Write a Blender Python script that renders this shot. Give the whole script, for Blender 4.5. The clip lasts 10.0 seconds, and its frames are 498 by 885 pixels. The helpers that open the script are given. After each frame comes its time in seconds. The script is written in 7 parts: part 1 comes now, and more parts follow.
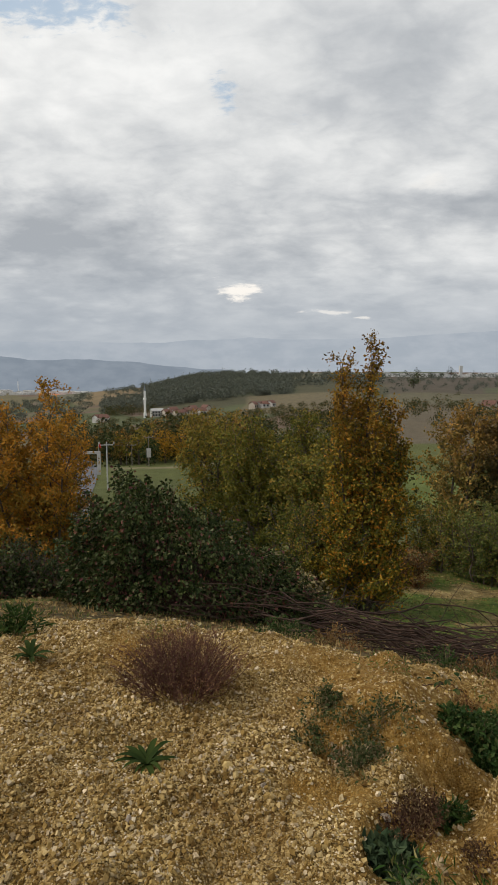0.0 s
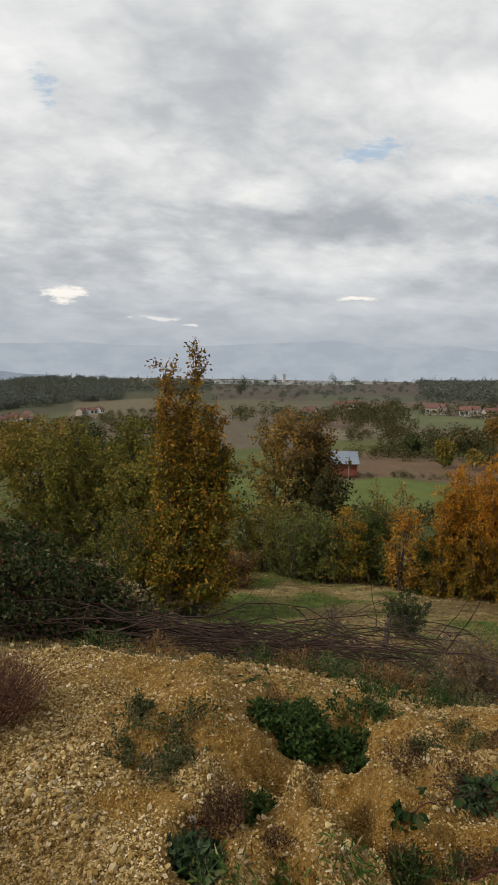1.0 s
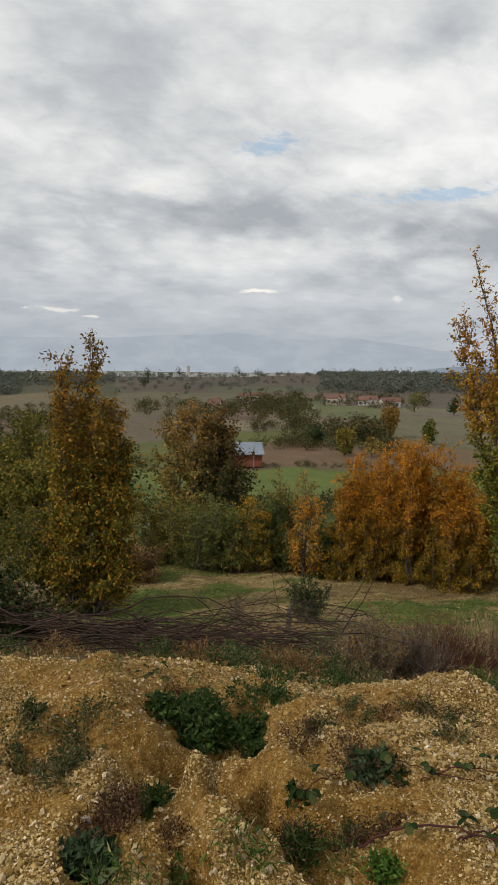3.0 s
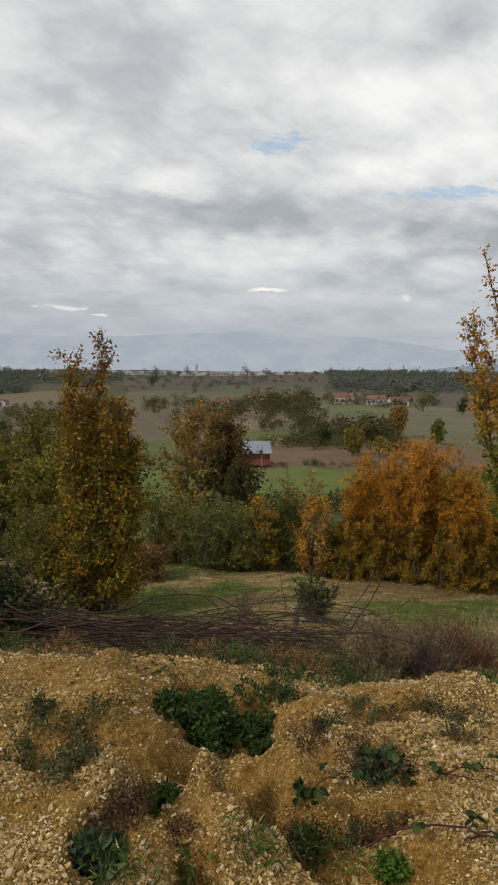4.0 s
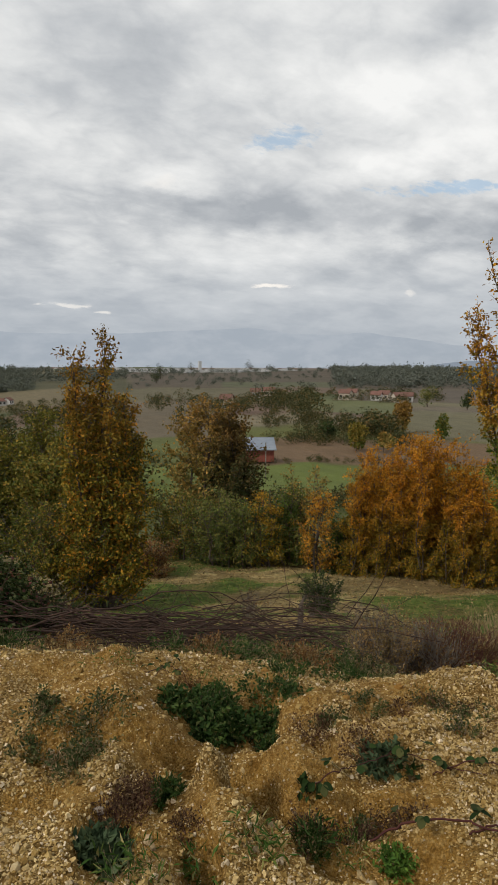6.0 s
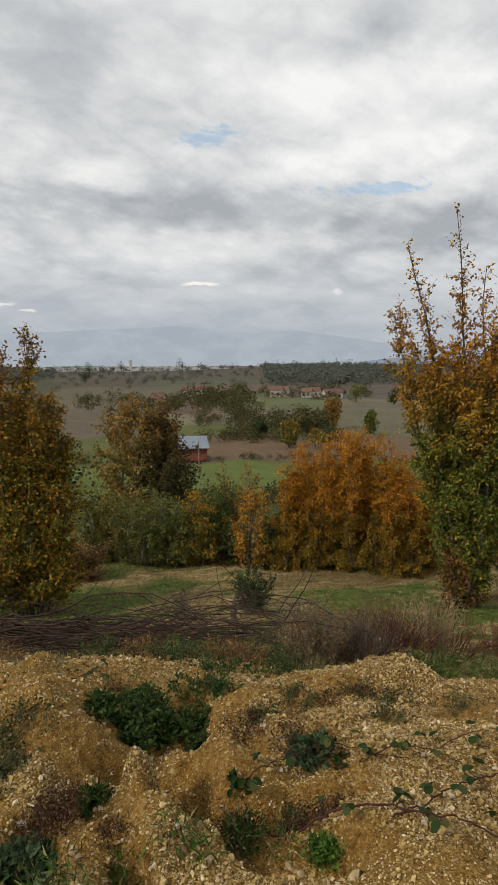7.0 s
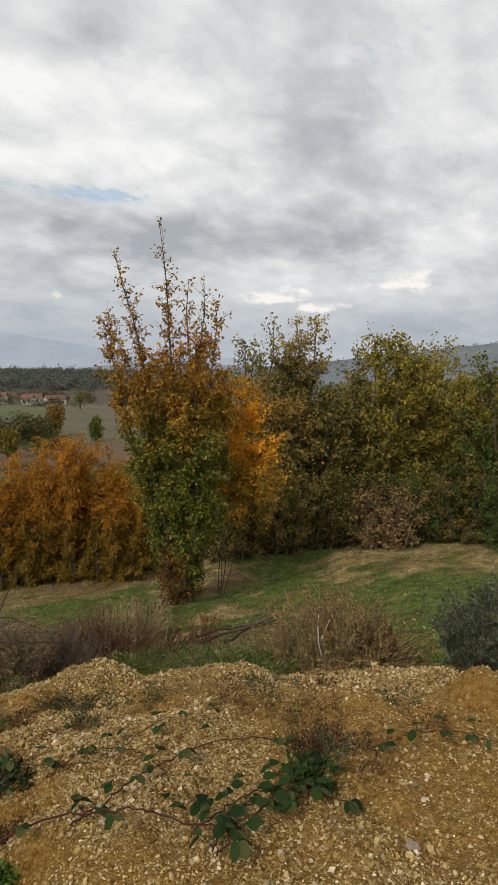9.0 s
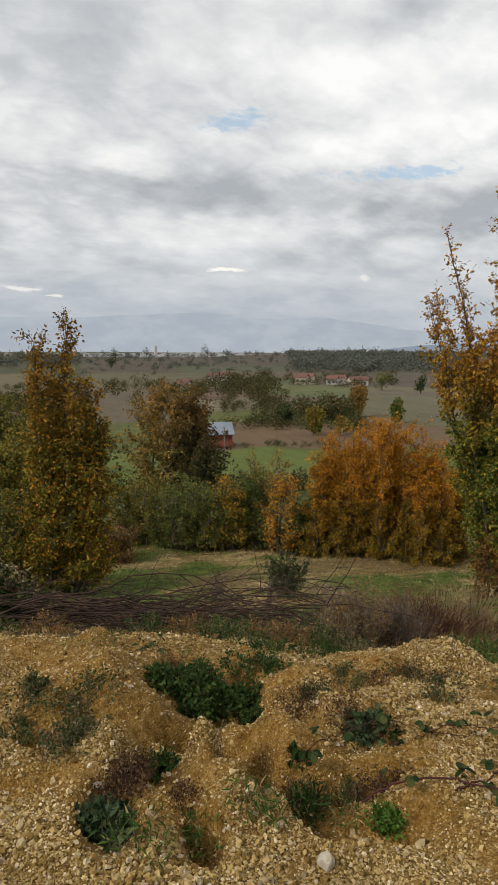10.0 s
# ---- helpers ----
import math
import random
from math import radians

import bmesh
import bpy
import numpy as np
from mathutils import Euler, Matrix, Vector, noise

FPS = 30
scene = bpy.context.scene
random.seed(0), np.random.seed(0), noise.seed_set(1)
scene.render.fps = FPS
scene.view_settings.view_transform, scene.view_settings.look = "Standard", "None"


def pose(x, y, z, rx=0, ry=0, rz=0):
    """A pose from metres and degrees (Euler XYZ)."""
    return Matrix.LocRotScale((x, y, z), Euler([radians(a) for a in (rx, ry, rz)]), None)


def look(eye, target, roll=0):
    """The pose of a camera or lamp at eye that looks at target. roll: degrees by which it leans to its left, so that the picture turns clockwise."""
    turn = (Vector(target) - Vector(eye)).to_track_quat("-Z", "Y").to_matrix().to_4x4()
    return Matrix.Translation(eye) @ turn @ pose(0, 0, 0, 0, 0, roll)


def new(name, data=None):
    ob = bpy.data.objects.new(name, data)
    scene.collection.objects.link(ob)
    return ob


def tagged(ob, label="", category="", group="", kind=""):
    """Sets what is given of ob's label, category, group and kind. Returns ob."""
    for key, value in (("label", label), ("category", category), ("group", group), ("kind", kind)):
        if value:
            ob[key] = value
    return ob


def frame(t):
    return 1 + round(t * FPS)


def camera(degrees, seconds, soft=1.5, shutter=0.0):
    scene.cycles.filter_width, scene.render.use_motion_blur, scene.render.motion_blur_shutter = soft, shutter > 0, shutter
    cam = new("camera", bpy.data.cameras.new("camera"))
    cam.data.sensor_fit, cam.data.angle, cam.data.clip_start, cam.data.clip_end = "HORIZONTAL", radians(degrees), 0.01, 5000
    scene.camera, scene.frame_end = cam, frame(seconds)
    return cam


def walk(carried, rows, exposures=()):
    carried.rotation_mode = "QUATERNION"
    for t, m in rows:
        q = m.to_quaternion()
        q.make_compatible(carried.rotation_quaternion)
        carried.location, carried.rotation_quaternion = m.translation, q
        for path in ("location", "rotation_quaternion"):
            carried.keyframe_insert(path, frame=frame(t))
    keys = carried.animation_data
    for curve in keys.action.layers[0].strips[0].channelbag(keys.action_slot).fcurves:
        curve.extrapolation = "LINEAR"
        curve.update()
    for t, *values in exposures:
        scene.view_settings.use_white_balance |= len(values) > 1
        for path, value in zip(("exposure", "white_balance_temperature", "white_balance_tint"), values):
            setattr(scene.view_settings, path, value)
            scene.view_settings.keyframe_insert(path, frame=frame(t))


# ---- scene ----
cam = camera(42.98, 10.0, 0.5)
ROWS = [
    (0.0, 0.0000, 0.0000, 1.5500, 82.70, 0.00, 0.00),
    (0.5, 0.0647, -0.0072, 1.5500, 83.15, -1.00, -8.75),
    (1.0, 0.1128, -0.0215, 1.5568, 83.39, -0.93, -15.24),
    (1.5, 0.1438, -0.0211, 1.5534, 83.41, -0.71, -18.85),
    (2.0, 0.1675, -0.0309, 1.5508, 83.17, -0.67, -22.39),
    (2.5, 0.1800, -0.0437, 1.5553, 82.82, -0.55, -23.99),
    (4.0, 0.1738, -0.0522, 1.5569, 82.68, -0.77, -23.12),
    (4.5, 0.1720, -0.0525, 1.5568, 82.67, -0.41, -22.24),
    (5.0, 0.1626, -0.0441, 1.5525, 82.08, -0.64, -20.90),
    (6.5, 0.2039, -0.0582, 1.5502, 82.55, -0.05, -25.43),
    (7.0, 0.2280, -0.0675, 1.5494, 82.21, 0.02, -28.95),
    (7.5, 0.2559, -0.0889, 1.5560, 82.43, -0.30, -32.41),
    (8.0, 0.3062, -0.1242, 1.5464, 83.04, 0.47, -39.46),
    (8.5, 0.3658, -0.1838, 1.5402, 83.15, 0.11, -47.69),
    (9.0, 0.3880, -0.2389, 1.5506, 82.98, -1.02, -53.39),
    (9.5, 0.3186, -0.2342, 1.5785, 82.04, -1.75, -49.66),
    (9.6, 0.2803, -0.2071, 1.5724, 81.90, -1.56, -46.54),
    (9.7, 0.2318, -0.1729, 1.5646, 81.72, -1.33, -42.59),
    (9.8, 0.1757, -0.1334, 1.5557, 81.52, -1.06, -38.02),
    (9.9, 0.1063, -0.0844, 1.5446, 81.26, -0.72, -32.38),
    (10.0, 0.0367, -0.0353, 1.5335, 81.01, -0.38, -26.71),
]
walk(cam, [(t, pose(x, y, z, rx, ry, rz)) for t, x, y, z, rx, ry, rz in ROWS], [(0.0, 0.0), (8.5, 0.0), (9.5, 0.05), (10.0, 0.09)])

# ---- node helpers ----
class Nodes:
    """A short hand for building a node tree."""

    def __init__(self, tree):
        self.tree = tree
        tree.nodes.clear()

    def add(self, kind, **inputs):
        node = self.tree.nodes.new(kind)
        for key, value in inputs.items():
            self.put(node.inputs[key.replace("_", " ")], value)
        return node

    def put(self, socket, value):
        if isinstance(value, bpy.types.NodeSocket):
            self.tree.links.new(value, socket)
        else:
            socket.default_value = value

    def math(self, op, a, b=0.0, c=0.0, clamp=False):
        node = self.tree.nodes.new("ShaderNodeMath")
        node.operation, node.use_clamp = op, clamp
        for s, v in zip(node.inputs, (a, b, c)):
            self.put(s, v)
        return node.outputs[0]

    def mix(self, f, a, b, blend="MIX"):
        node = self.tree.nodes.new("ShaderNodeMix")
        node.data_type, node.blend_type = "RGBA", blend
        self.put(node.inputs[0], f)
        self.put(node.inputs[6], a)
        self.put(node.inputs[7], b)
        return node.outputs[2]

    def noise(self, vector, scale, detail=3.0, rough=0.55, distortion=0.0):
        node = self.add("ShaderNodeTexNoise", Scale=scale, Detail=detail, Roughness=rough, Distortion=distortion)
        if vector is not None:
            self.put(node.inputs["Vector"], vector)
        return node.outputs["Fac"]

    def ramp(self, f, stops):
        node = self.tree.nodes.new("ShaderNodeValToRGB")
        self.put(node.inputs[0], f)
        e = node.color_ramp.elements
        while len(e) < len(stops):
            e.new(0.5)
        for el, (at, c) in zip(e, stops):
            el.position, el.color = at, (*c, 1) if len(c) == 3 else c
        return node.outputs[0]

    def step(self, f, lo, hi):
        node = self.tree.nodes.new("ShaderNodeMapRange")
        node.interpolation_type = "SMOOTHSTEP"
        for s, v in zip(node.inputs, (f, lo, hi, 0.0, 1.0)):
            self.put(s, v)
        return node.outputs[0]

    def mapping(self, vector, scale=(1, 1, 1), turn=(0, 0, 0), shift=(0, 0, 0)):
        node = self.add("ShaderNodeMapping", Scale=scale, Rotation=turn, Location=shift)
        self.put(node.inputs["Vector"], vector)
        return node.outputs[0]


# ---- sky and sun ----
# features of the cloud deck: azimuth, elevation, half width, half height in degrees, amount
SKY_SWELLS = [(-8, 8, 14, 5, -0.08), (-15.9, 22.9, 9.8, 4.0, 0.097), (-18.2, 11.1, 8.7, 2.75, -0.127), (7.7, 15.9, 8.3, 2.0, 0.039), (12.3, 21.7, 8.1, 4.0, -0.049), (-5.5, 7.8, 10.1, 1.5, -0.039), (15.7, 14.7, 3.1, 1.25, 0.06), (32.4, 21.2, 8.0, 2.25, 0.081), (21.9, 12.4, 9.7, 1.6, -0.155), (41.7, 24.9, 6.1, 2.0, -0.088), (41.2, 10.1, 6.6, 1.75, -0.136), (14.6, 14.6, 3.6, 1.4, 0.04), (25.9, 8.5, 9.6, 1.1, 0.049), (7.8, 19.9, 6.9, 3.0, 0.03), (38.1, 16.3, 7.3, 1.5, 0.078), (18.4, 2.6, 15.0, 0.9, -0.049), (32.8, 5.6, 12.6, 0.8, 0.049), (35.7, 21.3, 5.9, 3.5, 0.041), (55.1, 10.8, 13.2, 2.1, -0.165), (54.9, 20.9, 15.0, 3.0, -0.039), (41.5, 17.1, 5.8, 1.75, 0.078), (68.6, 10.9, 7.6, 1.6, 0.116), (72.8, 8.7, 3.5, 1.1, -0.078), (53.7, 6.5, 10.1, 1.1, 0.078), (66.0, 6.3, 8.0, 1.2, 0.078), (60.9, 15.0, 10.4, 1.5, 0.039), (65.2, 23.7, 10.9, 3.0, 0.03), (44.5, 21.5, 5.5, 3.2, 0.1), (49, 16.5, 4.0, 2.2, 0.05), (60, 18, 9, 4, -0.07), (62, 15, 11, 3.0, -0.06), (63, 8.2, 12, 1.8, 0.07), (46, 19, 4.5, 4.5, 0.06)]
SKY_GAPS = [(-17.5, 26.4, 6.1, 1.20, 1.00), (-2.4, 21.6, 1.1, 1.30, 0.80), (3.8, 19.6, 1.6, 0.70, 0.30), (25.8, 18.2, 2.5, 0.70, 0.85), (23.8, 17.5, 2.1, 0.50, 0.50), (38.2, 13.9, 4.6, 0.45, 0.85), (41.9, 13.9, 2.6, 0.35, 0.60), (64.7, 25.0, 7.2, 1.10, 0.36), (61.5, 23.9, 3.3, 0.70, 0.22), (72.6, 12.7, 3.6, 0.40, 0.40)]
SKY_GLINTS = [(-1.3, 6.2, 2.4, 0.70, 0.95), (6.9, 4.3, 2.3, 0.20, 0.55), (10.2, 3.8, 0.7, 0.15, 0.60), (15.9, 14.7, 1.1, 0.45, 0.25), (25.0, 6.3, 1.9, 0.20, 0.90), (15.0, 14.3, 1.2, 0.40, 0.2), (36.7, 5.7, 0.5, 0.40, 0.40), (55.7, 5.9, 3.0, 0.70, 0.85), (59.3, 5.0, 3.0, 0.60, 0.85), (66.0, 7.2, 2.8, 0.60, 0.85), (67.9, 7.7, 1.0, 0.40, 0.50)]
SKY_RAMP = [(0.30, (0.40, 0.425, 0.455)), (0.41, (0.545, 0.565, 0.585)), (0.52, (0.74, 0.75, 0.75)), (0.64, (0.92, 0.92, 0.905))]
SUN_AZ, SUN_EL = 262.0, 40.0
world = bpy.data.worlds.new("World")
scene.world = world
world.use_nodes = True
n = Nodes(world.node_tree)
direction = n.add("ShaderNodeTexCoord").outputs["Generated"]
sep = n.add("ShaderNodeSeparateXYZ", Vector=direction)
dx, dy, dz = sep.outputs
high = n.math("MAXIMUM", dz, 0.0)
flat = n.math("DIVIDE", 1.0, n.math("ADD", high, 0.30))
deck = n.add("ShaderNodeCombineXYZ", X=n.math("MULTIPLY", dx, flat), Y=n.math("MULTIPLY", dy, flat), Z=0.0).outputs[0]
azim = n.math("MULTIPLY", n.math("ARCTAN2", dx, dy), 57.29578)
elev = n.math("MULTIPLY", n.math("ARCSINE", dz), 57.29578)
sky = n.add("ShaderNodeTexSky")
sky.sky_type, sky.sun_disc = "NISHITA", False
sky.sun_elevation, sky.sun_rotation = radians(SUN_EL), radians(SUN_AZ)
blue = n.mix(1.0, sky.outputs[0], (0.115, 0.115, 0.115, 1), "MULTIPLY")
big = n.noise(n.mapping(deck, shift=(3.1, 0.4, 0.0)), 1.2, 3.0, 0.5, 0.3)
mid = n.noise(n.mapping(deck, (0.9, 1.1, 1.0), (0, 0, 0.25), (1.7, 5.2, 0.0)), 3.4, 5.0, 0.46, 0.1)
fine = n.noise(n.mapping(deck, (0.9, 1.1, 1.0), (0, 0, 0.2)), 13.0, 6.0, 0.6, 0.2)
wisp = n.noise(n.mapping(deck, (0.8, 1.3, 1.0), (0, 0, 0.3), (2.0, 7.0, 0.0)), 34.0, 5.0, 0.62, 0.3)
puff = n.add("ShaderNodeTexVoronoi", Scale=8.0)
puff.feature = "SMOOTH_F1"
n.put(puff.inputs["Vector"], n.mix(0.12, deck, n.add("ShaderNodeTexNoise", Vector=deck, Scale=4.0, Detail=4.0).outputs["Color"], "ADD"))
cloud = n.math("ADD", n.math("ADD", n.math("MULTIPLY", big, 0.24), n.math("MULTIPLY", mid, 0.34)), n.math("MULTIPLY", fine, 0.14))
cloud = n.math("ADD", cloud, 0.203)
cloud = n.math("SUBTRACT", cloud, n.math("MULTIPLY", puff.outputs["Distance"], 0.15))
billow = n.math("ABSOLUTE", n.math("SUBTRACT", n.noise(n.mapping(deck, (0.9, 1.15, 1.0), (0, 0, 0.1), (4.0, 1.0, 0.0)), 7.0, 6.0, 0.55, 0.4), 0.5))
cloud = n.math("ADD", cloud, n.math("MULTIPLY", n.math("SUBTRACT", billow, 0.085), 0.27))
warp = n.math("SUBTRACT", n.noise(n.mapping(deck, (1.0, 1.0, 1.0)), 6.0, 5.0, 0.62), 0.5)
warp2 = n.math("SUBTRACT", n.noise(n.mapping(deck, (1.0, 1.0, 1.0), (0, 0, 0), (9.0, 4.0, 2.0)), 6.0, 5.0, 0.62), 0.5)


def patch(az, el, wide, tall, ragged=1.0):
    """1 at the heart of an oval of sky, 0 outside; degrees."""
    u = n.math("DIVIDE", n.math("ADD", n.math("SUBTRACT", azim, az), n.math("MULTIPLY", warp, 2.2 * wide * ragged)), wide)
    v = n.math("DIVIDE", n.math("ADD", n.math("SUBTRACT", elev, el), n.math("MULTIPLY", warp2, 2.6 * tall * ragged)), tall)
    r = n.math("ADD", n.math("MULTIPLY", u, u), n.math("MULTIPLY", v, v))
    return n.math("POWER", 2.718, n.math("MULTIPLY", r, -1.0))


# lighter (+) and darker (-) swells of the cloud deck: azimuth, elevation, half width, half height, amount
for az, el, w, h, amount in SKY_SWELLS:
    cloud = n.math("ADD", cloud, n.math("MULTIPLY", patch(az, el, w, h, 0.8), amount))
tone = n.ramp(cloud, SKY_RAMP)
low = n.step(elev, 12.0, 1.0)
tone = n.mix(n.math("MULTIPLY", low, 0.74), tone, (0.385, 0.43, 0.485, 1))
# thin places through which the sky shows
gap = 0.0
for az, el, w, h, amount in SKY_GAPS:
    gap = n.math("ADD", gap, n.math("MULTIPLY", patch(az, el, w * 1.25, h * 1.35, 0.9), amount), clamp=True)
gap = n.step(n.math("ADD", gap, n.math("MULTIPLY", n.math("SUBTRACT", wisp, 0.5), 1.9)), 0.36, 1.05)
tone = n.mix(n.math("MULTIPLY", gap, 0.72), tone, n.mix(0.6, blue, (0.46, 0.63, 0.79, 1)))
# sunlit cloud edges
for az, el, w, h, amount in SKY_GLINTS:
    tone = n.mix(n.math("MULTIPLY", n.step(n.math("ADD", patch(az, el, w, h, 1.9), n.math("MULTIPLY", n.math("SUBTRACT", fine, 0.5), 1.2)), 0.25, 0.9), amount), tone, (1.0, 0.95, 0.88, 1))
back = n.add("ShaderNodeBackground", Color=tone, Strength=1.0)
out = n.add("ShaderNodeOutputWorld", Surface=back.outputs[0])

sun = new("sun", bpy.data.lights.new("sun", "SUN"))
sun.data.energy, sun.data.angle, sun.data.color = 2.2, radians(10), (1.0, 0.94, 0.85)
sa, se = radians(SUN_AZ), radians(SUN_EL)
sun.matrix_world = look((0, 0, 60), (-math.sin(sa) * math.cos(se) * 10, -math.cos(sa) * math.cos(se) * 10, 60 - math.sin(se) * 10))


# ---- materials ----
def material(name):
    m = bpy.data.materials.new(name)
    m.use_nodes = True
    return m, Nodes(m.node_tree)


def finish(k, colour, rough=0.9, bump=None, strength=0.3, distance=0.02, metal=0.0, spec=0.3):
    bsdf = k.add("ShaderNodeBsdfPrincipled", Base_Color=colour, Roughness=rough, Metallic=metal)
    bsdf.inputs["Specular IOR Level"].default_value = spec
    if bump is not None:
        b = k.add("ShaderNodeBump", Strength=strength, Distance=distance, Height=bump)
        k.put(bsdf.inputs["Normal"], b.outputs[0])
    k.add("ShaderNodeOutputMaterial", Surface=bsdf.outputs[0])


def leafy(name, stops, top=None, span=(0.0, 3.0), amount=0.7, through_light=0.13, rough=0.7, gloss=0.08, mottle=0.75):
    """Leaves: colours by leaf, and a second set that takes over with height (the way a crown turns in autumn)."""
    m, k = material(name)
    rnd = k.add("ShaderNodeNewGeometry").outputs["Random Per Island"]
    obj = k.add("ShaderNodeTexCoord").outputs["Object"]
    c = k.ramp(rnd, stops)
    patchy = k.noise(obj, 1.6, 2.0)
    if top:
        z = k.add("ShaderNodeSeparateXYZ", Vector=obj).outputs[2]
        f = k.step(k.math("ADD", z, k.math("MULTIPLY", k.math("SUBTRACT", patchy, 0.5), 1.6 * (span[1] - span[0]))), *span)
        f = k.math("MULTIPLY", f, amount)
        c = k.mix(f, c, k.ramp(k.math("FRACT", k.math("MULTIPLY", rnd, 7.3)), top))
    c = k.mix(mottle, c, k.ramp(k.noise(obj, 3.0, 3.0, 0.6), [(0.32, (0.38, 0.46, 0.45)), (0.5, (0.95, 0.95, 0.9)), (0.68, (1.5, 1.3, 1.15))]), "MULTIPLY")
    d = k.add("ShaderNodeBsdfPrincipled", Base_Color=c, Roughness=rough)
    d.inputs["Specular IOR Level"].default_value = gloss
    t = k.add("ShaderNodeBsdfTranslucent", Color=k.mix(1.0, c, (1.25, 1.2, 0.7, 1), "MULTIPLY"))
    s = k.add("ShaderNodeMixShader", Fac=through_light)
    k.put(s.inputs[1], d.outputs[0])
    k.put(s.inputs[2], t.outputs[0])
    k.add("ShaderNodeOutputMaterial", Surface=s.outputs[0])
    return m


def barky(name, a, b, scale=9.0):
    m, k = material(name)
    obj = k.add("ShaderNodeTexCoord").outputs["Object"]
    f = k.noise(k.mapping(obj, (1, 1, 0.3)), scale, 5.0, 0.65)
    c = k.mix(k.step(f, 0.3, 0.7), (*a, 1), (*b, 1))
    c = k.mix(0.6, c, k.ramp(k.add("ShaderNodeObjectInfo").outputs["Random"], [(0, (0.7, 0.7, 0.7)), (1, (1.3, 1.25, 1.2))]), "MULTIPLY")
    finish(k, c, 0.9, f, 0.6, 0.01)
    return m


def plain(name, a, b, scale=4.0, rough=0.8, metal=0.0, bump=0.15, stretch=(1, 1, 1)):
    m, k = material(name)
    obj = k.add("ShaderNodeTexCoord").outputs["Object"]
    f = k.noise(k.mapping(obj, stretch), scale, 5.0, 0.6)
    g = k.noise(obj, scale * 0.23, 2.0)
    c = k.mix(k.step(k.math("ADD", k.math("MULTIPLY", f, 0.6), k.math("MULTIPLY", g, 0.4)), 0.35, 0.65), (*a, 1), (*b, 1))
    c = k.mix(0.35, c, k.ramp(k.add("ShaderNodeObjectInfo").outputs["Random"], [(0, (0.75, 0.75, 0.75)), (1, (1.25, 1.25, 1.25))]), "MULTIPLY")
    finish(k, c, rough, f, bump, 0.02, metal)
    return m


def rocky(name, stops, island=True):
    m, k = material(name)
    pos = k.add("ShaderNodeNewGeometry")
    rnd = pos.outputs["Random Per Island"] if island else k.add("ShaderNodeObjectInfo").outputs["Random"]
    c = k.ramp(rnd, stops)
    f = k.noise(pos.outputs["Position"], 70.0, 4.0, 0.6)
    c = k.mix(0.7, c, k.ramp(f, [(0.3, (0.68, 0.62, 0.52)), (0.65, (1.15, 1.15, 1.15))]), "MULTIPLY")
    wide = k.noise(pos.outputs["Position"], 2.6, 4.0, 0.6)
    c = k.mix(0.9, c, k.ramp(wide, [(0.34, (0.66, 0.58, 0.46)), (0.5, (0.98, 0.96, 0.92)), (0.64, (1.16, 1.16, 1.18))]), "MULTIPLY")
    finish(k, c, 0.92, f, 0.5, 0.006, spec=0.2)
    return m


PEBBLE = [(0.0, (0.125, 0.072, 0.018)), (0.25, (0.245, 0.158, 0.048)), (0.5, (0.355, 0.252, 0.095)), (0.75, (0.505, 0.385, 0.190)), (0.88, (0.280, 0.225, 0.145)), (1.0, (0.700, 0.585, 0.415))]
M_PEBBLE = rocky("gravel stones", PEBBLE)
M_STONE = rocky("loose stone", PEBBLE, False)
M_GREYSTONE = rocky("grey stone", [(0, (0.17, 0.145, 0.12)), (1, (0.26, 0.215, 0.17))], False)
M_PALESTONE = rocky("pale stone", [(0, (0.36, 0.28, 0.15)), (1, (0.45, 0.37, 0.22))], False)
M_YELLOWSTONE = rocky("yellow stone", [(0, (0.396, 0.294, 0.120)), (1, (0.432, 0.336, 0.165))], False)
M_COBBLE = rocky("white cobble", [(0, (0.46, 0.44, 0.39)), (1, (0.50, 0.48, 0.43))], False)
M_CLOD = rocky("clay clod", [(0, (0.24, 0.13, 0.03)), (1, (0.32, 0.19, 0.055))], False)
M_BARK = barky("bark", (0.045, 0.035, 0.028), (0.12, 0.095, 0.075))
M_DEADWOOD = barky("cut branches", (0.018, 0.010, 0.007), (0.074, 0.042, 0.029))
M_REDSTEM = barky("red stems", (0.07, 0.026, 0.02), (0.13, 0.055, 0.038))
M_CANE = barky("bramble canes", (0.030, 0.009, 0.008), (0.065, 0.019, 0.014))
M_STRAW = barky("dry stalks", (0.16, 0.115, 0.06), (0.34, 0.26, 0.14))
M_GREYSTEM = barky("grey twigs", (0.08, 0.06, 0.05), (0.22, 0.19, 0.16))

OLIVE = [(0.0, (0.051, 0.08, 0.017)), (0.35, (0.109, 0.123, 0.026)), (0.65, (0.189, 0.167, 0.036)), (1.0, (0.29, 0.174, 0.036))]
GREEN = [(0.0, (0.036, 0.072, 0.017)), (0.5, (0.072, 0.123, 0.029)), (1.0, (0.145, 0.16, 0.043))]
DARK = [(0.0, (0.019, 0.035, 0.016)), (0.5, (0.04, 0.064, 0.022)), (0.85, (0.072, 0.096, 0.032)), (1.0, (0.144, 0.096, 0.048))]
ORANGE = [(0.0, (0.198, 0.079, 0.014)), (0.4, (0.373, 0.158, 0.018)), (0.75, (0.522, 0.242, 0.025)), (1.0, (0.248, 0.193, 0.038))]
BROWN = [(0.0, (0.131, 0.058, 0.017)), (0.5, (0.275, 0.123, 0.029)), (1.0, (0.406, 0.203, 0.043))]
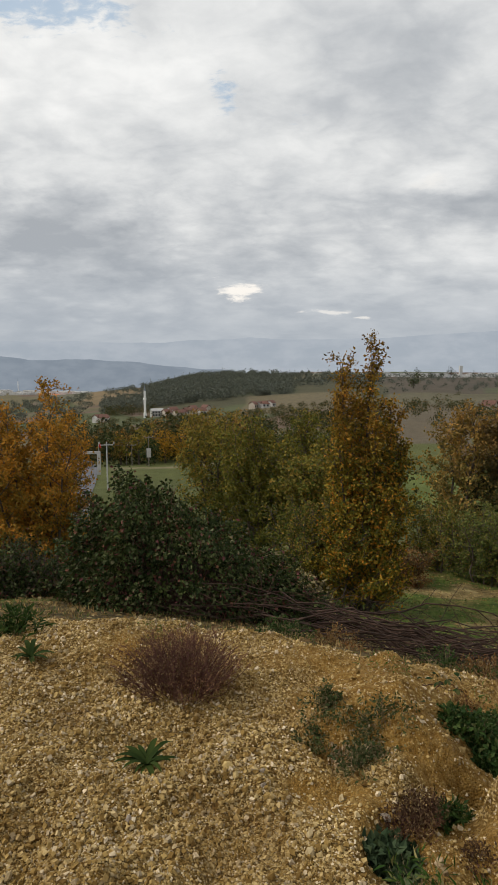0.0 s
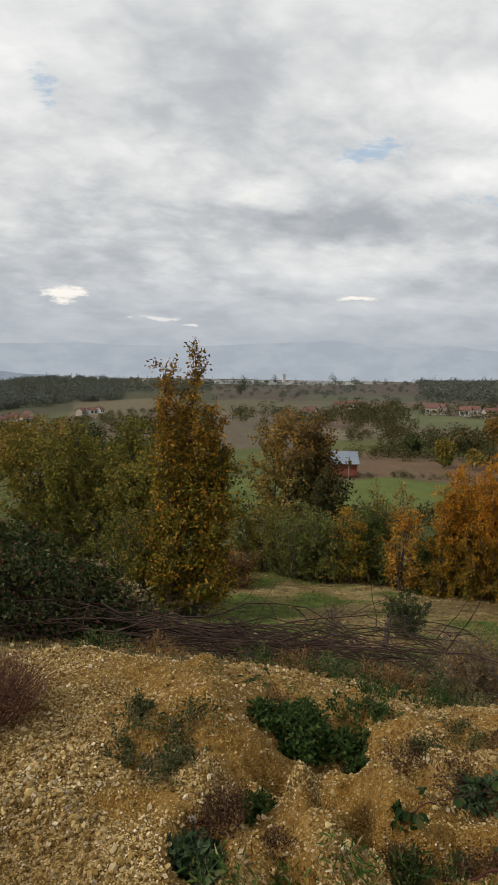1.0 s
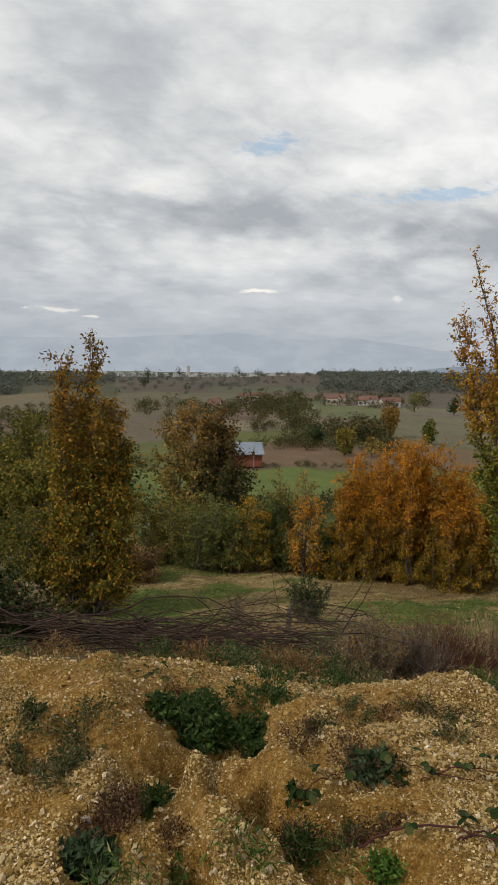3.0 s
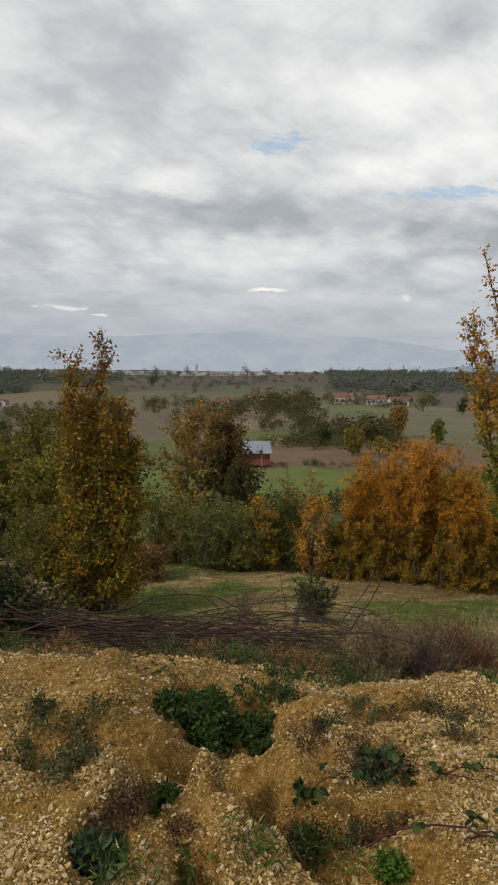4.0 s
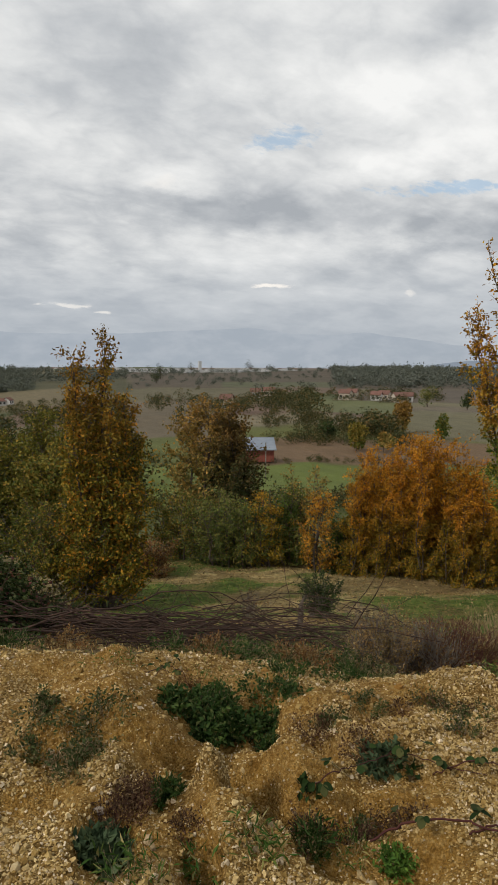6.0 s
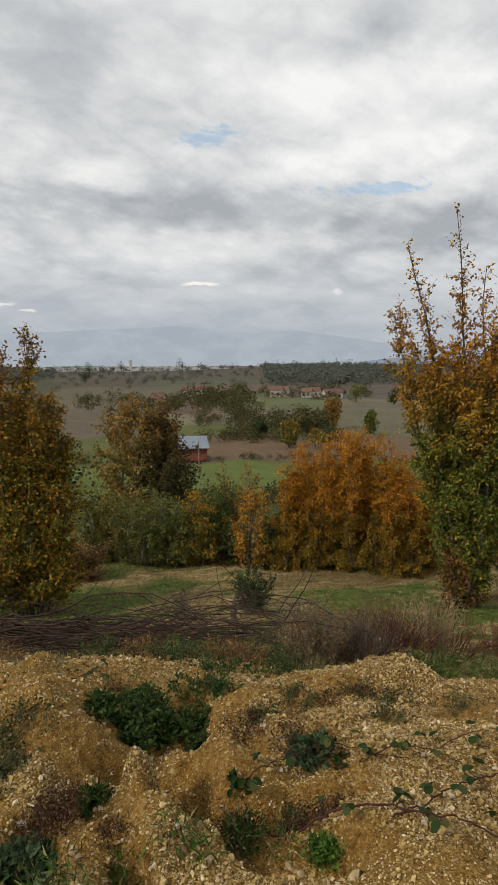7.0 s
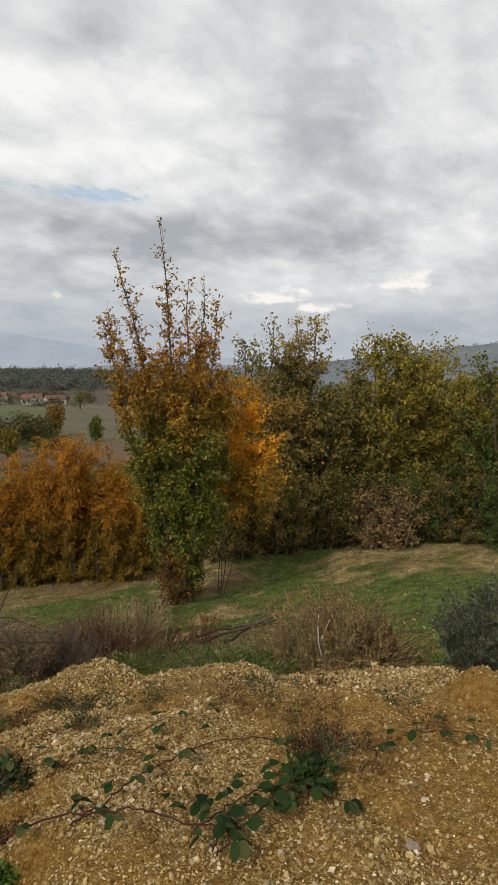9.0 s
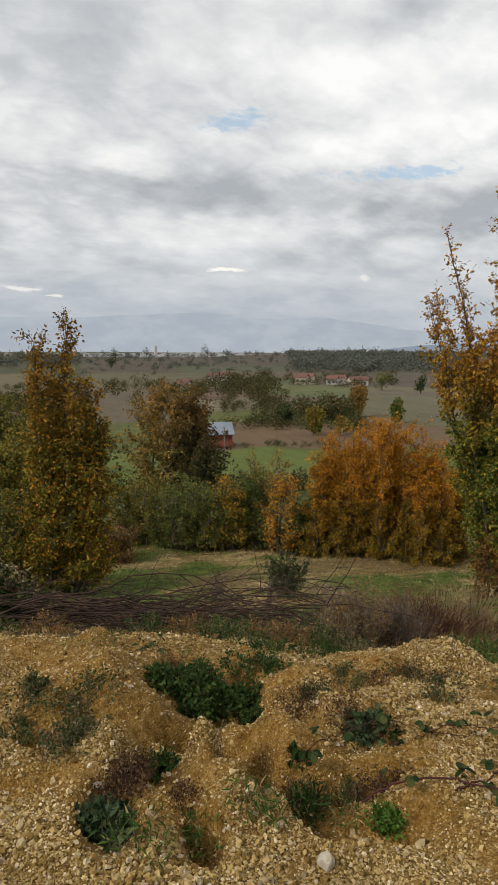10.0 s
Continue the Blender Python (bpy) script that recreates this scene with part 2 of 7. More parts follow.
YELLOW = [(0.0, (0.208, 0.161, 0.024)), (0.5, (0.359, 0.237, 0.024)), (1.0, (0.151, 0.142, 0.031))]


# ---- land ----
rng = np.random.RandomState(7)


def hash2(ix, iy, seed):
    h = (ix.astype(np.int64) * 374761393 + iy.astype(np.int64) * 668265263 + seed * 1274126177) & 0x7FFFFFFF
    h = ((h ^ (h >> 13)) * 1103515245) & 0x7FFFFFFF
    return ((h ^ (h >> 16)) & 0xFFFF) / 65535.0


def vnoise(x, y, seed=0):
    x, y = np.asarray(x, float), np.asarray(y, float)
    ix, iy = np.floor(x), np.floor(y)
    fx, fy = x - ix, y - iy
    fx, fy = fx * fx * (3 - 2 * fx), fy * fy * (3 - 2 * fy)
    a, b = hash2(ix, iy, seed), hash2(ix + 1, iy, seed)
    c, d = hash2(ix, iy + 1, seed), hash2(ix + 1, iy + 1, seed)
    return (a + (b - a) * fx) * (1 - fy) + (c + (d - c) * fx) * fy - 0.5


def fbm(x, y, seed=0, octaves=4):
    total, amp = 0.0, 1.0
    for o in range(octaves):
        total = total + amp * vnoise(np.asarray(x) * 2 ** o, np.asarray(y) * 2 ** o, seed + o)
        amp *= 0.5
    return total


def smooth(lo, hi, v):
    t = np.clip((np.asarray(v, float) - lo) / (hi - lo), 0, 1)
    return t * t * (3 - 2 * t)


# rim of the gravel heap: azimuth in degrees, radius
RIM = np.array([(-40, 5.2), (-20, 4.9), (-10, 4.6), (0, 4.45), (10, 4.2), (15, 4.1), (22, 4.35), (31, 4.3), (42, 4.75), (50, 4.7), (57, 4.4), (65, 4.3), (76, 4.6), (95, 5.0)])
# how the land falls, by azimuth: (distance, height)
PROFILES = {
    -22: [(1, 0.0), (2, -0.12), (3, -0.2), (4.6, -0.28), (6, -0.72), (8, -1.3), (11, -2.2), (18, -4.0), (50, -9), (90, -15), (150, -21), (350, -32), (800, -50), (1500, -62), (3000, -135), (5000, -225)],
    -10: [(1, 0.0), (2, -0.12), (3, -0.24), (4.4, -0.33), (6, -0.95), (8, -1.5), (11, -2.5), (18, -4.2), (50, -9), (90, -14), (150, -20), (350, -29), (600, -34), (800, -31), (900, -33), (1500, -75), (3000, -140), (5000, -230)],
    -4: [(1, 0.0), (2, -0.13), (3, -0.23), (4.3, -0.34), (6, -1.05), (8, -1.65), (11, -2.65), (18, -4.2), (50, -9), (90, -14), (150, -19), (350, -28), (600, -22), (800, -14.5), (900, -16), (1500, -60), (3000, -110), (5000, -200)],
    5: [(1, 0.0), (2, -0.14), (3, -0.22), (4.2, -0.36), (6, -1.15), (8, -1.8), (11, -2.85), (18, -4.3), (50, -9.5), (90, -14), (150, -17), (350, -22), (600, -19), (850, -16), (1000, -18), (1600, -50), (3000, -66), (5000, -75)],
    14: [(1, 0.0), (2, -0.14), (3, -0.16), (3.5, -0.24), (4.1, -0.42), (6, -1.3), (8, -1.9), (11, -2.9), (16, -3.85), (20, -4.5), (50, -10), (90, -14), (130, -15.5), (200, -16), (330, -19), (600, -17.5), (900, -17.5), (1000, -19), (1600, -50), (3000, -66), (5000, -75)],
    24: [(1, 0.0), (1.8, -0.12), (2.2, -0.25), (2.6, -0.40), (3.1, -0.46), (3.8, -0.52), (4.3, -0.62), (6, -1.35), (8, -1.95), (11, -2.95), (16, -3.9), (20, -4.6), (50, -10), (90, -14), (130, -15), (200, -15.6), (330, -18.6), (600, -17.5), (900, -17), (1000, -19), (1600, -50), (3000, -66), (5000, -75)],
    36: [(1, 0.0), (1.8, -0.14), (2.4, -0.34), (3, -0.42), (3.6, -0.50), (4.3, -0.72), (5.3, -1.12), (8, -2.0), (11, -2.95), (16, -3.95), (20, -4.7), (50, -10), (90, -14), (130, -15), (200, -15.6), (330, -18.6), (600, -17), (900, -13), (1000, -14), (1600, -50), (3000, -66), (5000, -75)],
    46: [(1, 0.0), (2, -0.18), (3, -0.32), (4.7, -0.74), (6, -1.4), (8, -2.1), (12, -3.2), (17, -4.0), (22, -4.8), (50, -9), (130, -15), (330, -18.6), (900, -13), (1000, -14), (1600, -45), (3000, -60), (5000, -70)],
    60: [(1, 0.0), (2, -0.14), (3, -0.28), (4.3, -0.6), (6, -1.4), (8, -2.0), (13, -3.15), (19, -3.75), (30, -5.5), (60, -9), (300, -25), (900, -10), (1500, 8), (3000, 20), (5000, 20)],
    76: [(1, 0.0), (2, -0.12), (3, -0.24), (4.6, -0.48), (6, -1.1), (8, -1.55), (14, -2.6), (20, -3.4), (30, -5), (60, -8), (300, -22), (900, 5), (1500, 62), (3000, 100), (5000, 100)],
}
STATIONS = sorted(PROFILES)
GRID_R = np.linspace(math.log(0.05), math.log(5200), 900)
TABLE = []
for s in STATIONS:
    pr = np.array([(0.03, 0.0)] + PROFILES[s])
    row = np.interp(GRID_R, np.log(pr[:, 0]), pr[:, 1])
    kern = np.hanning(23)
    pad = np.r_[np.full(11, row[0]), row, np.full(11, row[-1])]
    TABLE.append(np.convolve(pad, kern / kern.sum(), "valid"))
TABLE = np.array(TABLE)



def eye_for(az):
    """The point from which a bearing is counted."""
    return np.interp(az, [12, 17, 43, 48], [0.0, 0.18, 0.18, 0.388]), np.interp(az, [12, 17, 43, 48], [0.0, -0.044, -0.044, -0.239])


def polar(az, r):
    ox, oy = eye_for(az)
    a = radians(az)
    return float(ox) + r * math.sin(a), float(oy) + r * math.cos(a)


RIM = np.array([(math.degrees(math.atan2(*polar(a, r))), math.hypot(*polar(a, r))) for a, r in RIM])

# hollows, lumps and gullies of the heap: azimuth, distance, half width across, half width along, height
LUMPS = [
    (19.8, 2.50, 0.08, 0.12, 0.18), (20.6, 2.38, 0.13, 0.22, 0.13), (22.0, 2.20, 0.16, 0.20, 0.07), (15.4, 2.50, 0.09, 0.26, -0.08), (18.0, 2.72, 0.14, 0.08, -0.17), (23.8, 2.62, 0.12, 0.18, -0.19),
    (27.0, 2.40, 0.30, 0.11, -0.19), (26.6, 2.72, 0.26, 0.17, 0.17), (37.0, 2.52, 0.20, 0.10, -0.14), (12.5, 2.95, 0.34, 0.22, 0.10), (36.0, 3.15, 0.28, 0.24, 0.13), (45.0, 3.05, 0.45, 0.40, 0.09),
    (20.5, 3.10, 0.20, 0.22, -0.05), (42.0, 4.15, 0.45, 0.20, 0.16), (51.0, 4.25, 0.35, 0.20, 0.12), (10.6, 2.78, 0.24, 0.12, -0.09), (11.0, 3.20, 0.32, 0.18, 0.06),
    (8.0, 2.42, 0.22, 0.12, -0.06), (24.7, 3.95, 0.16, 0.12, 0.09), (32.4, 3.55, 0.18, 0.12, 0.08), (12.6, 4.0, 0.10, 0.08, 0.08), (37.4, 3.95, 0.12, 0.10, 0.08),
    (75.7, 3.95, 0.20, 0.16, 0.20), (-12.0, 4.45, 0.5, 0.2, 0.05), (-7.0, 4.4, 0.2, 0.12, 0.06), (13.0, 2.1, 0.10, 0.22, -0.10), (38.5, 2.55, 0.20, 0.09, -0.10),
    (36.0, 2.12, 0.26, 0.12, -0.10), (24.5, 3.4, 0.09, 0.30, -0.14), (34.0, 3.35, 0.08, 0.25, -0.09), (62.0, 3.2, 0.25, 0.3, -0.05), (59.0, 2.9, 0.10, 0.4, -0.05), (33.5, 2.38, 0.22, 0.10, -0.11), (30.5, 3.05, 0.10, 0.16, -0.10), (40.5, 2.75, 0.16, 0.10, -0.08), (33.0, 2.02, 0.20, 0.10, -0.08), (3.0, 2.6, 0.15, 0.25, 0.03), (18.5, 1.95, 0.08, 0.15, -0.12),
]


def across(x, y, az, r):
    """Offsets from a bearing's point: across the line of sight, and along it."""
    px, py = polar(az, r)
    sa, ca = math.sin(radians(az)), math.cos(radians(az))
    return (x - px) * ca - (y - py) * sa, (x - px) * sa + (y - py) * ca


# bare clay banks and washes: x, y, half width
CLAY = [(0.82, 2.66, 0.13), (1.08, 2.90, 0.10), (0.95, 2.78, 0.12), (1.32, 2.45, 0.13), (1.50, 2.30, 0.13), (1.44, 2.44, 0.13), (1.68, 2.10, 0.12), (2.15, 2.62, 0.12), (0.72, 2.05, 0.12), (1.02, 2.15, 0.10), (1.35, 1.95, 0.12), (3.3, 0.75, 0.30), (2.95, 0.65, 0.28), (2.75, 0.35, 0.28), (3.2, 0.30, 0.35), (3.55, 1.25, 0.30), (4.2, 0.74, 0.25), (2.01, 2.32, 0.13), (1.42, 2.20, 0.12), (1.66, 2.21, 0.10), (1.76, 1.19, 0.16), (1.60, 1.56, 0.13), (3.2, 1.6, 0.30), (3.5, 1.9, 0.32), (3.1, 2.45, 0.28), (2.6, 3.1, 0.22), (0.55, 3.25, 0.22)]


# drifts of clean gravel over the clay
DRIFTS = [(1.03, 2.44, 0.13), (1.10, 2.26, 0.14), (0.62, 2.40, 0.13), (0.52, 2.62, 0.10), (2.05, 2.75, 0.20), (2.25, 2.30, 0.20)]


def clay_at(x, y):
    """Where fines have washed together and the clay lies bare of stones."""
    r, a = np.hypot(x, y), np.degrees(np.arctan2(x, y))
    c = 1.0 * fbm(x * 1.3, y * 1.3, 91, 3)
    for la, lr, st, sr, h in LUMPS:
        if h < -0.04:
            t, d = across(x, y, la, lr)
            c = c + 0.8 * np.exp(-(t / (st * 1.15)) ** 2 - (d / (sr * 1.15)) ** 2)
    c = c + 0.35 * np.exp(-((a - 12) / 6) ** 2 - ((r - 3.4) / 0.5) ** 2) + 0.22 * np.exp(-((a - 70) / 5) ** 2 - ((r - 3.2) / 0.6) ** 2)
    for px, py, w in CLAY:
        c = c + 0.9 * np.exp(-((x - px) ** 2 + (y - py) ** 2) / (w * w))
    for px, py, w in DRIFTS:
        c = c - 1.3 * np.exp(-((x - px) ** 2 + (y - py) ** 2) / (w * w))
    return smooth(-0.05, 0.55, c)


def height(x, y, fine=True):
    x, y = np.asarray(x, float), np.asarray(y, float)
    r = np.hypot(x, y) + 1e-6
    a = np.degrees(np.arctan2(x, y))
    a = np.where(a < -100, a + 360, a)
    behind = smooth(100, 160, np.abs(a - 27))
    ac = np.clip(a, STATIONS[0], STATIONS[-1])
    f = np.interp(ac, STATIONS, np.arange(len(STATIONS)))
    i = np.clip(f.astype(int), 0, len(STATIONS) - 2)
    w = f - i
    g = np.clip((np.log(r) - GRID_R[0]) / (GRID_R[1] - GRID_R[0]), 0, len(GRID_R) - 1.001)
    j = g.astype(int)
    v = g - j
    z = (TABLE[i, j] * (1 - v) + TABLE[i, j + 1] * v) * (1 - w) + (TABLE[i + 1, j] * (1 - v) + TABLE[i + 1, j + 1] * v) * w
    z = z * (1 - behind) + behind * np.minimum(0.0, -0.02 * (r - 6))
    for la, lr, st, sr, h in LUMPS:
        t, d = across(x, y, la, lr)
        e = (t / st) ** 2 + (d / sr) ** 2
        z = z + h * np.exp(-e * e if abs(h) >= 0.1 else -e)
    heap = smooth(6.0, 4.0, r)
    z = z + 0.10 * heap * fbm(x * 2.2, y * 2.2, 3, 4) * smooth(0.5, 1.5, r)
    z = z + 0.055 * heap * fbm(x * 5.2 + 2, y * 5.2, 13, 3) * smooth(1.2, 1.9, r)
    z = z + np.clip(r - 4.5, 0, 12) * 0.018 * fbm(x * 0.8, y * 0.8, 11, 3) * smooth(30, 15, r)
    z = z + smooth(25, 60, r) * smooth(500, 200, r) * 1.2 * fbm(x / 30, y / 30, 21, 3)
    z = z + smooth(300, 900, r) * 5.0 * fbm(x / 260, y / 260, 31, 3)
    if fine:
        z = z + 0.016 * heap * np.abs(fbm(x * 11, y * 11, 5, 2)) + 0.003 * heap * fbm(x * 30, y * 30, 8, 1)
    return z


def hz(x, y):
    return float(height(np.array([x]), np.array([y]))[0])


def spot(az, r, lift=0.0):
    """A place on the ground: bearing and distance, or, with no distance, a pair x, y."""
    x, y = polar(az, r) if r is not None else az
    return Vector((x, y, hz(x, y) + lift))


# ---- mesh helpers ----
def make_mesh(name, verts, faces, mats=(), smooth_shade=False):
    """A mesh from arrays: faces is an (n, 3) or (n, 4) array, or a list of such arrays."""
    if not isinstance(faces, (list, tuple)):
        faces = [faces]
    faces = [np.asarray(f, np.int32) for f in faces if len(f)]
    me = bpy.data.meshes.new(name)
    verts = np.asarray(verts, np.float32)
    me.vertices.add(len(verts))
    me.vertices.foreach_set("co", verts.ravel())
    loops = np.concatenate([f.ravel() for f in faces])
    counts = np.concatenate([np.full(len(f), f.shape[1], np.int32) for f in faces])
    me.loops.add(len(loops))
    me.loops.foreach_set("vertex_index", loops)
    me.polygons.add(len(counts))
    me.polygons.foreach_set("loop_start", np.r_[0, np.cumsum(counts)[:-1]].astype(np.int32))
    me.polygons.foreach_set("loop_total", counts)
    me.polygons.foreach_set("use_smooth", np.full(len(counts), smooth_shade))
    for m in mats:
        me.materials.append(m)
    me.update(calc_edges=True)
    return me


class Bag:
    """Gathers tubes, leaves and solids into one mesh."""

    def __init__(self):
        self.v, self.f, self.count = [], [], 0

    def add(self, verts, *faces):
        self.v.append(np.asarray(verts, float))
        for f in faces:
            if len(f):
                self.f.append(np.asarray(f) + self.count)
        self.count += len(verts)

    def tube(self, pts, radii, sides=5, joined=False):
        """A tapering tube; joined ties it to the nearest point of what is there already."""
        pts = np.asarray(pts, float)
        if joined:
            have = np.concatenate(self.v)
            near = int(np.argmin(np.linalg.norm(have - pts[0], axis=1)))
            self.f.append(np.array([[near, self.count, self.count + 1], [near, self.count + 1, self.count + 2]]))
        m = len(pts)
        radii = np.broadcast_to(radii, (m,))
        d = np.gradient(pts, axis=0)
        d /= np.linalg.norm(d, axis=1)[:, None] + 1e-9
        up = np.array([0.31, 0.87, 0.38]) if abs(d[0, 2]) > 0.7 else np.array([0.05, 0.1, 1.0])
        s = np.cross(d, up)
        s /= np.linalg.norm(s, axis=1)[:, None] + 1e-9
        t = np.cross(d, s)
        ang = np.arange(sides) * 2 * math.pi / sides
        ring = pts[:, None] + radii[:, None, None] * (np.cos(ang)[None, :, None] * s[:, None] + np.sin(ang)[None, :, None] * t[:, None])
        i = np.arange(m - 1)[:, None] * sides
        j = np.arange(sides)[None]
        k = (j + 1) % sides
        q = np.stack([i + j, i + k, i + sides + k, i + sides + j], -1).reshape(-1, 4)
        self.add(ring.reshape(-1, 3), q)

    def leaves(self, pos, way, size, rng, width=0.55, flat=0.5):
        """Folded leaves: at pos, pointing along way, of the given length. flat: how far they lie with their face upwards."""
        pos, way = np.asarray(pos, float), np.asarray(way, float)
        m = len(pos)
        if not m:
            return
        size = np.broadcast_to(size, (m,))[:, None]
        way = way / (np.linalg.norm(way, axis=1)[:, None] + 1e-9)
        nrm = rng.normal(size=(m, 3)) * (1 - flat) + np.array([0, 0, 1.0]) * flat
        side = np.cross(way, nrm)
        side /= np.linalg.norm(side, axis=1)[:, None] + 1e-9
        face = np.cross(side, way)
        w = size * width * 0.5
        lift = face * size * 0.10
        v = np.stack([pos, pos + way * size * 0.45 + side * w + lift, pos + way * size - face * size * 0.08, pos + way * size * 0.45 - side * w + lift], 1).reshape(-1, 3)
        b = np.arange(m)[:, None] * 4
        self.add(v, np.concatenate([b + np.array([[0, 1, 2]]), b + np.array([[0, 2, 3]])]))

    def mesh(self, name, mats, smooth_shade=False):
        v = np.concatenate(self.v)
        tri = [f for f in self.f if f.shape[1] == 3]
        quad = [f for f in self.f if f.shape[1] == 4]
        faces = ([np.concatenate(tri)] if tri else []) + ([np.concatenate(quad)] if quad else [])
        return make_mesh(name, v, faces, mats, smooth_shade)


def part(name, data, parent, label="", kind=""):
    """One mesh object under a thing or a part."""
    ob = new(name, data)
    ob.parent = parent
    return tagged(ob, label=label, kind=kind)


def thing(name, label, category, at=(0, 0, 0), group="", kind="", turn=0.0, data=None):
    ob = new(name, data)
    ob.matrix_basis = Matrix.Translation(at) @ Matrix.Rotation(turn, 4, "Z")
    return tagged(ob, label, category, group, kind)


def box(bag, lo, hi):
    x0, y0, z0 = lo
    x1, y1, z1 = hi
    v = [(x0, y0, z0), (x1, y0, z0), (x1, y1, z0), (x0, y1, z0), (x0, y0, z1), (x1, y0, z1), (x1, y1, z1), (x0, y1, z1)]
    bag.add(v, np.array([(0, 3, 2, 1), (4, 5, 6, 7), (0, 1, 5, 4), (1, 2, 6, 5), (2, 3, 7, 6), (3, 0, 4, 7)]))


def boxmesh(name, lo, hi, mat):
    b = Bag()
    box(b, lo, hi)
    return b.mesh(name, [mat])


# ---- ground: one sheet from the feet to the horizon ----
def rim_at(a):
    return np.interp(a, RIM[:, 0], RIM[:, 1])


def build_ground():
    az = np.concatenate([np.arange(-34, 88, 0.42), np.arange(92, 322, 5.0)])
    r = [0.12]
    while r[-1] < 5000:
        r.append(r[-1] * (1.03 if r[-1] < 1.3 else 1.0105 if r[-1] < 6 else 1.014 if r[-1] < 30 else 1.03))
    r = np.array(r)
    A, R = np.meshgrid(np.radians(az), r)
    x, y = (R * np.sin(A)).ravel(), (R * np.cos(A)).ravel()
    z = height(x, y)
    rows, cols = R.shape
    i = np.arange(rows - 1)[:, None] * cols
    j = np.arange(cols)[None]
    k = (j + 1) % cols
    quads = np.stack([i + j, i + cols + j, i + cols + k, i + k], -1).reshape(-1, 4)
    v = np.stack([x, y, z], 1)
    v = np.concatenate([v, [[0, 0, float(height(np.array([0.01]), np.array([0.01]))[0])]]])
    fan = np.stack([np.full(cols, rows * cols), j[0], k[0]], 1)
    me = make_mesh("ground", v, [fan, quads], [M_GROUND], True)
    # what covers the ground: r gravel, g green of the turf, b bare earth; and the crops' own colours, with haze painted
    # into the farthest
    xa, ya = v[:, 0], v[:, 1]
    ra = np.hypot(xa, ya) + 0.01
    aa = np.degrees(np.arctan2(xa, ya))
    rag = 0.35 * fbm(xa * 1.3, ya * 1.3, 41, 4)
    gravel = smooth(0.25, -0.2, ra - rim_at(aa) - 0.35 + rag)
    turf = np.clip(0.50 + 0.8 * fbm(xa * 0.35 + 3, ya * 0.8, 51, 4) + 0.9 * fbm(xa * 1.1, ya * 1.9, 57, 4) + 0.35 * smooth(50, 60, aa) - 0.3 * smooth(13.5, 15, ra) * smooth(24, 30, aa), 0, 1)
    bare = np.where(ra < 5.2, clay_at(xa, ya), smooth(0.15, 0.45, fbm(xa * 0.55, ya * 1.1, 61, 4)))
    litter = smooth(9.5, 7.0, ra + 2.0 * fbm(xa * 0.5, ya * 0.5, 65, 3)) * smooth(66, 50, aa)
    cover = np.stack([gravel, turf, bare, litter], 1)
    land = np.zeros((len(ra), 4))
    land[:] = (0.085, 0.095, 0.030, 1)

    def field(a0, a1, r0, r1, col, seed=71):
        wob = 1 + 0.06 * vnoise(aa / 4, ra * 0 + 5, seed)
        wa = 1.2 * vnoise(np.log(ra) * 6, ra * 0 + 2, seed + 1)
        m = smooth(a0 - 0.25, a0 + 0.25, aa + wa) * smooth(a1 + 0.25, a1 - 0.25, aa + wa) * smooth(r0 * 0.985, r0 * 1.015, ra * wob) * smooth(r1 * 1.015, r1 * 0.985, ra * wob)
        land[:, :3] = land[:, :3] * (1 - m[:, None]) + np.array(col) * m[:, None]

    far = smooth(140, 200, ra)[:, None]
    cell = vnoise(aa / 7, np.log(ra) * 5, 81)
    base = np.where(cell[:, None] > 0.1, (0.115, 0.10, 0.055), np.where(cell[:, None] > -0.15, (0.12, 0.085, 0.062), (0.075, 0.085, 0.04)))
    land[:, :3] = land[:, :3] * (1 - far) + base * far
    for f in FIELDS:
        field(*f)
    for name, data in (("cover", cover), ("land", land)):
        at = me.attributes.new(name, "FLOAT_COLOR", "POINT")
        at.data.foreach_set("color", data.astype(np.float32).ravel())
    return thing("ground", "ochre gravel heap falling away to turf, fields and valley", "ground", kind="structure", data=me)


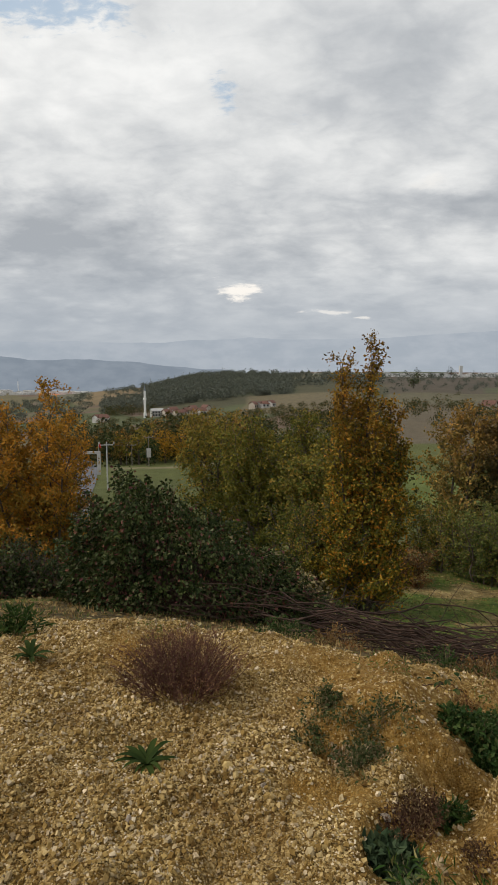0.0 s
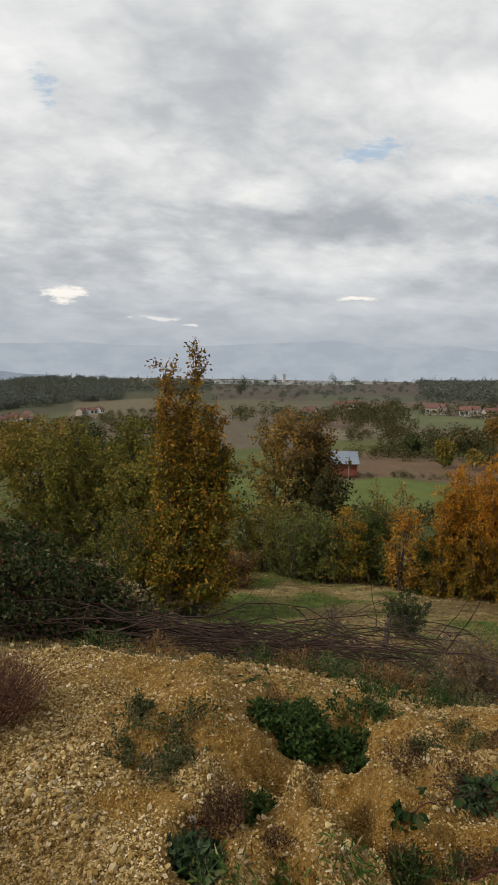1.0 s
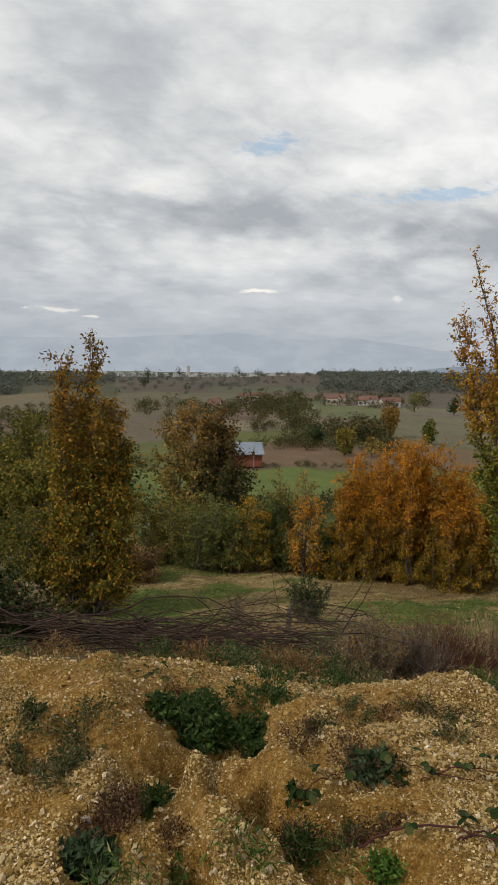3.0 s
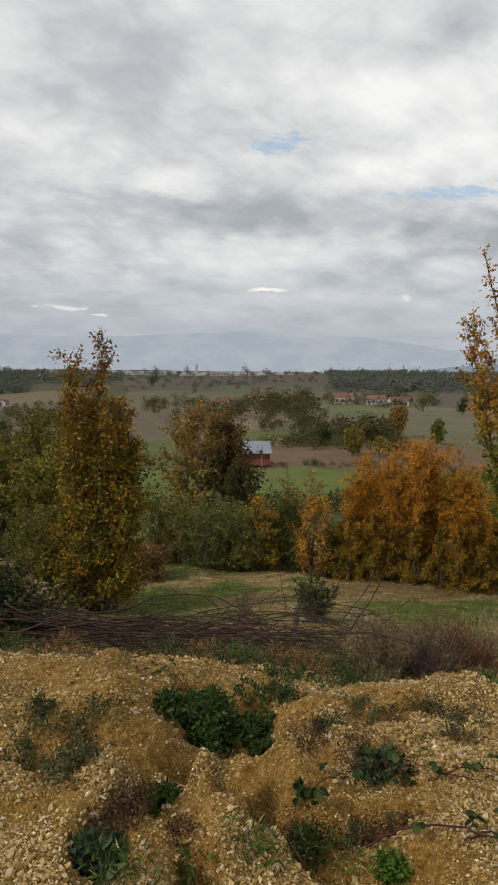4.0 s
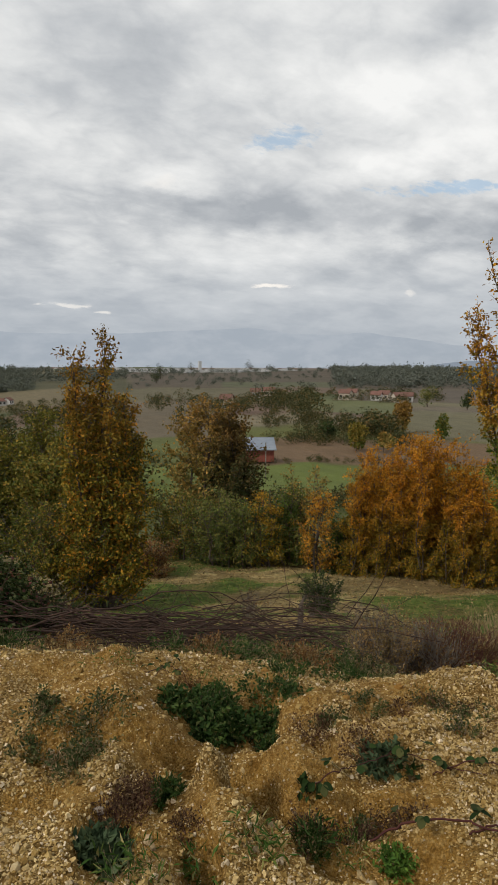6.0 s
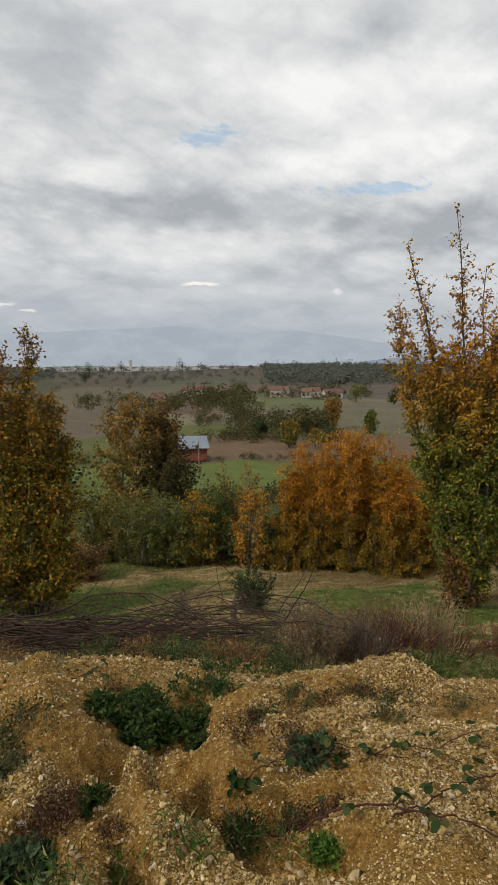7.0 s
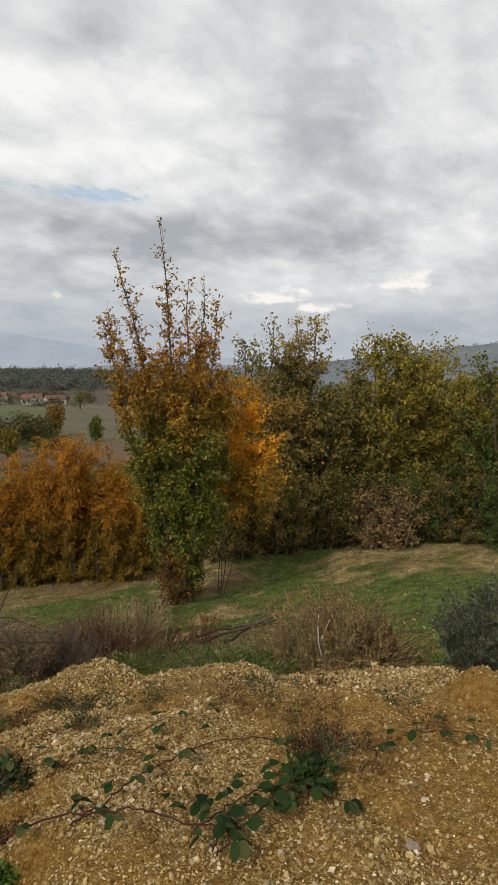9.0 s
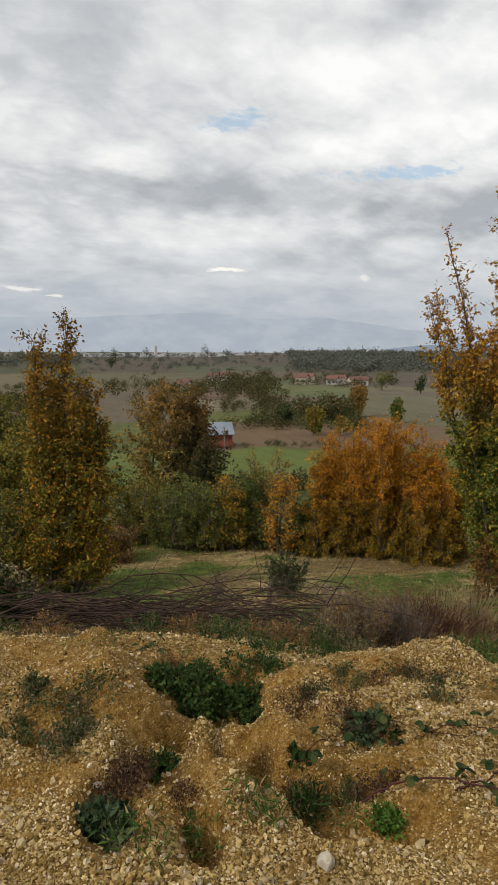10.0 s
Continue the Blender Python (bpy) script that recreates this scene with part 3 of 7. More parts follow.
# far and middle land use: azimuth from, to, distance from, to, colour; the farthest hold painted haze
FIELDS = [
    (8, 60, 46, 92, (0.10, 0.125, 0.030)), (10, 20, 135, 300, (0.11, 0.09, 0.062)),
    (18, 60, 93, 136, (0.125, 0.084, 0.05)),
    (-12.3, -1, 58, 103, (0.078, 0.088, 0.028)), (-12.3, -3, 100, 103, (0.20, 0.17, 0.11)),
    (20, 34, 160, 190, (0.14, 0.12, 0.08)), (20, 60, 190, 205, (0.11, 0.075, 0.055)),
    (28, 37, 205, 300, (0.10, 0.108, 0.05)), (37, 60, 140, 300, (0.118, 0.108, 0.066)),
    (37, 60, 235, 262, (0.12, 0.10, 0.075)),
    (12, 46, 420, 950, (0.078, 0.064, 0.048)), (12, 24, 300, 420, (0.10, 0.09, 0.056)), (20, 30, 430, 520, (0.075, 0.08, 0.045)),
    (2, 12, 420, 560, (0.115, 0.10, 0.06)), (0, 12, 560, 640, (0.09, 0.065, 0.05)), (33, 46, 300, 420, (0.09, 0.075, 0.06)),
    (-15, -3, 560, 900, (0.17, 0.125, 0.07)), (-9, 12, 380, 720, (0.062, 0.060, 0.034)), (-0.6, 8, 285, 440, (0.12, 0.10, 0.06)), (-9, 4, 450, 800, (0.045, 0.052, 0.028)),
    (-18, -14, 700, 1300, (0.11, 0.105, 0.07)), (-18.3, -15.5, 1150, 1400, (0.42, 0.17, 0.10)),
    # blue-grey far plain and hill: distance haze put into the land colour
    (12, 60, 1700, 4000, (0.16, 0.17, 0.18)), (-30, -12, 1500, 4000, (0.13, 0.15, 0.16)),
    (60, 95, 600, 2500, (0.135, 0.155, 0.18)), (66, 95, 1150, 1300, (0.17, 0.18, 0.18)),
]


def ground_material():
    m, k = material("ground")
    pos = k.add("ShaderNodeNewGeometry").outputs["Position"]
    at = k.add("ShaderNodeAttribute")
    at.attribute_name = "cover"
    s = k.add("ShaderNodeSeparateColor")
    k.put(s.inputs[0], at.outputs["Color"])
    gravel, turf, bare = s.outputs
    la = k.add("ShaderNodeAttribute")
    la.attribute_name = "land"
    # clayey gravel
    vor = k.add("ShaderNodeTexVoronoi", Scale=95.0)
    k.put(vor.inputs["Vector"], pos)
    cell = vor.outputs["Color"]
    n1, n2, n3 = k.noise(pos, 2.2, 4.0, 0.6), k.noise(pos, 22.0, 5.0, 0.65), k.noise(pos, 130.0, 4.0, 0.75)
    clay = k.ramp(n1, [(0.36, (0.141, 0.076, 0.013)), (0.5, (0.232, 0.136, 0.029)), (0.64, (0.290, 0.182, 0.052))])
    clay = k.mix(0.8, clay, k.ramp(n2, [(0.3, (0.5, 0.45, 0.38)), (0.7, (1.25, 1.25, 1.25))]), "MULTIPLY")
    cellv = k.add("ShaderNodeSeparateColor")
    k.put(cellv.inputs[0], cell)
    grit = k.ramp(cellv.outputs[0], [(0.0, (0.070, 0.038, 0.010)), (0.5, (0.240, 0.148, 0.048)), (1.0, (0.500, 0.372, 0.175))])
    gr = k.mix(k.math("MULTIPLY", k.step(n2, 0.34, 0.52), 0.9), clay, grit)
    gr = k.mix(k.math("MULTIPLY", bare, 0.72), gr, k.ramp(n2, [(0.3, (0.145, 0.069, 0.011)), (0.5, (0.258, 0.136, 0.025)), (0.7, (0.350, 0.202, 0.048))]))
    gr = k.mix(0.9, gr, k.ramp(n3, [(0.3, (0.5, 0.47, 0.42)), (0.5, (0.95, 0.95, 0.95)), (0.7, (1.5, 1.5, 1.5))]), "MULTIPLY")
    # turf, straw and litter
    fib = k.math("ADD", k.math("MULTIPLY", k.noise(k.mapping(pos, (1.0, 1.6, 1.0)), 9.0, 6.0, 0.75), 0.65), k.math("MULTIPLY", k.noise(pos, 2.2, 3.0, 0.6), 0.35))
    g = k.ramp(fib, [(0.36, (0.036, 0.060, 0.011)), (0.5, (0.090, 0.132, 0.024)), (0.64, (0.204, 0.207, 0.055))])
    d = k.ramp(fib, [(0.36, (0.108, 0.072, 0.030)), (0.5, (0.264, 0.198, 0.086)), (0.64, (0.480, 0.384, 0.184))])
    sod = k.mix(k.step(k.math("ADD", turf, k.math("MULTIPLY", k.math("SUBTRACT", fib, 0.5), 0.9)), 0.38, 0.62), d, g)
    sod = k.mix(k.math("MULTIPLY", at.outputs["Alpha"], 0.72), sod, k.ramp(fib, [(0.3, (0.028, 0.023, 0.012)), (0.55, (0.060, 0.048, 0.022)), (0.75, (0.13, 0.10, 0.05))]))
    sod = k.mix(k.math("MULTIPLY", bare, k.step(fib, 0.35, 0.6)), sod, k.ramp(k.noise(pos, 25.0, 4.0, 0.7), [(0.3, (0.08, 0.045, 0.02)), (0.5, (0.17, 0.105, 0.045)), (0.7, (0.28, 0.20, 0.09))]))
    sod = k.mix(0.85, sod, k.ramp(k.noise(k.mapping(pos, (0.7, 1.5, 1.0)), 2.6, 7.0, 0.72), [(0.34, (0.42, 0.45, 0.42)), (0.5, (0.95, 0.95, 0.95)), (0.66, (1.5, 1.42, 1.35))]), "MULTIPLY")
    # open land
    p2 = k.noise(k.mapping(pos, (1.0, 0.35, 1.0)), 0.35, 9.0, 0.75)
    p3 = k.noise(pos, 0.02, 4.0, 0.6)
    op = k.mix(0.6, la.outputs["Color"], k.ramp(p2, [(0.3, (0.6, 0.62, 0.6)), (0.7, (1.35, 1.3, 1.25))]), "MULTIPLY")
    op = k.mix(0.5, op, k.ramp(p3, [(0.3, (0.7, 0.72, 0.7)), (0.7, (1.3, 1.25, 1.2))]), "MULTIPLY")
    dist = k.add("ShaderNodeVectorMath", Vector=pos)
    dist.operation = "LENGTH"
    c = k.mix(k.step(dist.outputs["Value"], 19.0, 34.0), sod, op)
    c = k.mix(gravel, c, gr)
    h = k.math("ADD", k.math("MULTIPLY", vor.outputs["Distance"], -0.7), k.math("ADD", n2, k.math("MULTIPLY", n3, 0.4)))
    finish(k, c, 0.95, h, 1.0, 0.018, spec=0.15)
    return m


M_GROUND = ground_material()
ground = build_ground()


# ---- plants: how they grow ----
def unit(v):
    return v / (np.linalg.norm(v) + 1e-9)


def bent(rng, a, b, n_pts=6, sag=0.0, wander=0.03):
    """A polyline from a to b that wanders, and bows upward by sag."""
    t = np.linspace(0, 1, n_pts)[:, None]
    a, b = np.asarray(a, float), np.asarray(b, float)
    length = np.linalg.norm(b - a)
    off = np.cumsum(rng.normal(size=(n_pts, 3)), axis=0) * wander * length / math.sqrt(n_pts)
    off = off - off[0] - (off[-1] - off[0]) * t * 0.5
    p = a + (b - a) * t + off
    p[:, 2] += sag * length * (4 * t * (1 - t))[:, 0]
    return p


def along(pts, u):
    u = np.clip(u, 0, 1) * (len(pts) - 1)
    i = np.minimum(u.astype(int), len(pts) - 2)
    f = (u - i)[:, None]
    return pts[i] * (1 - f) + pts[i + 1] * f, pts[i + 1] - pts[i]


def grow(rng, stems, reach, climb, branches, twigs, twig_len, leaf, per_twig, first=0.15, thick=0.05, bare_top=0.0, wander=0.05, droop=0.0, leaf_flat=0.4, leaf_width=0.55):
    """Wood and leaves of a tree or shrub. stems: polylines; reach(u), climb(u): a branch's length and its slope in degrees at the part u of the stem."""
    wood, crown = Bag(), Bag()
    for st in stems:
        st = np.asarray(st, float)
        top = np.linalg.norm(st[-1] - st[0])
        wood.tube(st, np.linspace(thick, thick * 0.12, len(st)), 7)
        for b in range(branches):
            u = first + (1 - first) * (b + rng.rand()) / branches
            o, d = along(st, np.array([u]))
            o, az = o[0], b * 2.39996 + rng.rand() * 0.9
            L = reach(u) * rng.uniform(0.65, 1.2)
            if L < 0.05:
                continue
            e = radians(climb(u) + rng.normal() * 9)
            way = np.array([math.cos(az) * math.cos(e), math.sin(az) * math.cos(e), math.sin(e)])
            p = bent(rng, o, o + way * L, 4, -0.05 + droop, wander)
            wood.tube(p, np.linspace(thick * 0.32 * (1 - 0.6 * u), 0.004, len(p)), 4)
            m = max(1, int(twigs * L / max(reach(0.4), 0.1) + 0.5))
            tu = rng.uniform(0.2, 1.0, m)
            to, td = along(p, tu)
            for q, dd in zip(to, td):
                tw = unit(unit(dd) * 0.8 + rng.normal(size=3) * 0.6 + np.array([0, 0, 0.25]))
                end = q + tw * twig_len * rng.uniform(0.5, 1.2)
                wood.tube(np.stack([q, end]), np.array([0.005, 0.002]), 3)
                c = rng.poisson(per_twig * (1 - bare_top * u ** 3))
                if c:
                    s = rng.uniform(0.05, 1.05, c)[:, None]
                    pos = q + (end - q) * s + rng.normal(size=(c, 3)) * twig_len * 0.16
                    w = tw * 0.4 + rng.normal(size=(c, 3)) * 0.7 + np.array([0, 0, -0.35])
                    crown.leaves(pos, w, leaf * rng.uniform(0.6, 1.25, c), rng, leaf_width, leaf_flat)
    return wood, crown


def tree_thing(name, label, category, at, wood, crown, leaf_mat, bark=None, group="", turn=0.0, names=("trunk", "crown")):
    t = thing(name, label, category, at, group, turn=turn)
    part(names[0], wood.mesh(names[0], [bark or M_BARK], True), t)
    part(names[1], crown.mesh(names[1], [leaf_mat]), t)
    return t


def stems_from(rng, count, spread, tall, lean=0.15, base=0.1):
    out = []
    for i in range(count):
        a = rng.rand() * 6.283
        h = tall * rng.uniform(0.75, 1.0)
        b0 = np.array([math.cos(a), math.sin(a), 0]) * base * rng.rand() - np.array([0, 0, 0.15])
        b1 = np.array([math.cos(a) * (spread * rng.uniform(0.3, 1.0)), math.sin(a) * (spread * rng.uniform(0.3, 1.0)), h])
        out.append(bent(rng, b0, b1, 8, 0.0, 0.06))
    return out


L_COLUMN = leafy("column tree leaves", [(0, (0.062, 0.074, 0.014)), (0.4, (0.170, 0.145, 0.022)), (0.72, (0.290, 0.205, 0.028)), (0.92, (0.400, 0.185, 0.025)), (1, (0.60, 0.25, 0.028))], [(0, (0.140, 0.062, 0.017)), (0.5, (0.290, 0.130, 0.024)), (1, (0.310, 0.190, 0.032))], (2.2, 5.0), 0.8)
L_ORANGE = leafy("orange leaves", [(0, (0.194, 0.164, 0.035)), (0.5, (0.389, 0.189, 0.027)), (1, (0.518, 0.252, 0.027))], ORANGE, (0.5, 2.6), 0.9)
L_LEANING = leafy("orange and olive leaves", [(0, (0.13, 0.12, 0.03)), (0.4, (0.27, 0.18, 0.03)), (1, (0.48, 0.20, 0.028))], [(0, (0.20, 0.13, 0.03)), (0.5, (0.42, 0.19, 0.025)), (1, (0.5, 0.25, 0.03))], (0.8, 2.8), 0.8)
L_REDHEDGE = leafy("red-orange hedge leaves", [(0, (0.092, 0.090, 0.016)), (0.5, (0.233, 0.169, 0.023)), (1, (0.407, 0.214, 0.025))], [(0, (0.254, 0.109, 0.016)), (0.5, (0.467, 0.195, 0.020)), (1, (0.549, 0.283, 0.025))], (0.8, 2.8), 0.95, through_light=0.24)
L_OLIVE = leafy("olive leaves", OLIVE, [(0, (0.135, 0.128, 0.028)), (1, (0.330, 0.210, 0.043))], (1.5, 5.0), 0.6)
L_YELLOWGREEN = leafy("yellow-green leaves", [(0, (0.040, 0.058, 0.014)), (0.5, (0.098, 0.108, 0.022)), (1, (0.180, 0.150, 0.030))], [(0, (0.090, 0.105, 0.020)), (0.6, (0.170, 0.155, 0.030)), (1, (0.270, 0.180, 0.036))], (1.0, 3.8), 0.8)
L_GREENISH = leafy("turning green leaves", GREEN, OLIVE, (1.0, 4.0), 0.6)
L_DARK = leafy("dark leaves", DARK)
L_DARKBROWN = leafy("dark and brown leaves", [(0, (0.026, 0.036, 0.016)), (0.5, (0.060, 0.070, 0.024)), (1, (0.132, 0.090, 0.036))], [(0, (0.120, 0.072, 0.026)), (1, (0.252, 0.144, 0.048))], (2.2, 4.6), 0.75)
L_HEDGE = leafy("hedge leaves", [(0, (0.052, 0.086, 0.025)), (0.6, (0.121, 0.147, 0.038)), (1, (0.241, 0.190, 0.052))], [(0, (0.086, 0.121, 0.034)), (1, (0.207, 0.190, 0.052))], (0.5, 2.5), 0.5)
L_YELLOW = leafy("yellow leaves", YELLOW, ORANGE, (0.2, 2.5), 0.5)
L_RIGHT = leafy("hornbeam leaves", [(0, (0.044, 0.075, 0.014)), (0.45, (0.106, 0.138, 0.022)), (0.8, (0.206, 0.200, 0.033)), (1, (0.413, 0.250, 0.031))], [(0, (0.200, 0.081, 0.018)), (0.4, (0.362, 0.169, 0.022)), (0.8, (0.550, 0.275, 0.031)), (1, (0.275, 0.213, 0.037))], (2.6, 4.7), 0.95)
L_OAK = leafy("oak leaves", [(0, (0.045, 0.055, 0.018)), (0.5, (0.132, 0.121, 0.031)), (1, (0.264, 0.165, 0.046))], [(0, (0.116, 0.123, 0.040)), (0.6, (0.220, 0.189, 0.053)), (1, (0.380, 0.237, 0.057))], (2.0, 5.5), 0.85)
L_OAKGOLD = leafy("oak leaves with gold", [(0, (0.049, 0.056, 0.017)), (0.5, (0.150, 0.130, 0.030)), (1, (0.280, 0.185, 0.044))], [(0, (0.250, 0.190, 0.050)), (1, (0.460, 0.320, 0.090))], (4.9, 6.4), 0.95)
L_OAKYELLOW = leafy("yellowing oak leaves", [(0, (0.060, 0.068, 0.018)), (0.5, (0.150, 0.140, 0.028)), (1, (0.270, 0.190, 0.036))], [(0, (0.160, 0.158, 0.027)), (0.6, (0.270, 0.222, 0.036)), (1, (0.430, 0.285, 0.040))], (1.5, 4.5), 0.85)
L_OAKBROWN = leafy("browning oak leaves", [(0, (0.083, 0.104, 0.030)), (0.5, (0.215, 0.169, 0.050)), (1, (0.363, 0.225, 0.066))], BROWN, (2.0, 5.0), 0.5)
L_BRAMBLE = leafy("bramble leaves", [(0, (0.015, 0.026, 0.007)), (0.45, (0.034, 0.050, 0.013)), (0.72, (0.067, 0.085, 0.026)), (0.86, (0.136, 0.142, 0.070)), (0.92, (0.103, 0.031, 0.036)), (1, (0.136, 0.066, 0.038))], None, through_light=0.08, rough=0.55, gloss=0.10)
L_WEED = leafy("weed leaves", [(0, (0.018, 0.041, 0.009)), (0.6, (0.038, 0.073, 0.016)), (0.9, (0.070, 0.105, 0.030)), (1, (0.135, 0.135, 0.047))], None, through_light=0.15, rough=0.6, gloss=0.12)
L_GREYWEED = leafy("grey weed leaves", [(0, (0.033, 0.050, 0.015)), (0.6, (0.072, 0.088, 0.033)), (0.85, (0.132, 0.121, 0.061)), (1, (0.242, 0.176, 0.099))], None, through_light=0.2)
L_BRIGHT = leafy("bright green leaves", [(0, (0.045, 0.101, 0.017)), (1, (0.112, 0.191, 0.034))])
L_RUST = leafy("rusty leaves", [(0, (0.093, 0.041, 0.019)), (0.5, (0.177, 0.092, 0.033)), (1, (0.251, 0.173, 0.074))])
L_REDBUSH = leafy("reddish twiglets", [(0, (0.09, 0.06, 0.03)), (0.5, (0.16, 0.08, 0.05)), (1, (0.24, 0.15, 0.085))])
L_DRY = leafy("dry leaves", [(0, (0.180, 0.135, 0.068)), (0.5, (0.300, 0.240, 0.120)), (1, (0.450, 0.360, 0.195))])
L_GRASS = leafy("grass blades", [(0, (0.038, 0.083, 0.018)), (0.6, (0.083, 0.150, 0.033)), (0.85, (0.180, 0.195, 0.060)), (1, (0.360, 0.285, 0.135))], None, through_light=0.3)
# paler and greyer than near leaves: distance haze painted into the colour
L_FARHAZE = leafy("far tree leaves with painted haze", [(0, (0.086, 0.100, 0.086)), (0.6, (0.110, 0.120, 0.100)), (1, (0.132, 0.134, 0.108))], mottle=0.2)

L_PINKDRY = leafy("pinkish dry leaves", [(0, (0.120, 0.071, 0.031)), (0.5, (0.240, 0.155, 0.068)), (1, (0.368, 0.269, 0.129))])
L_GOLD = leafy("golden leaves", [(0, (0.14, 0.11, 0.02)), (0.5, (0.32, 0.19, 0.024)), (1, (0.50, 0.26, 0.025))], [(0, (0.60, 0.26, 0.02)), (1, (0.80, 0.42, 0.035))], (2.3, 3.4), 0.95, through_light=0.24)
L_FOOT = leafy("rusty undergrowth leaves", [(0, (0.07, 0.06, 0.02)), (0.5, (0.18, 0.09, 0.028)), (1, (0.30, 0.15, 0.04))])


# ---- trees near the heap ----
def column_tree():
    rng = np.random.RandomState(11)
    st = [bent(rng, (0, 0, -0.2), (0.20, 0.1, 4.68), 10, 0, 0.025), bent(rng, (-0.12, 0, -0.2), (-0.42, 0.0, 4.42), 9, 0, 0.03),
          bent(rng, (-0.1, 0.1, -0.2), (0.0, 0.2, 3.6), 8, 0, 0.03), bent(rng, (0.1, 0.0, -0.2), (0.42, -0.1, 3.6), 8, 0, 0.04), bent(rng, (0.0, -0.1, -0.2), (0.1, -0.3, 3.5), 8, 0, 0.04), bent(rng, (-0.2, -0.1, -0.2), (-0.55, -0.2, 3.3), 8, 0, 0.04), bent(rng, (0.2, -0.1, -0.2), (0.50, -0.2, 2.9), 8, 0, 0.04)]
    w, c = grow(rng, st, lambda u: 0.80 * (1 - u) ** 0.7 + 0.19, lambda u: 46 + 26 * u, 36, 12, 0.24, 0.066, 18, 0.05, 0.045)
    low = stems_from(rng, 12, 1.1, 1.9, base=0.5)
    w2, c2 = grow(rng, low, lambda u: 0.42, lambda u: 35, 12, 8, 0.24, 0.052, 15, 0.1, 0.02)
    t = tree_thing("tree", "tall narrow young tree with olive and rusty autumn leaves", "tree", spot(10.6, 11.1), w, c, L_COLUMN)
    s = tree_thing("shrub", "dense olive-brown shrub at the foot of the narrow tree", "shrub", spot(7.6, 11.3), w2, c2, L_OLIVE, names=("wood", "foliage"))
    return t


def leaning_orange_tree():
    rng = np.random.RandomState(12)
    st = stems_from(rng, 11, 1.15, 2.8, base=0.5) + [bent(rng, (0, 0, -0.2), (0.25, 0.0, 3.3), 8, 0, 0.03)]
    w, c = grow(rng, st, lambda u: 0.7 * (1 - u) ** 0.5 + 0.12, lambda u: 45, 22, 10, 0.24, 0.054, 27, 0.05, 0.03)
    tree_thing("tree", "many-stemmed young tree with orange autumn leaves beside the bramble", "tree", spot(-18.9, 10.6), w, c, L_LEANING)


def right_tree():
    rng = np.random.RandomState(13)
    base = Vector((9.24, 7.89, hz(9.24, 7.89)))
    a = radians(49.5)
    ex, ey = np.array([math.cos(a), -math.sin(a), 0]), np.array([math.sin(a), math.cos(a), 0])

    def leaders(rows):
        return [bent(rng, ex * p[0] + ey * p[1] + np.array([0, 0, -0.2]), ex * q[0] + ey * q[1] + np.array([0, 0, h]), 11, 0, 0.03) for p, q, h in rows]

    # slim foot, broad middle, and leaders that stand clear above it
    def reach(u):
        return np.interp(u, [0.0, 0.12, 0.30, 0.48, 0.62, 0.75, 1.0], [0.30, 0.36, 0.78, 0.86, 0.46, 0.22, 0.06])
    tall = leaders([((-0.05, 0), (-1.22, 0.1), 6.75), ((0.0, 0), (-0.45, 0.0), 7.2), ((0.05, 0.1), (0.08, 0.1), 6.3), ((0.1, 0), (0.42, -0.2), 6.1)])
    low = leaders([((-0.1, 0), (-1.5, 0.2), 5.35), ((0, 0.1), (0.5, -0.3), 5.5), ((0.1, 0), (0.85, 0.3), 4.3), ((-0.1, 0.1), (-0.95, -0.3), 4.2), ((0, -0.1), (0.2, -0.55), 4.4), ((0, 0.1), (-0.3, 0.6), 4.6)])
    w, c = grow(rng, tall, reach, lambda u: 44 + 26 * u, 60, 10, 0.24, 0.075, 17, 0.08, 0.042, 0.75)
    w2, c2 = grow(rng, low, lambda u: 0.85 * reach(u * 0.72), lambda u: 38 + 24 * u, 44, 10, 0.24, 0.072, 17, 0.08, 0.034, 0.3)
    w.add(np.concatenate(w2.v), *[f for f in w2.f])
    c.add(np.concatenate(c2.v), *[f for f in c2.f])
    t = tree_thing("tree", "young hornbeam, green below and gold above, with bare-tipped leaders", "tree", base, w, c, L_RIGHT)
    foot = stems_from(rng, 12, 0.38, 1.35, base=0.3)
    w2, c2 = grow(rng, foot, lambda u: 0.20, lambda u: 30, 12, 5, 0.2, 0.06, 9, 0.05, 0.02)
    part("undergrowth", w2.mesh("undergrowth", [M_BARK]), t)
    part("lower_foliage", c2.mesh("lower_foliage", [L_FOOT]), t)
    # golden tree behind, its sprays spreading to one side
    gx, gy = base.x + 0.75 * ex[0] + 1.0 * ey[0], base.y + 0.75 * ex[1] + 1.0 * ey[1]
    st = leaders([((0, 0), (0.35, 0.0), 4.7), ((0, 0), (0.75, 0.1), 4.2), ((0.1, 0), (0.9, -0.2), 3.4), ((0, 0), (0.1, 0.2), 4.4)])
    w, c = grow(rng, st, lambda u: 0.62 * math.sin(math.pi * min(1.0, 0.15 + 0.8 * u)) + 0.08, lambda u: 14, 26, 10, 0.26, 0.075, 15, 0.48, 0.011)
    tree_thing("tree", "young tree with bright yellow-orange leaves beside the hornbeam", "tree", (gx, gy, hz(gx, gy)), w, c, L_GOLD)


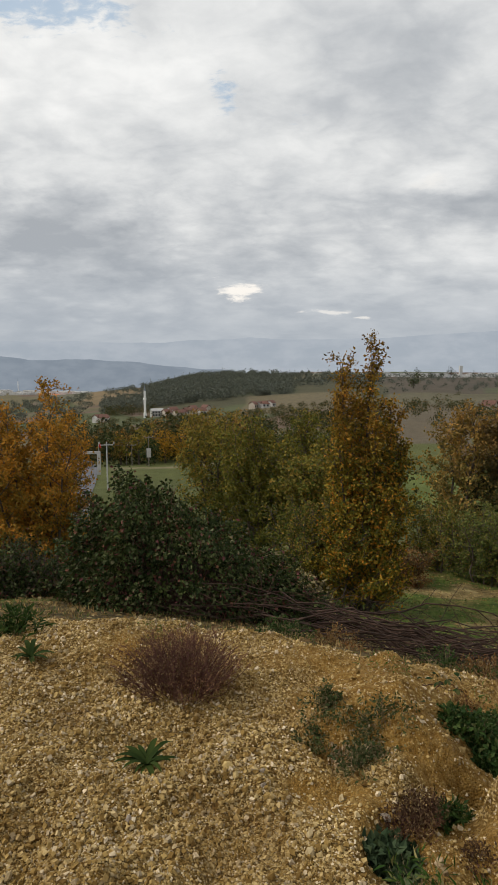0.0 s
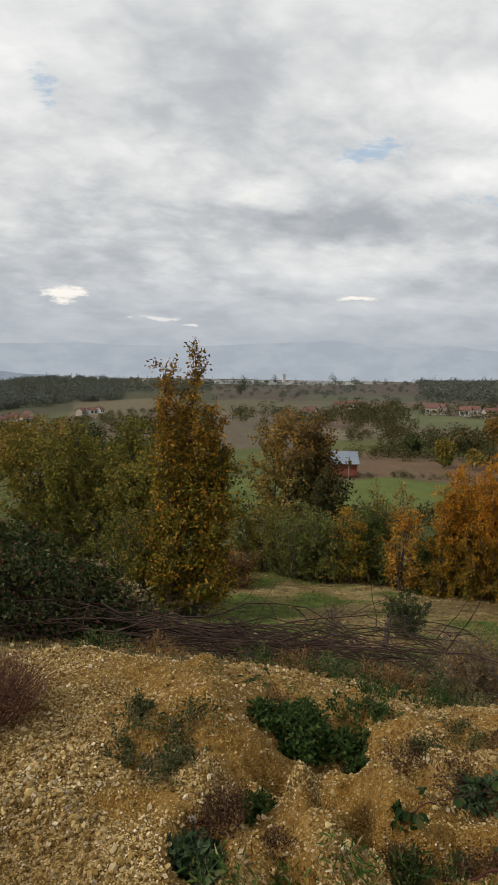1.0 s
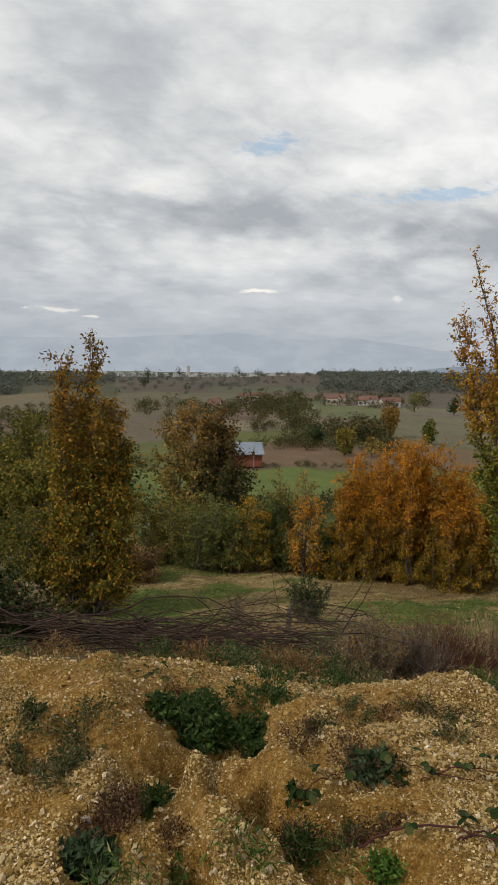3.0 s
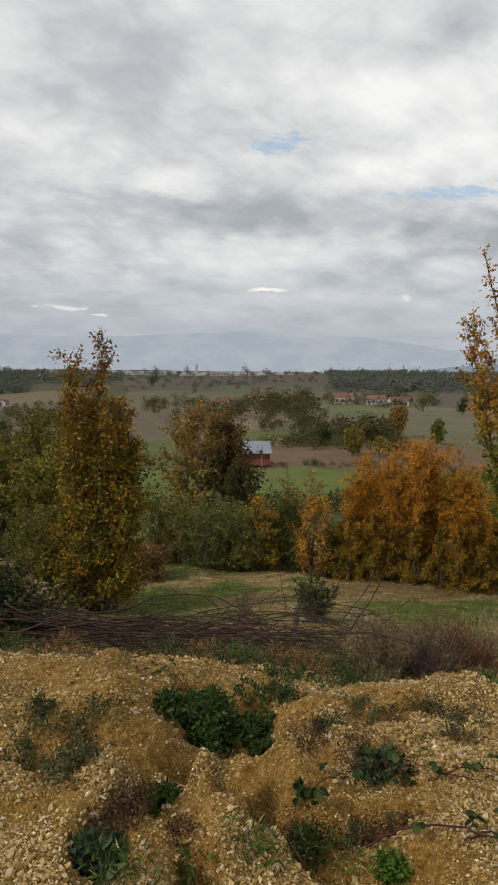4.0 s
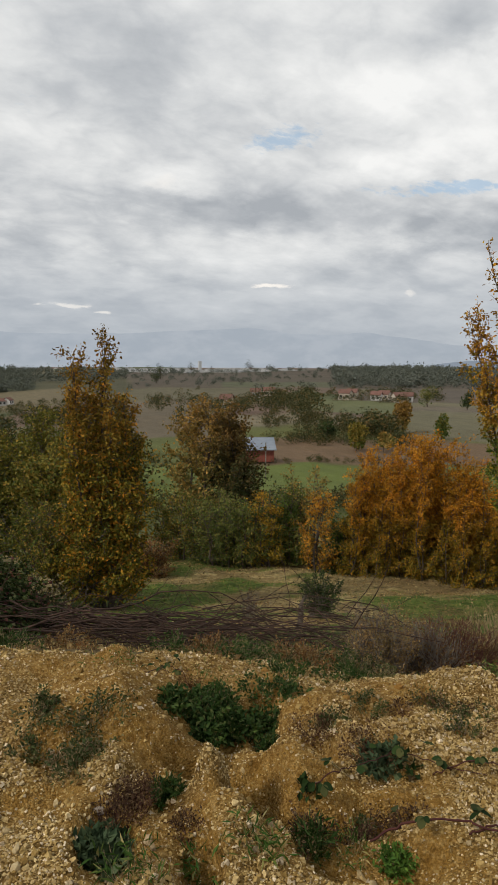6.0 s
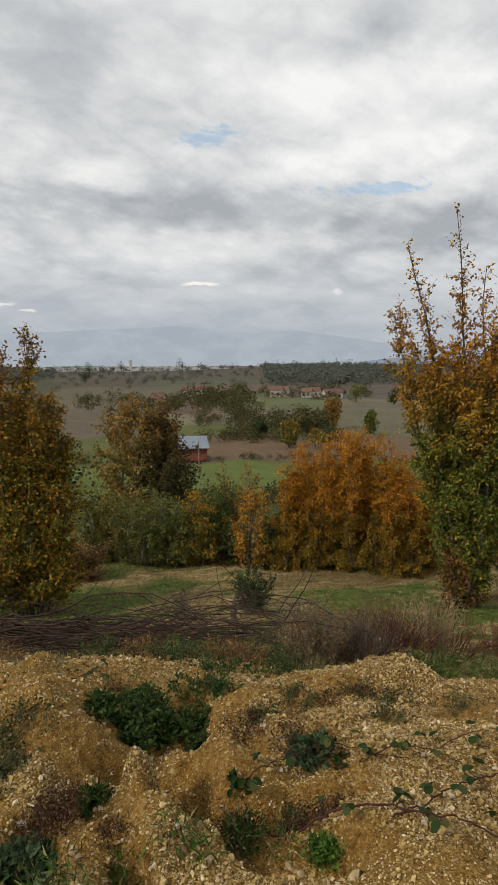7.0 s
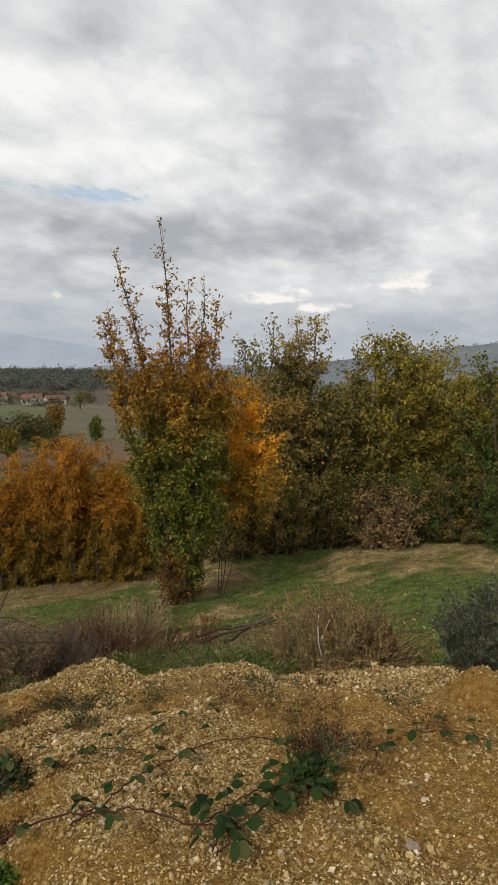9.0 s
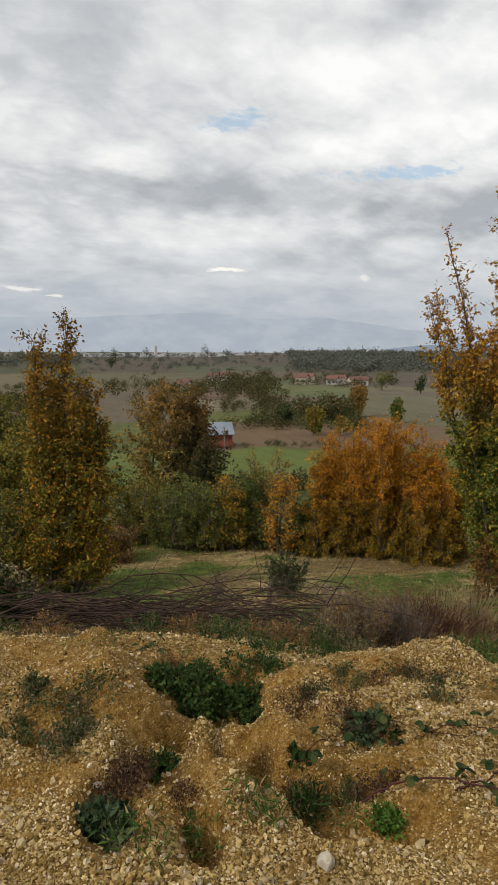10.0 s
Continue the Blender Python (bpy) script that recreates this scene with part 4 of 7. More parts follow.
def orange_hedge():
    rng = np.random.RandomState(14)
    for az, r, tall, wide in ((34.2, 16.2, 3.0, 0.6), (35.7, 16.6, 3.5, 0.7), (37.2, 16.2, 3.8, 0.7), (38.6, 16.6, 3.8, 0.7), (40.0, 16.2, 3.7, 0.7), (41.4, 16.5, 3.4, 0.7), (42.8, 15.9, 3.0, 0.6), (44.2, 16.3, 2.7, 0.6)):
        st = stems_from(rng, 14, wide, tall, base=0.7)
        w, c = grow(rng, st, lambda u: 0.5 * (1 - u) ** 0.4 + 0.1, lambda u: 52, 14, 6, 0.24, 0.060, 21, 0.0, 0.016)
        tree_thing("hedge_shrub", "upright hedge shrub with dense orange autumn leaves", "shrub", spot(az, r, -0.25), w, c, L_REDHEDGE, group="orange hedge", names=("wood", "foliage"))


def bush(seed, az, r, tall, wide, mat, label, stems=8, leaf=0.06, per=15, branches=13, name="shrub", climb=35, reach=0.55, twigs=6, category="shrub", lift=-0.12, bark=None, group=""):
    rng = np.random.RandomState(seed)
    st = stems_from(rng, stems, wide, tall, base=wide * 0.5)
    w, c = grow(rng, st, lambda u: reach * (1 - u) ** 0.45 + 0.1, lambda u: climb, branches, twigs, 0.28, leaf, per, 0.05, 0.03, leaf_width=0.7)
    names = ("trunk", "crown") if name == "tree" else ("wood", "foliage")
    return tree_thing(name, label, category, spot(az, r, lift), w, c, mat, bark, names=names, group=group)


def big_tree(seed, az, r, tall, wide, mat, label, leaf=0.088, stems=3, branches=28, per=19, first=0.10, climb=30, twigs=11, name="tree"):
    rng = np.random.RandomState(seed)
    st = [bent(rng, (0, 0, -0.3), (rng.normal() * wide * 0.3, rng.normal() * wide * 0.3, tall * rng.uniform(0.8, 1.0)), 9, 0, 0.05) for _ in range(stems)]
    w, c = grow(rng, st, lambda u: wide * max(0.05, math.sin(math.pi * min(1, 0.18 + 0.80 * u))) ** 0.7, lambda u: climb + 25 * u, branches, twigs, 0.42, leaf, per, first, 0.07, leaf_width=0.8)
    return tree_thing(name, label, "tree", spot(az, r), w, c, mat)


column_tree()
leaning_orange_tree()
right_tree()
orange_hedge()

# row behind the narrow tree
big_tree(21, 0.6, 20, 4.6, 1.5, L_YELLOWGREEN, "bushy olive-green tree in the row below the heap")
big_tree(22, -3.0, 22, 4.7, 1.6, L_OLIVE, "rounded green-brown tree in the row below the heap")
big_tree(23, 4.2, 19, 4.6, 1.5, L_YELLOWGREEN, "bushy green tree beside the narrow tree")
big_tree(24, 6.9, 17, 3.2, 1.2, L_OLIVE, "low olive tree behind the narrow tree")
big_tree(25, 21.9, 19.5, 4.5, 1.3, L_DARKBROWN, "dark tree with brown upper leaves in the hedge row", climb=40)
big_tree(26, 18.4, 20, 4.9, 1.4, L_OAKBROWN, "brown-leaved tree beside the dark one")
bush(31, 16.6, 17.5, 2.0, 0.9, L_OLIVE, "low olive shrub in the hedge row")
bush(32, 20.0, 16.8, 2.2, 1.0, L_HEDGE, "grey-green rounded shrub in the hedge row", 10)
bush(33, 22.4, 16.6, 2.0, 0.8, L_HEDGE, "grey-green rounded shrub in the hedge row", 9)
bush(34, 26.2, 16.9, 2.3, 0.5, L_GREENISH, "green shrub with yellow leaves in the hedge row", 8)
bush(35, 24.6, 16.3, 2.3, 0.4, L_YELLOW, "slim shrub with yellow leaves in the hedge row", 4)
bush(36, 28.6, 17.0, 3.2, 0.55, L_OAKBROWN, "slim half-bare brown tree in the hedge row", 5, name="tree", category="tree")
bush(37, 29.3, 15.9, 2.3, 0.25, L_ORANGE, "narrow sapling with orange leaves in the hedge row", 3)
bush(38, 27.0, 16.8, 1.5, 0.7, L_HEDGE, "low green shrub in the hedge row", 8)
bush(39, 31.6, 16.8, 1.6, 0.5, L_GREENISH, "low green shrub in the hedge row", 6)
bush(40, 13.6, 15.0, 1.0, 0.7, L_RUST, "low rusty shrub on the turf", 7)
# wood to the right
big_tree(51, 53.6, 19.0, 7.0, 1.15, L_OAK, "oak with a thin grey-green top", 0.088, 3, 26, 13, twigs=8)
big_tree(52, 53.2, 17.4, 4.8, 1.2, L_OAKBROWN, "oak with browning leaves", 0.088, per=19)
big_tree(53, 57.8, 18.6, 6.7, 1.1, L_OAKGOLD, "pointed oak with a golden tip", 0.088, 3, 32, 20)
big_tree(50, 56.3, 17.6, 4.2, 1.2, L_OAKBROWN, "low oak with brown and olive leaves", 0.088, per=19)
big_tree(54, 62.6, 19.6, 6.2, 0.8, L_OAK, "slim olive-green oak in the wood", 0.088, 2, 26, 16)
big_tree(49, 60.8, 18.4, 4.3, 1.1, L_OAK, "olive-green oak in the wood", 0.088, per=19)
big_tree(55, 65.9, 19.6, 6.4, 1.6, L_OAKYELLOW, "broad oak with yellowing leaves", 0.088, 4, 28, 19)
big_tree(56, 69.2, 20.2, 6.3, 1.8, L_OAKYELLOW, "broad oak with yellow-green leaves", 0.088, 4, 28, 19)
big_tree(57, 73.2, 20.0, 5.2, 1.7, L_OAKYELLOW, "green oak at the wood's edge", 0.088, per=19)
big_tree(58, 76.5, 19.0, 5.0, 1.8, L_GREENISH, "green oak at the wood's edge", 0.088, per=19)
big_tree(59, 80.5, 18.5, 5.0, 1.8, L_OAKYELLOW, "yellow-green oak at the wood's edge", 0.088, per=19)
for i, (az, r, tall, wide, mt, lab) in enumerate([
        (52.0, 16.8, 2.0, 1.1, L_OAK, "dark undergrowth at the foot of the oaks"), (55.5, 16.8, 2.6, 1.2, L_OAKBROWN, "brown undergrowth at the foot of the oaks"),
        (58.8, 17.4, 2.3, 1.2, L_OAK, "dark undergrowth at the foot of the oaks"), (62.0, 18.4, 2.2, 1.2, L_OAK, "dark undergrowth at the foot of the oaks"),
        (66.2, 18.0, 1.9, 1.2, L_PINKDRY, "pinkish half-bare shrub before the oaks"), (69.0, 18.8, 2.2, 1.2, L_GREENISH, "green undergrowth at the foot of the oaks"),
        (72.8, 18.6, 2.2, 1.2, L_OAK, "dark undergrowth at the foot of the oaks"), (77.0, 17.6, 2.0, 1.2, L_GREENISH, "green undergrowth at the foot of the oaks")]):
    bush(60 + i, az, r, tall, wide, mt, lab, 12, 0.07, 13)


# ---- the bramble heap ----
def bramble_heap():
    rng = np.random.RandomState(81)
    at = spot(-7.5, 7.3)
    a = radians(-7.5)
    ex, ey = np.array([math.cos(a), -math.sin(a), 0]), np.array([math.sin(a), math.cos(a), 0])
    t = thing("bramble_bush", "large dark green bramble heap with arching canes", "bramble", at)
    leaves, canes = Bag(), Bag()
    m = 36000
    th, u = rng.rand(m) * 6.283, rng.rand(m)
    d = np.stack([np.cos(th) * np.sqrt(1 - u * u), np.sin(th) * np.sqrt(1 - u * u), u], 1)

    def shell(d):
        # wide dome, highest left of its middle, with a long low tail to the right
        k = 0.90 + 0.20 * vnoise(d[:, 0] * 3 + 7, d[:, 2] * 3 + d[:, 1] * 2, 5) + 0.30 * vnoise(d[:, 0] * 8, d[:, 2] * 8 + d[:, 1] * 4, 6) + 0.16 * vnoise(d[:, 0] * 19, d[:, 2] * 19 + d[:, 1] * 9, 8)
        x = d[:, 0] * np.where(d[:, 0] > 0, 2.25, 1.25)
        z = 1.86 * d[:, 2] ** 0.8 * np.where(d[:, 0] > 0, (1 - 0.92 * np.abs(d[:, 0])) ** 0.75, 1.0)
        return x * k - 0.10, d[:, 1] * 1.0 * k, z * k
    x, y, z = shell(d)
    depth = 1 - 0.26 * rng.rand(m) ** 1.6
    pos = (ex[None] * x[:, None] + ey[None] * y[:, None]) * depth[:, None]
    pos[:, 2] = z * depth - 0.1
    lay = d.copy()
    way = ex[None] * lay[:, :1] + ey[None] * lay[:, 1:2] + np.array([0, 0, -0.5]) + rng.normal(size=(m, 3)) * 0.6
    leaves.leaves(pos, way, rng.uniform(0.026, 0.060, m), rng, 0.72, 0.4)
    for i in range(130):
        q = rng.randint(m)
        e = pos[q] * 1.02
        s = np.array([e[0] * 0.3, e[1] * 0.3, 0.0])
        p = bent(rng, s, e, 7, 0.12, 0.06)
        canes.tube(p, np.linspace(0.008, 0.003, 7), 4)
        if i < 45:
            out = e + np.array([e[0] * 0.15, e[1] * 0.15, rng.uniform(0.02, 0.2)])
            canes.tube(bent(rng, e, out, 5, 0.1, 0.1), np.linspace(0.004, 0.002, 5), 4)
            c = 9
            f = rng.rand(c, 1)
            leaves.leaves(e + (out - e) * f, rng.normal(size=(c, 3)), rng.uniform(0.045, 0.075, c), rng, 0.7, 0.4)
    # one dark sheet added inside, in place of stems, to stop views through
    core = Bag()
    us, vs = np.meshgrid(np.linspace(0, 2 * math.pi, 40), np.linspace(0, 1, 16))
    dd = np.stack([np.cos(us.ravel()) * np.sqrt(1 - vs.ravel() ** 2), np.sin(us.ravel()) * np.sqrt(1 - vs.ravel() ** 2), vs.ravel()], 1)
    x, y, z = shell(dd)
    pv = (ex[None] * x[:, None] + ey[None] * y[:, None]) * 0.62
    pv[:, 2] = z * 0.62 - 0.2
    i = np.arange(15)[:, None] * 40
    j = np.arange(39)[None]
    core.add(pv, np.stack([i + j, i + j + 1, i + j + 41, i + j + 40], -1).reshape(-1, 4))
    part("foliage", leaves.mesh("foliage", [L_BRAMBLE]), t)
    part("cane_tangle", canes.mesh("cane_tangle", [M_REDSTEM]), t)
    part("thicket", core.mesh("thicket", [M_DEADWOOD], True), t, "dark closed sheet filling the inside of the heap")


bramble_heap()
bush(82, -18.5, 8.2, 0.4, 0.35, L_BRAMBLE, "low dark shrub beside the bramble", 10, 0.045, 10, reach=0.3)
bush(83, -22.0, 8.4, 0.6, 0.5, L_BRAMBLE, "low dark bramble at the turf's edge", 10, 0.05, 10, reach=0.35)
bush(84, 3.9, 8.2, 0.55, 0.45, L_DRY, "withered grey seed-heads beside the bramble", 9, 0.05, 8, reach=0.25)
L_CANELEAF = leafy("bramble cane leaves", [(0, (0.011, 0.023, 0.006)), (0.7, (0.022, 0.043, 0.011)), (0.9, (0.040, 0.066, 0.019)), (1, (0.072, 0.035, 0.022))], None, through_light=0.15, rough=0.7, gloss=0.08)
L_DEADWEED = leafy("dead weed leaves", [(0, (0.20, 0.13, 0.07)), (0.5, (0.36, 0.25, 0.15)), (1, (0.55, 0.43, 0.30))])
L_BLUEWEED = leafy("blue-grey weed leaves", [(0, (0.030, 0.052, 0.024)), (1, (0.080, 0.109, 0.056))], None, through_light=0.15)


# ---- brush pile and dry scrub below the rim ----
def brush_pile():
    rng = np.random.RandomState(91)
    kinds = []
    for i in range(14):
        b = Bag()
        L = rng.uniform(1.2, 3.2)
        p = bent(rng, (-L / 2, 0, 0), (L / 2, 0, 0), 9, rng.uniform(0.0, 0.08), 0.075)
        b.tube(p, np.linspace(rng.uniform(0.0065, 0.0125), 0.003, 9), 5)
        for _ in range(rng.randint(3, 8)):
            u = rng.uniform(0.25, 0.95)
            o, d = along(p, np.array([u]))
            w = unit(unit(d[0]) + rng.normal(size=3) * 0.42)
            q = bent(rng, o[0], o[0] + w * rng.uniform(0.25, 0.8), 5, 0.03, 0.10)
            b.tube(q, np.linspace(0.0055, 0.002, 5), 4, True)
        kinds.append(b.mesh("branch", [M_DEADWOOD], True))
    t = thing("brush_pile", "long pile of bare cut branches below the rim", "brush pile", spot(20, 7.0))
    base = Vector(t.matrix_basis.translation)
    for i in range(92):
        az = rng.uniform(3, 34.5)
        mid = np.interp(az, [3, 12, 20, 30, 41], [6.9, 6.5, 6.25, 6.25, 6.6])
        pos = spot(az, mid + rng.normal() * 0.45)
        me = kinds[rng.randint(len(kinds))]
        while az > 27 and max(v.co.x for v in me.vertices) > 1.1:
            me = kinds[rng.randint(len(kinds))]
        half = 0.5 * max(v.co.x for v in me.vertices) * 1.6
        turn = radians(-az) + float(np.clip(rng.standard_t(3) * 0.26, -0.65, 0.65)) - 0.05 + (math.pi if rng.rand() < 0.4 else 0)
        c, s = math.cos(turn) * half, math.sin(turn) * half
        z0 = hz(pos.x - c, pos.y - s) + 0.02 + abs(rng.normal()) * 0.15
        z1 = hz(pos.x + c, pos.y + s) + 0.02 + abs(rng.normal()) * 0.15
        ob = part("branch", me, t)
        ob.matrix_basis = Matrix.Translation(Vector((pos.x, pos.y, (z0 + z1) / 2)) - base) @ Matrix.Rotation(turn, 4, "Z") @ Matrix.Rotation(-math.atan2(z1 - z0, 2 * half), 4, "Y") @ Matrix.Rotation(rng.rand() * 6.28, 4, "X")


def scrub(seed, az, r, tall, wide, mat, stemmat, label, stems=40, leaf=0.02, per=6, upright=0.6, name="shrub", category="shrub", twigs=3, group="", flat=0.3, lw=0.5):
    """A low bush of many thin stems from one foot."""
    rng = np.random.RandomState(seed)
    wood, fol = Bag(), Bag()
    for i in range(stems):
        a = rng.rand() * 6.283
        lean = rng.uniform(0, 1) ** 0.7
        end = np.array([math.cos(a) * wide * lean, math.sin(a) * wide * lean, tall * (1 - (1 - upright) * lean ** 2) * rng.uniform(0.6, 1.05)])
        start = np.array([math.cos(a) * wide * lean * 0.45, math.sin(a) * wide * lean * 0.45, -0.04])
        p = bent(rng, start, end, 6, 0.03, 0.08)
        wood.tube(p, np.linspace(1.0, 0.3, 6) * min(0.006, max(0.0011, 0.012 * tall)), 3)
        for _ in range(twigs):
            o, d = along(p, np.array([rng.uniform(0.25, 1.0)]))
            e = o[0] + unit(unit(d[0]) + rng.normal(size=3) * 0.6) * tall * rng.uniform(0.12, 0.32)
            wood.tube(np.stack([o[0], e]), np.array([0.4, 0.16]) * min(0.007, max(0.0011, 0.014 * tall)), 3)
            c = rng.poisson(per)
            if c:
                f = rng.rand(c, 1)
                fol.leaves(o[0] + (e - o[0]) * f + rng.normal(size=(c, 3)) * 0.012, unit(e - o[0]) * 0.6 + rng.normal(size=(c, 3)) * 0.6, leaf * rng.uniform(0.6, 1.3, c), rng, lw, flat)
    t = thing(name, label, category, spot(az, r, 0.0), group)
    part("wood", wood.mesh("wood", [stemmat], True), t)
    if fol.count:
        part("foliage", fol.mesh("foliage", [mat]), t)
    return t


L_WITHERED = leafy("withered weed leaves", [(0, (0.05, 0.025, 0.015)), (0.6, (0.10, 0.055, 0.03)), (1, (0.20, 0.13, 0.07))])
L_DRYBUSH = leafy("dry bush leaves", [(0, (0.090, 0.076, 0.029)), (0.4, (0.197, 0.137, 0.054)), (0.7, (0.230, 0.141, 0.068)), (1, (0.377, 0.274, 0.122))])
L_PRICKLY = leafy("prickly grey-green leaves", [(0, (0.028, 0.04, 0.02)), (0.6, (0.085, 0.105, 0.06)), (1, (0.19, 0.20, 0.14))])
brush_pile()
scrub(101, 35.3, 5.3, 0.52, 0.33, L_PINKDRY, M_GREYSTEM, "rounded dry shrub with small pinkish-brown leaves", 150, 0.022, 14)
scrub(102, 39.6, 5.7, 0.45, 0.55, L_RUST, M_GREYSTEM, "tangle of grey-brown dry twigs", 260, 0.02, 4)
scrub(103, 42.6, 5.9, 0.52, 0.6, L_RUST, M_REDSTEM, "tangle of reddish dry twigs", 280, 0.02, 4)
scrub(104, 45.0, 6.3, 0.7, 0.42, L_DRY, M_STRAW, "tuft of tall straw-coloured dry stalks", 110, 0.03, 2, 0.9)
scrub(105, 46.0, 7.0, 0.6, 0.5, L_RUST, M_REDSTEM, "reddish shrub at the hornbeam's foot", 60, 0.03, 6)
scrub(106, (4.96, 8.32), None, 0.72, 0.34, L_DARK, M_GREYSTEM, "small upright evergreen shrub", 60, 0.036, 22, 0.8)
scrub(107, 33.6, 8.4, 0.4, 0.45, L_DRY, M_GREYSTEM, "low dome of grey-brown twigs", 70, 0.02, 4)
scrub(108, (3.67, 8.20), None, 0.55, 0.3, L_RUST, M_GREYSTEM, "small half-bare reddish shrub", 35, 0.025, 4)
scrub(109, 62.0, 5.35, 0.72, 0.72, L_DRYBUSH, M_STRAW, "wide dry bush with seed heads and straw stalks", 190, 0.026, 20, 0.55)
scrub(110, 66.6, 5.3, 0.42, 0.42, L_DRYBUSH, M_REDSTEM, "low pinkish-brown and straw bush", 90, 0.022, 8)
scrub(119, 57.4, 5.3, 0.45, 0.4, L_DRYBUSH, M_STRAW, "low straw-coloured bush below the rim", 90, 0.022, 8)
scrub(111, 75.4, 5.5, 0.72, 0.52, L_PRICKLY, M_GREYSTEM, "dark grey-green prickly bush beside the rim", 120, 0.042, 26, 0.75, lw=0.22)
scrub(112, 79.5, 5.8, 0.85, 0.6, L_PRICKLY, M_GREYSTEM, "dark grey-green prickly bush beside the rim", 120, 0.042, 26, 0.75, lw=0.22)
scrub(113, 57.0, 5.7, 0.4, 0.4, L_DRY, M_STRAW, "straw-coloured dry weeds below the rim", 60, 0.02, 4)
scrub(114, -6.4, 3.35, 0.28, 0.37, L_REDBUSH, M_REDSTEM, "low cushion of reddish-brown dry twigs on gravel", 320, 0.013, 5, 0.72, twigs=5)
scrub(115, 49.5, 8.0, 0.4, 0.4, L_RUST, M_REDSTEM, "low rusty weeds on the turf", 40, 0.03, 5)


def leaning_branches():
    rng = np.random.RandomState(117)
    t = thing("cut_branches", "a few bare cut branches lying on the turf", "branches", spot(54, 7.8))
    base = Vector(t.matrix_basis.translation)
    for az, r, L, turn, mat in ((53.0, 8.2, 1.2, 0.25, M_DEADWOOD), (54.0, 7.6, 1.1, 0.1, M_DEADWOOD), (52.4, 8.8, 1.2, 0.3, M_GREYSTEM), (54.4, 7.9, 0.9, 0.5, M_DEADWOOD)):
        b = Bag()
        p = bent(rng, (-L / 2, 0, 0), (L / 2, 0, 0.15), 8, 0.03, 0.07)
        b.tube(p, np.linspace(0.018, 0.006, 8), 6)
        o, d = along(p, np.array([0.6]))
        b.tube(bent(rng, o[0], o[0] + np.array([0.3, 0.1, 0.25]), 5), np.linspace(0.008, 0.003, 5), 4, True)
        ob = part("branch", b.mesh("branch", [mat], True), t)
        ob.matrix_basis = Matrix.Translation(spot(az, r, 0.08) - base) @ Matrix.Rotation(radians(-az) + turn, 4, "Z")


leaning_branches()


def pale_stick():
    rng = np.random.RandomState(120)
    x, y = polar(61.0, 5.15)
    b = Bag()
    b.tube(bent(rng, (0, 0, -0.05), (-0.05, 0.04, 0.52), 7, 0.02, 0.06), np.linspace(0.010, 0.004, 7), 6)
    b.tube(bent(rng, (-0.02, 0.02, 0.30), (0.08, 0.0, 0.46), 4, 0.0, 0.06), np.linspace(0.005, 0.002, 4), 5, True)
    thing("stick", "bleached bare stick standing in the dry bush", "stick", (x, y, hz(x, y)), data=b.mesh("stick", [M_BLEACHED], True))


M_BLEACHED = barky("bleached wood", (0.42, 0.38, 0.32), (0.58, 0.54, 0.47))
pale_stick()


def stump():
    b = Bag()
    rng = np.random.RandomState(118)
    p = bent(rng, (0, 0, -0.1), (0.04, 0, 0.42), 6, 0, 0.05)
    b.tube(p, np.array([0.05, 0.042, 0.038, 0.036, 0.03, 0.008]), 9)
    b.tube(bent(rng, (0.03, 0, 0.3), (0.10, 0.0, 0.48), 4), np.array([0.02, 0.016, 0.012, 0.003]), 6, True)
    t = thing("stump", "broken grey tree stump among the branches", "stump", spot((3.85, 6.955), None), data=b.mesh("stump", [M_BARK], True))


stump()


# ---- plants on the gravel ----
def rosette(seed, az, r, size, mat, label, blades=16):
    rng = np.random.RandomState(seed)
    b = Bag()
    for i in range(blades):
        a = i * 2.4 + rng.rand() * 0.5
        L = size * rng.uniform(0.7, 1.1)
        up = rng.uniform(0.35, 1.15)
        d, s = np.array([math.cos(a), math.sin(a), 0]), np.array([-math.sin(a), math.cos(a), 0])
        t = np.linspace(0, 1, 6)
        c = d[None] * (t * L)[:, None] * 0.95 + np.array([0, 0, 1.0])[None] * (L * up * (t - 0.75 * t * t) * 1.1)[:, None] + np.array([0, 0, 0.01])
        w = L * 0.085 * np.array([0.5, 0.9, 1.1, 1.0, 0.65, 0.05])
        fold = np.array([0, 0, 1.0])[None] * (w * 0.35)[:, None]
        v = np.concatenate([c + s * w[:, None] + fold, c, c - s * w[:, None] + fold])
        q = [(k, k + 1, 7 + k, 6 + k) for k in range(5)] + [(6 + k, 7 + k, 13 + k, 12 + k) for k in range(5)]
        b.add(v, np.array(q))
    thing("rosette_plant", label, "plant", spot(az, r), data=b.mesh("rosette", [mat], True))


L_ROSETTE = leafy("rosette leaves", [(0, (0.018, 0.032, 0.006)), (1, (0.045, 0.066, 0.014))], None, through_light=0.1, rough=0.7, gloss=0.06)
rosette(121, -9.9, 2.62, 0.150, L_ROSETTE, "dark green rosette plant on the gravel", 17)
rosette(122, -20.0, 3.85, 0.16, L_ROSETTE, "dark green rosette plant with long leaves", 12)


def weed(seed, az, r, tall, wide, mat, label, count=60, leaf=0.03, stemmat=None, per=7, name="weed_clump", blade=0.5, upright=0.3):
    """A sprawling leafy weed: short stems with many small leaves."""
    return scrub(seed, az, r, tall, wide, mat, stemmat or M_STRAW, label, int(count * 0.75), leaf, per * 0.8, upright, name, "weed", 3, flat=0.5, lw=blade)


def tuft(seed, az, r, tall, wide, label, count=60, mat=None):
    """Thin grass blades."""
    return weed(seed, az, r, tall, wide, mat or L_GRASS, label, int(count * 0.55), tall * 0.6, None, 2, "grass_tuft", 0.06, 0.7)


